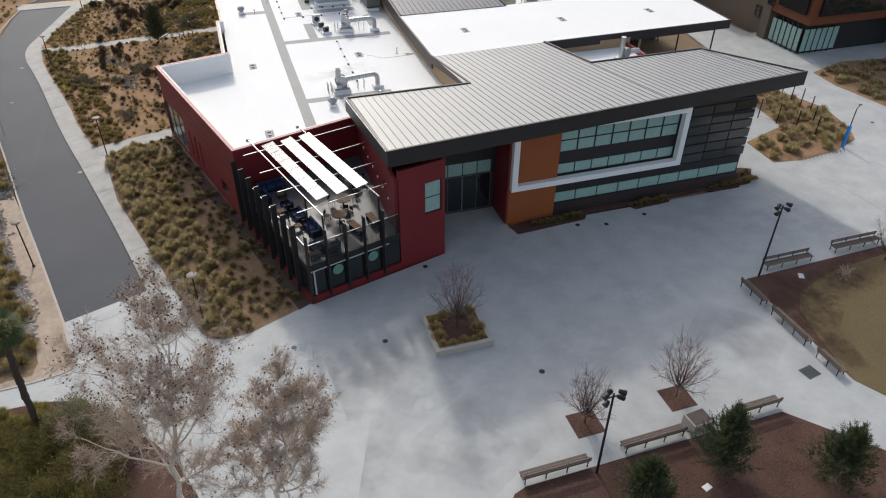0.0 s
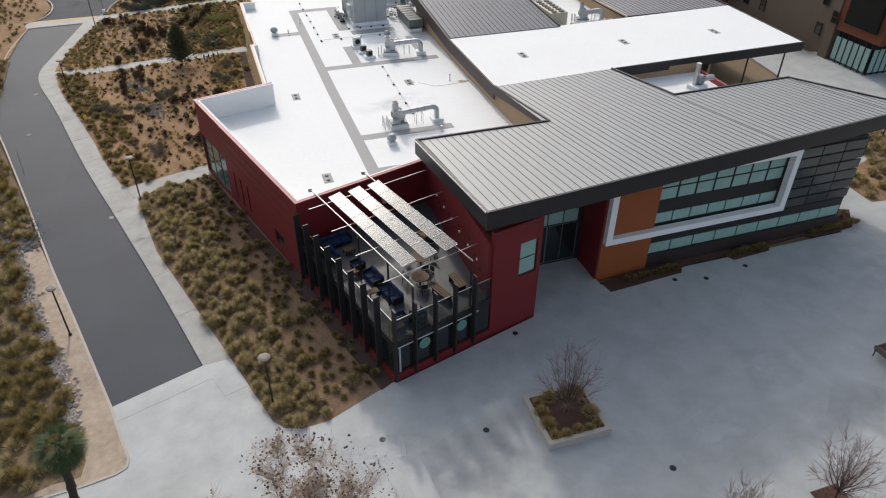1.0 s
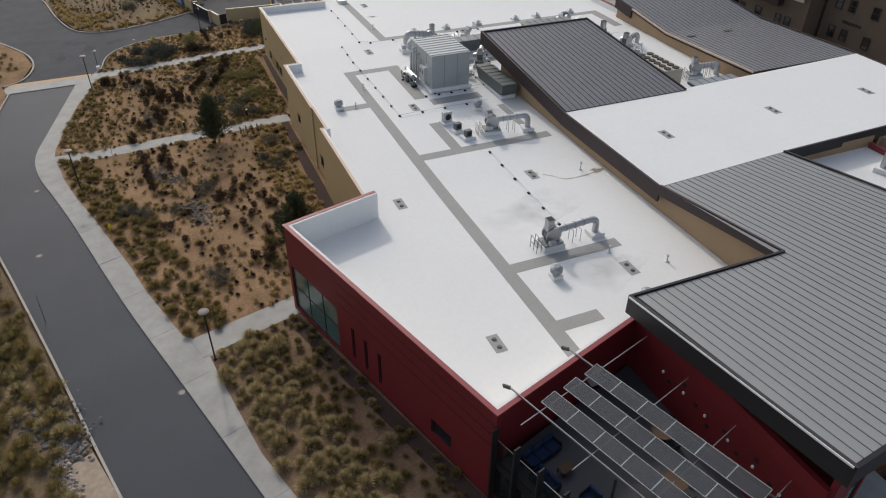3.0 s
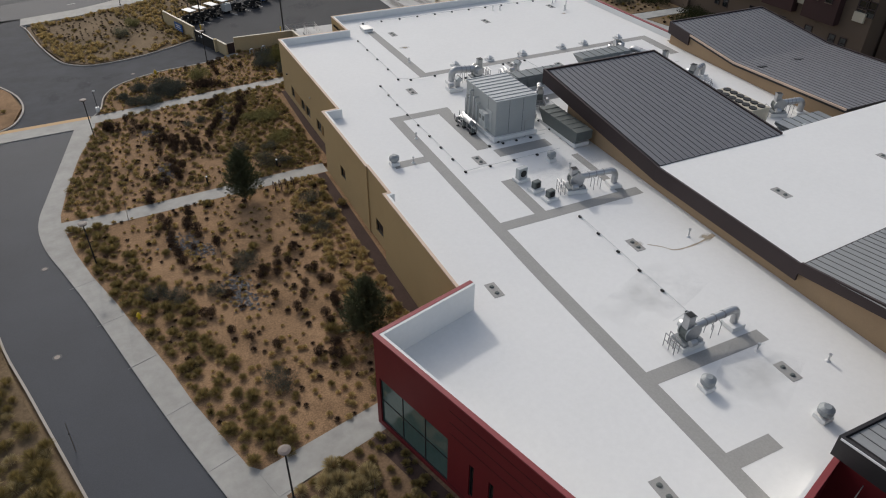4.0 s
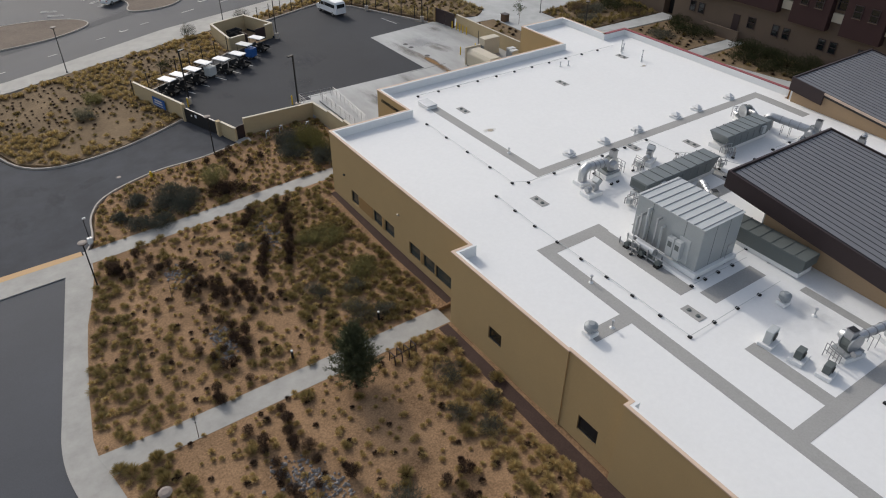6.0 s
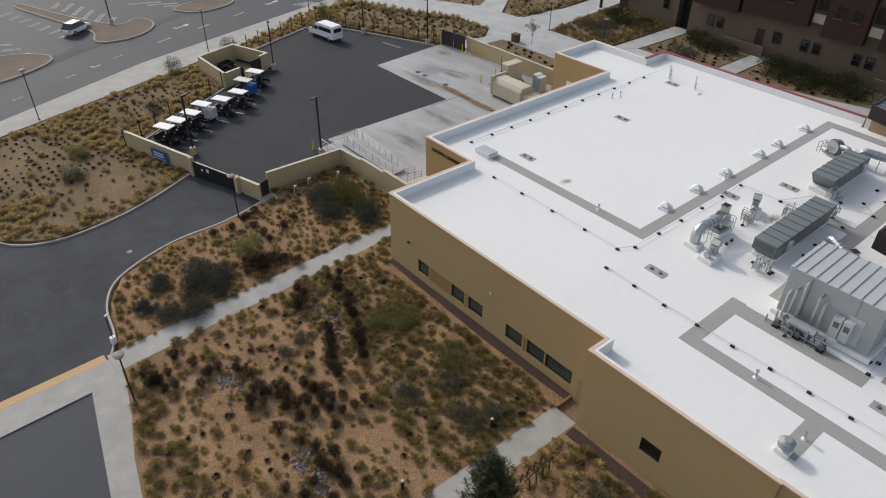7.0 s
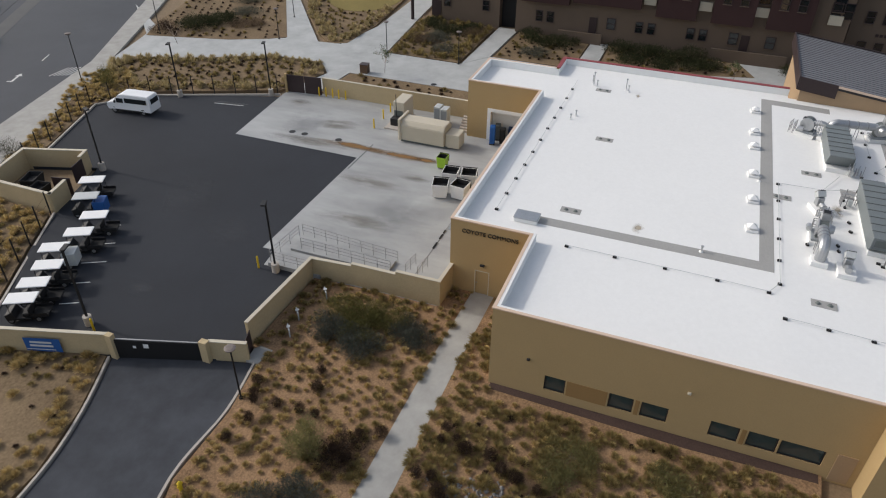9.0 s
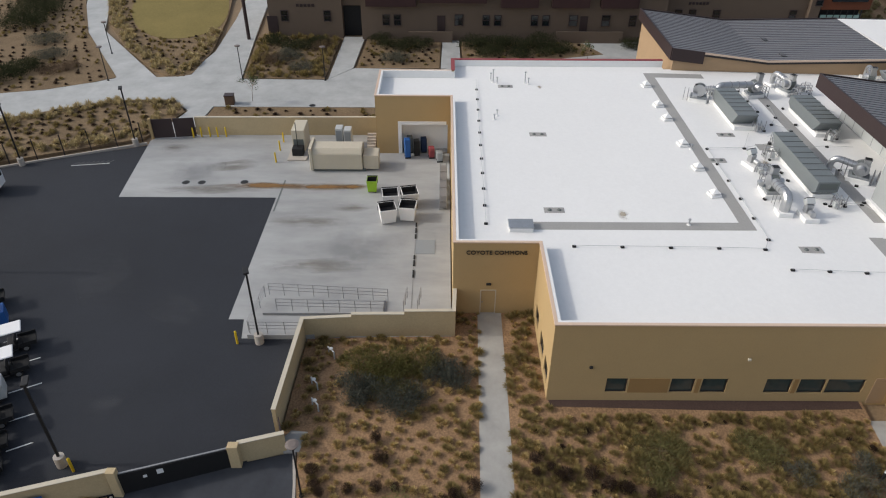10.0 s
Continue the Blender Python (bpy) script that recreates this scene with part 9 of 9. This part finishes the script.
tufts("grass_tufts", scatter(H_, 0.8, 0.2, lambda x, y, e: 0.9 if e < 1.8 or y > 168.5 + (x + 27) * 0.13 else 0.75 if patch(x, y) > 0.18 else 0.06), 0.55, 0.5, 159, "grass_gold", "golden grass in drifts on the slope", width=0.02)
W_ = BEDS["west"]
tufts("grass_tufts", scatter(W_, 0.95, 0.15, lambda x, y, e: 0.8, 0.45, 0, (-34, 38, -16, 112)), 0.72, 0.8, 230, "grass_olive", "thick olive grass clumps beside the road", width=0.018, droop=0.75)
tufts("grass_tufts", scatter(W_, 1.4, 0.15, lambda x, y, e: 0.7, 0.45, 0, (-34, 38, -16, 112)), 0.72, 0.75, 220, "grass_pale", "golden grass clumps beside the road", width=0.018, droop=0.75)
tufts("grass_tufts", scatter([(-29.5, 130.5), (-28.6, 135), (-30, 141), (-36, 147), (-44, 147), (-44, 114), (-31, 114), (-30.4, 126)], 1.3, 0.3, lambda x, y, e: 0.7), 0.5, 0.45, 130, "grass_olive", "olive grass clumps beside the junction", width=0.02)
for k, den in {"n1": 0.4, "n2": 0.9, "n3": 0.9, "n4": 0.3, "n5": 0.8, "n6": 0.4, "n7": 0.4}.items():
    bed = FAR_BEDS[k]
    clear = lambda x, y: k == "n2" and inside(OVAL, x, y)
    rim = lambda x, y, e: 0 if clear(x, y) else 0.95 if e < 2.2 and k in ("n2", "n3", "n5") else 0.0
    tufts("grass_tufts", scatter(bed, 1.05, 0.2, rim), 0.8, 0.85, 110, "grass_pale" if k in ("n2", "n3") else "grass_olive", "rounded golden grass along the edge of the far bed", width=0.03, droop=0.85)
    tufts("grass_tufts", scatter(bed, 0.95, 0.4, lambda x, y, e: 0 if clear(x, y) or (k == "n1" and patch(x, y, 7.0) < -0.05) else den * 0.55), 0.5, 0.45, 80, "grass_olive", "dry grass clumps beyond the yard", width=0.03, droop=0.8)
    tufts("low_shrubs", scatter(bed, 1.3, 0.4, lambda x, y, e: 0 if clear(x, y) else 0.6, 0.15, 25), 0.36, 0.32, 72, "shrub_dark" if k != "n5" else "shrub_brown", "rows of dark low clumps beyond the yard", "shrubs", width=0.03, droop=0.75)
tufts("grass_tufts", scatter([(49.8, 51.2), (49.6, 47.2), (57.0, 47.4), (60.7, 48.9), (62.2, 51.2), (63.2, 56.0), (61.0, 63.0), (57.4, 62.6), (55.8, 53.5)], 1.2, 0.3, lambda x, y, e: 0.9), 0.85, 0.85, 246, "grass_pale", "rounded golden grass mounds", width=0.026, droop=0.8)
tufts("grass_tufts", scatter([(70.2, 64.8), (69.9, 61.0), (70.9, 54.2), (79, 50.4), (100, 50.4), (100, 65), (82.5, 66.0), (76.2, 66.7)], 1.3, 0.3, lambda x, y, e: 0.8 if e < 5 else 0.3), 0.85, 0.85, 217, "grass_pale", "rounded golden grass mounds", width=0.026, droop=0.8)
tufts("grass_tufts", [(x, y) for x in np.arange(22.5, 27.2, 0.6) for y in (43.9,)] + [(x, 44.1) for x in np.arange(31.8, 35.6, 0.55)] + [(x, 44.7) for x in np.arange(40.6, 45.6, 0.6)] + [(44.8, 45.8), (45.6, 46.3)], 0.5, 0.6, 159, "grass_olive", "dry grass clumps against the hall", width=0.02)
tufts("grass_tufts", [(11.9 + a, 33.3 + b * 0.85) for a, b in ((-1.4, -1.6), (-0.7, -1.7), (0.1, -1.6), (0.8, -1.75), (1.4, -1.5), (1.4, -0.5), (-1.4, -0.6), (-1.4, 0.5), (1.35, 0.6), (-1.3, 1.5), (-0.5, 1.6), (0.6, 1.6), (1.3, 1.5))], 0.6, 0.62, 300, "grass_gold", "rounded golden grasses in the raised planter", width=0.016, droop=0.85, lift=0.36)
tufts("grass_tufts", scatter([(-30, 24), (-30, 36), (-17.4, 36), (-14.7, 35.8), (-12.3, 34.9), (-9.8, 31.5), (-10.5, 28), (-12, 24), (-30, 22)], 0.8, 0.2, lambda x, y, e: 0.85), 0.75, 0.95, 360, "grass_green", "thick olive shrubs and grass in the mulch bed", width=0.016)

# cobbles in dry swales and along the west walk
def cobbles(name, spots, size, label):
    V, F_ = [], []
    for x, y in spots:
        s = size * rng.uniform(0.5, 1.3)
        c = np.array([x, y, gz(x) + 0.02])
        o = rng.uniform(0.75, 1.25, (6, 3))
        pts = c + np.array([[1, 0, 0.3], [-1, 0, 0.3], [0, 1, 0.3], [0, -1, 0.3], [0, 0, 0.9], [0, 0, -0.2]]) * s * o
        b = len(V) * 6
        V.append(pts)
        F_ += [[b + i for i in t] for t in ((0, 2, 4), (2, 1, 4), (1, 3, 4), (3, 0, 4), (2, 0, 5), (1, 2, 5), (3, 1, 5), (0, 3, 5))]
    tagged(mesh_object(name, np.concatenate(V), F_, "cobble" if "grey" in label else "stone"), label, "cobbles", "", "stuff")


def band(line, width, n):
    out = []
    for (x0, y0), (x1, y1) in zip(line, line[1:]):
        k = int(n * math.hypot(x1 - x0, y1 - y0))
        for _ in range(k):
            t = rng.random()
            out.append((x0 + (x1 - x0) * t + rng.normal(scale=width), y0 + (y1 - y0) * t + rng.normal(scale=width)))
    return out
cobbles("cobbles", band([(-15.3, 98.6), (-12.9, 95.2)], 0.5, 60) + band([(-11.9, 90.6), (-11.4, 87.0)], 0.55, 60) + band([(-6.2, 125.0), (-6.4, 120.0)], 0.5, 40) + band([(-14.0, 112.5), (-14.6, 109.4)], 0.4, 50) + band([(-15.2, 122.0), (-13.8, 119.6)], 0.5, 40), 0.12, "grey river cobbles in the dry swale")
cobbles("cobbles", band([(-24.2, 69.2), (-22.6, 66.6), (-21.9, 64.2)], 0.75, 90), 0.14, "grey river cobbles between the grass clumps")
cobbles("cobbles", band([(-22.9, 66.5), (-22.6, 63.7), (-21.5, 60.2), (-20.3, 55.4), (-19.0, 51.9), (-17.0, 45.9), (-16.5, 42.6)], 0.26, 40), 0.15, "pale rubble stones beside the west walk")

# trees
pine(-8.3, 102.0, 4.6, 3.1, "small dense olive-green pine", "pine_olive", 2.6)
pine(-4.5, 80.0, 4.3, 3.3, "small dense olive-green pine", "pine_olive", 2.6)
for x, y, h, w in ((22.3, 18.3, 4.6, 3.5), (27.8, 15.6, 4.2, 3.4), (17.2, 17.6, 3.4, 3.0)):
    pine(x, y, h, w, "young bushy pine in the bark bed", full=1.7)
vase_tree(11.95, 33.35, 4.6, 3.6, "small leafless tree with reddish twigs in the concrete planter", gz(12) + 0.35)
vase_tree(16.7, 23.5, 3.6, 2.8, "small leafless tree in a square pit")
vase_tree(23.1, 23.6, 4.1, 3.3, "small leafless tree in a square pit")
vase_tree(47.0, 31.0, 3.8, 3.6, "small leafless tree at the lawn's edge")
bare_tree(42.3, 30.4, 1.6, 2, "low reddish leafless shrub on the lawn", 0.03, "bark", spread=0.7, stems=3, clear=0.1)
sycamore(-5.2, 20.8, 16.4, 7.6, 8.8, 1.6, 2400)
sycamore(-1.2, 20.4, 11.6, 5.4, 6.2, 1.2, 1000)
for x, y, r, h in ((-14.6, 31.3, 1.6, 2.2), (-12.9, 32.4, 1.5, 2.0), (-11.2, 31.2, 1.6, 2.6), (-11.6, 28.9, 1.7, 2.8), (-13.6, 28.0, 1.7, 2.4), (-10.2, 29.6, 1.3, 2.2), (-15.8, 33.3, 1.5, 1.7), (-10.6, 26.8, 1.6, 2.6), (-15.8, 29.6, 1.7, 2.2)):
    bush(x, y, r, h, "olive_bush", "dense olive-green bush in the mulch bed", "olive bushes", 900, 0.18)
for x, y, r, h in ((-11.3, 32.4, 1.5, 3.6), (-9.6, 31.0, 1.2, 3.0), (-12.8, 33.4, 1.3, 2.6)):
    bush(x, y, r, h, "shrub_pale", "loose grey-green upright bush by the walk", "bushes by the walk", 900, 0.2)
bare_tree(48.0, 153.2, 3.4, 2, "thin staked sapling by the walk", 0.03, "bark", 500, "palm_leaf", 0.5, 1, clear=0.4)
bare_tree(47.0, 184.5, 3.0, 2, "thin staked sapling by the walk", 0.03, "bark", 0, "palm_leaf", 0.5, 1, clear=0.4)
bare_tree(62.5, 111.5, 2.6, 2, "thin sapling before the residence", 0.03, "bark", 400, "palm_leaf", 0.5, 1, clear=0.4)

# palm
palm = thing("palm_tree", "slender fan palm with a shaggy crown", "tree", (-14.6, 33.65, gz(-14.6)))
H_P = 8.2
lean = lambda k: np.array([0.5 * (k / 14) ** 2 + 0.03 * math.sin(k * 2.1), 0.1 * k / 14, k * H_P / 14 - 0.1])
tagged(mesh_object("trunk", *tubes([(lean(k), lean(k + 1), 0.2 + 0.03 * (k % 2), 0.18) for k in range(14)], 9), "bark_dark", palm), "rough dark brown trunk")
V, F_ = [], []
for k in range(64):
    a, up = rng.uniform(0, 2 * np.pi), rng.uniform(-0.9, 1.1)
    d = np.array([math.cos(a) * math.cos(up), math.sin(a) * math.cos(up), math.sin(up)])
    s = np.cross(d, [0, 0, 1.0])
    s /= np.linalg.norm(s)
    o = lean(14)
    for j in range(15):
        f = (j - 7) / 7
        tip = o + d * 1.35 * (1 - 0.3 * abs(f)) + s * f * 0.8 - np.array([0, 0, 0.3 * abs(f) + rng.uniform(0, 0.15)])
        b = o + d * 0.6
        n_ = len(V)
        V += [b - s * 0.03, b + s * 0.03, tip]
        F_.append([n_, n_ + 1, n_ + 2])
    n_ = len(V)
    V += [o - s * 0.02, o + s * 0.02, o + d * 0.62]
    F_.append([n_, n_ + 1, n_ + 2])
tagged(mesh_object("crown", V, F_, "palm_leaf", palm), "fan leaves, some hanging dry")

# darker and paler patches on the plaza, dust on the walks, marks on the roof
for x, y, w, d, t in ((6.0, 31.0, 11.0, 7.0, 20), (2.0, 25.0, 10.0, 8.0, -20), (10.0, 24.0, 9.0, 6.0, 30), (30.0, 27.0, 6.0, 6.0, 40)):
    stain("dark_patch", x, y, w, d, t, 0.006 + 0.0015 * (int(x) % 4), label="broad darker patch on the concrete plaza")
for x, y, w, d, t in ((7.5, 28.0, 6.0, 3.0, 30), (1.0, 34.0, 7.0, 3.0, -15), (20.0, 29.5, 8.0, 3.0, 15), (27.0, 33.0, 9.0, 4.0, 10), (44.0, 38.0, 10.0, 6.0, 10)):
    stain("pale_patch", x, y, w, d, t, 0.013 + 0.0012 * (int(x) % 3), label="paler patch on the concrete plaza")
roof_top = lambda X, Y: rz(Y)
mark = curve_pts([(15.24, 74.67), (15.98, 74.02), (16.61, 73.3), (18.12, 73.2), (19.56, 73.4), (20.5, 73.6)], 6)
bm = bmesh.new()
rows = []
for i, (x, y) in enumerate(mark):
    w = 0.06 + 0.05 * abs(noise.noise(Vector((x * 2.3, y * 2.3, 0.4)))) + (0.12 if i > len(mark) - 6 else 0)
    rows.append((bm.verts.new((x, y - w, rz(y) + 0.006)), bm.verts.new((x, y + w, rz(y) + 0.006))))
for a, b in zip(rows, rows[1:]):
    bm.faces.new((a[0], b[0], b[1], a[1]))
tagged(part("stain", bm, "membrane_stain"), "thin brown trickle mark across the white roof", "stain", "", "structure")
for x, y, w, d, t in ((14.4, 75.0, 1.4, 1.0, 0), (19.8, 73.6, 1.6, 0.8, 20), (14.6, 117.6, 1.6, 1.0, 0), (22.6, 104.0, 2.6, 1.0, 0), (19.0, 91.0, 1.6, 0.6, 30), (39.0, 121.0, 1.2, 0.7, 0)):
    stain("roof_stain", x, y, w, d, t, 0.022, roof_top, "brown water mark on the white roof")
for x, y, w, d, t in ((12.0, 70.0, 9.0, 4.0, 20), (16.0, 86.0, 8.0, 5.0, 0), (13.0, 62.0, 6.0, 4.0, 30)):
    stain("roof_dirt", x, y, w, d, t, 0.016, roof_top, "faint grey ponding mark on the white roof")

# bark worked into the edge of the lawn
LAWN_BARK = stain_mat("lawn_bark", (0.085, 0.052, 0.036), 0.6, lo=0.44, hi=0.7, rough=0.95)
for x, y, w, d, t in ((37.3, 28.6, 7.0, 5.0, 40), (41.8, 30.0, 9.0, 3.8, 10), (36.1, 25.0, 7.0, 2.6, 78)):
    stain(LAWN_BARK, x, y, w, d, t, 0.045, label="bark scattered over the lawn's edge")
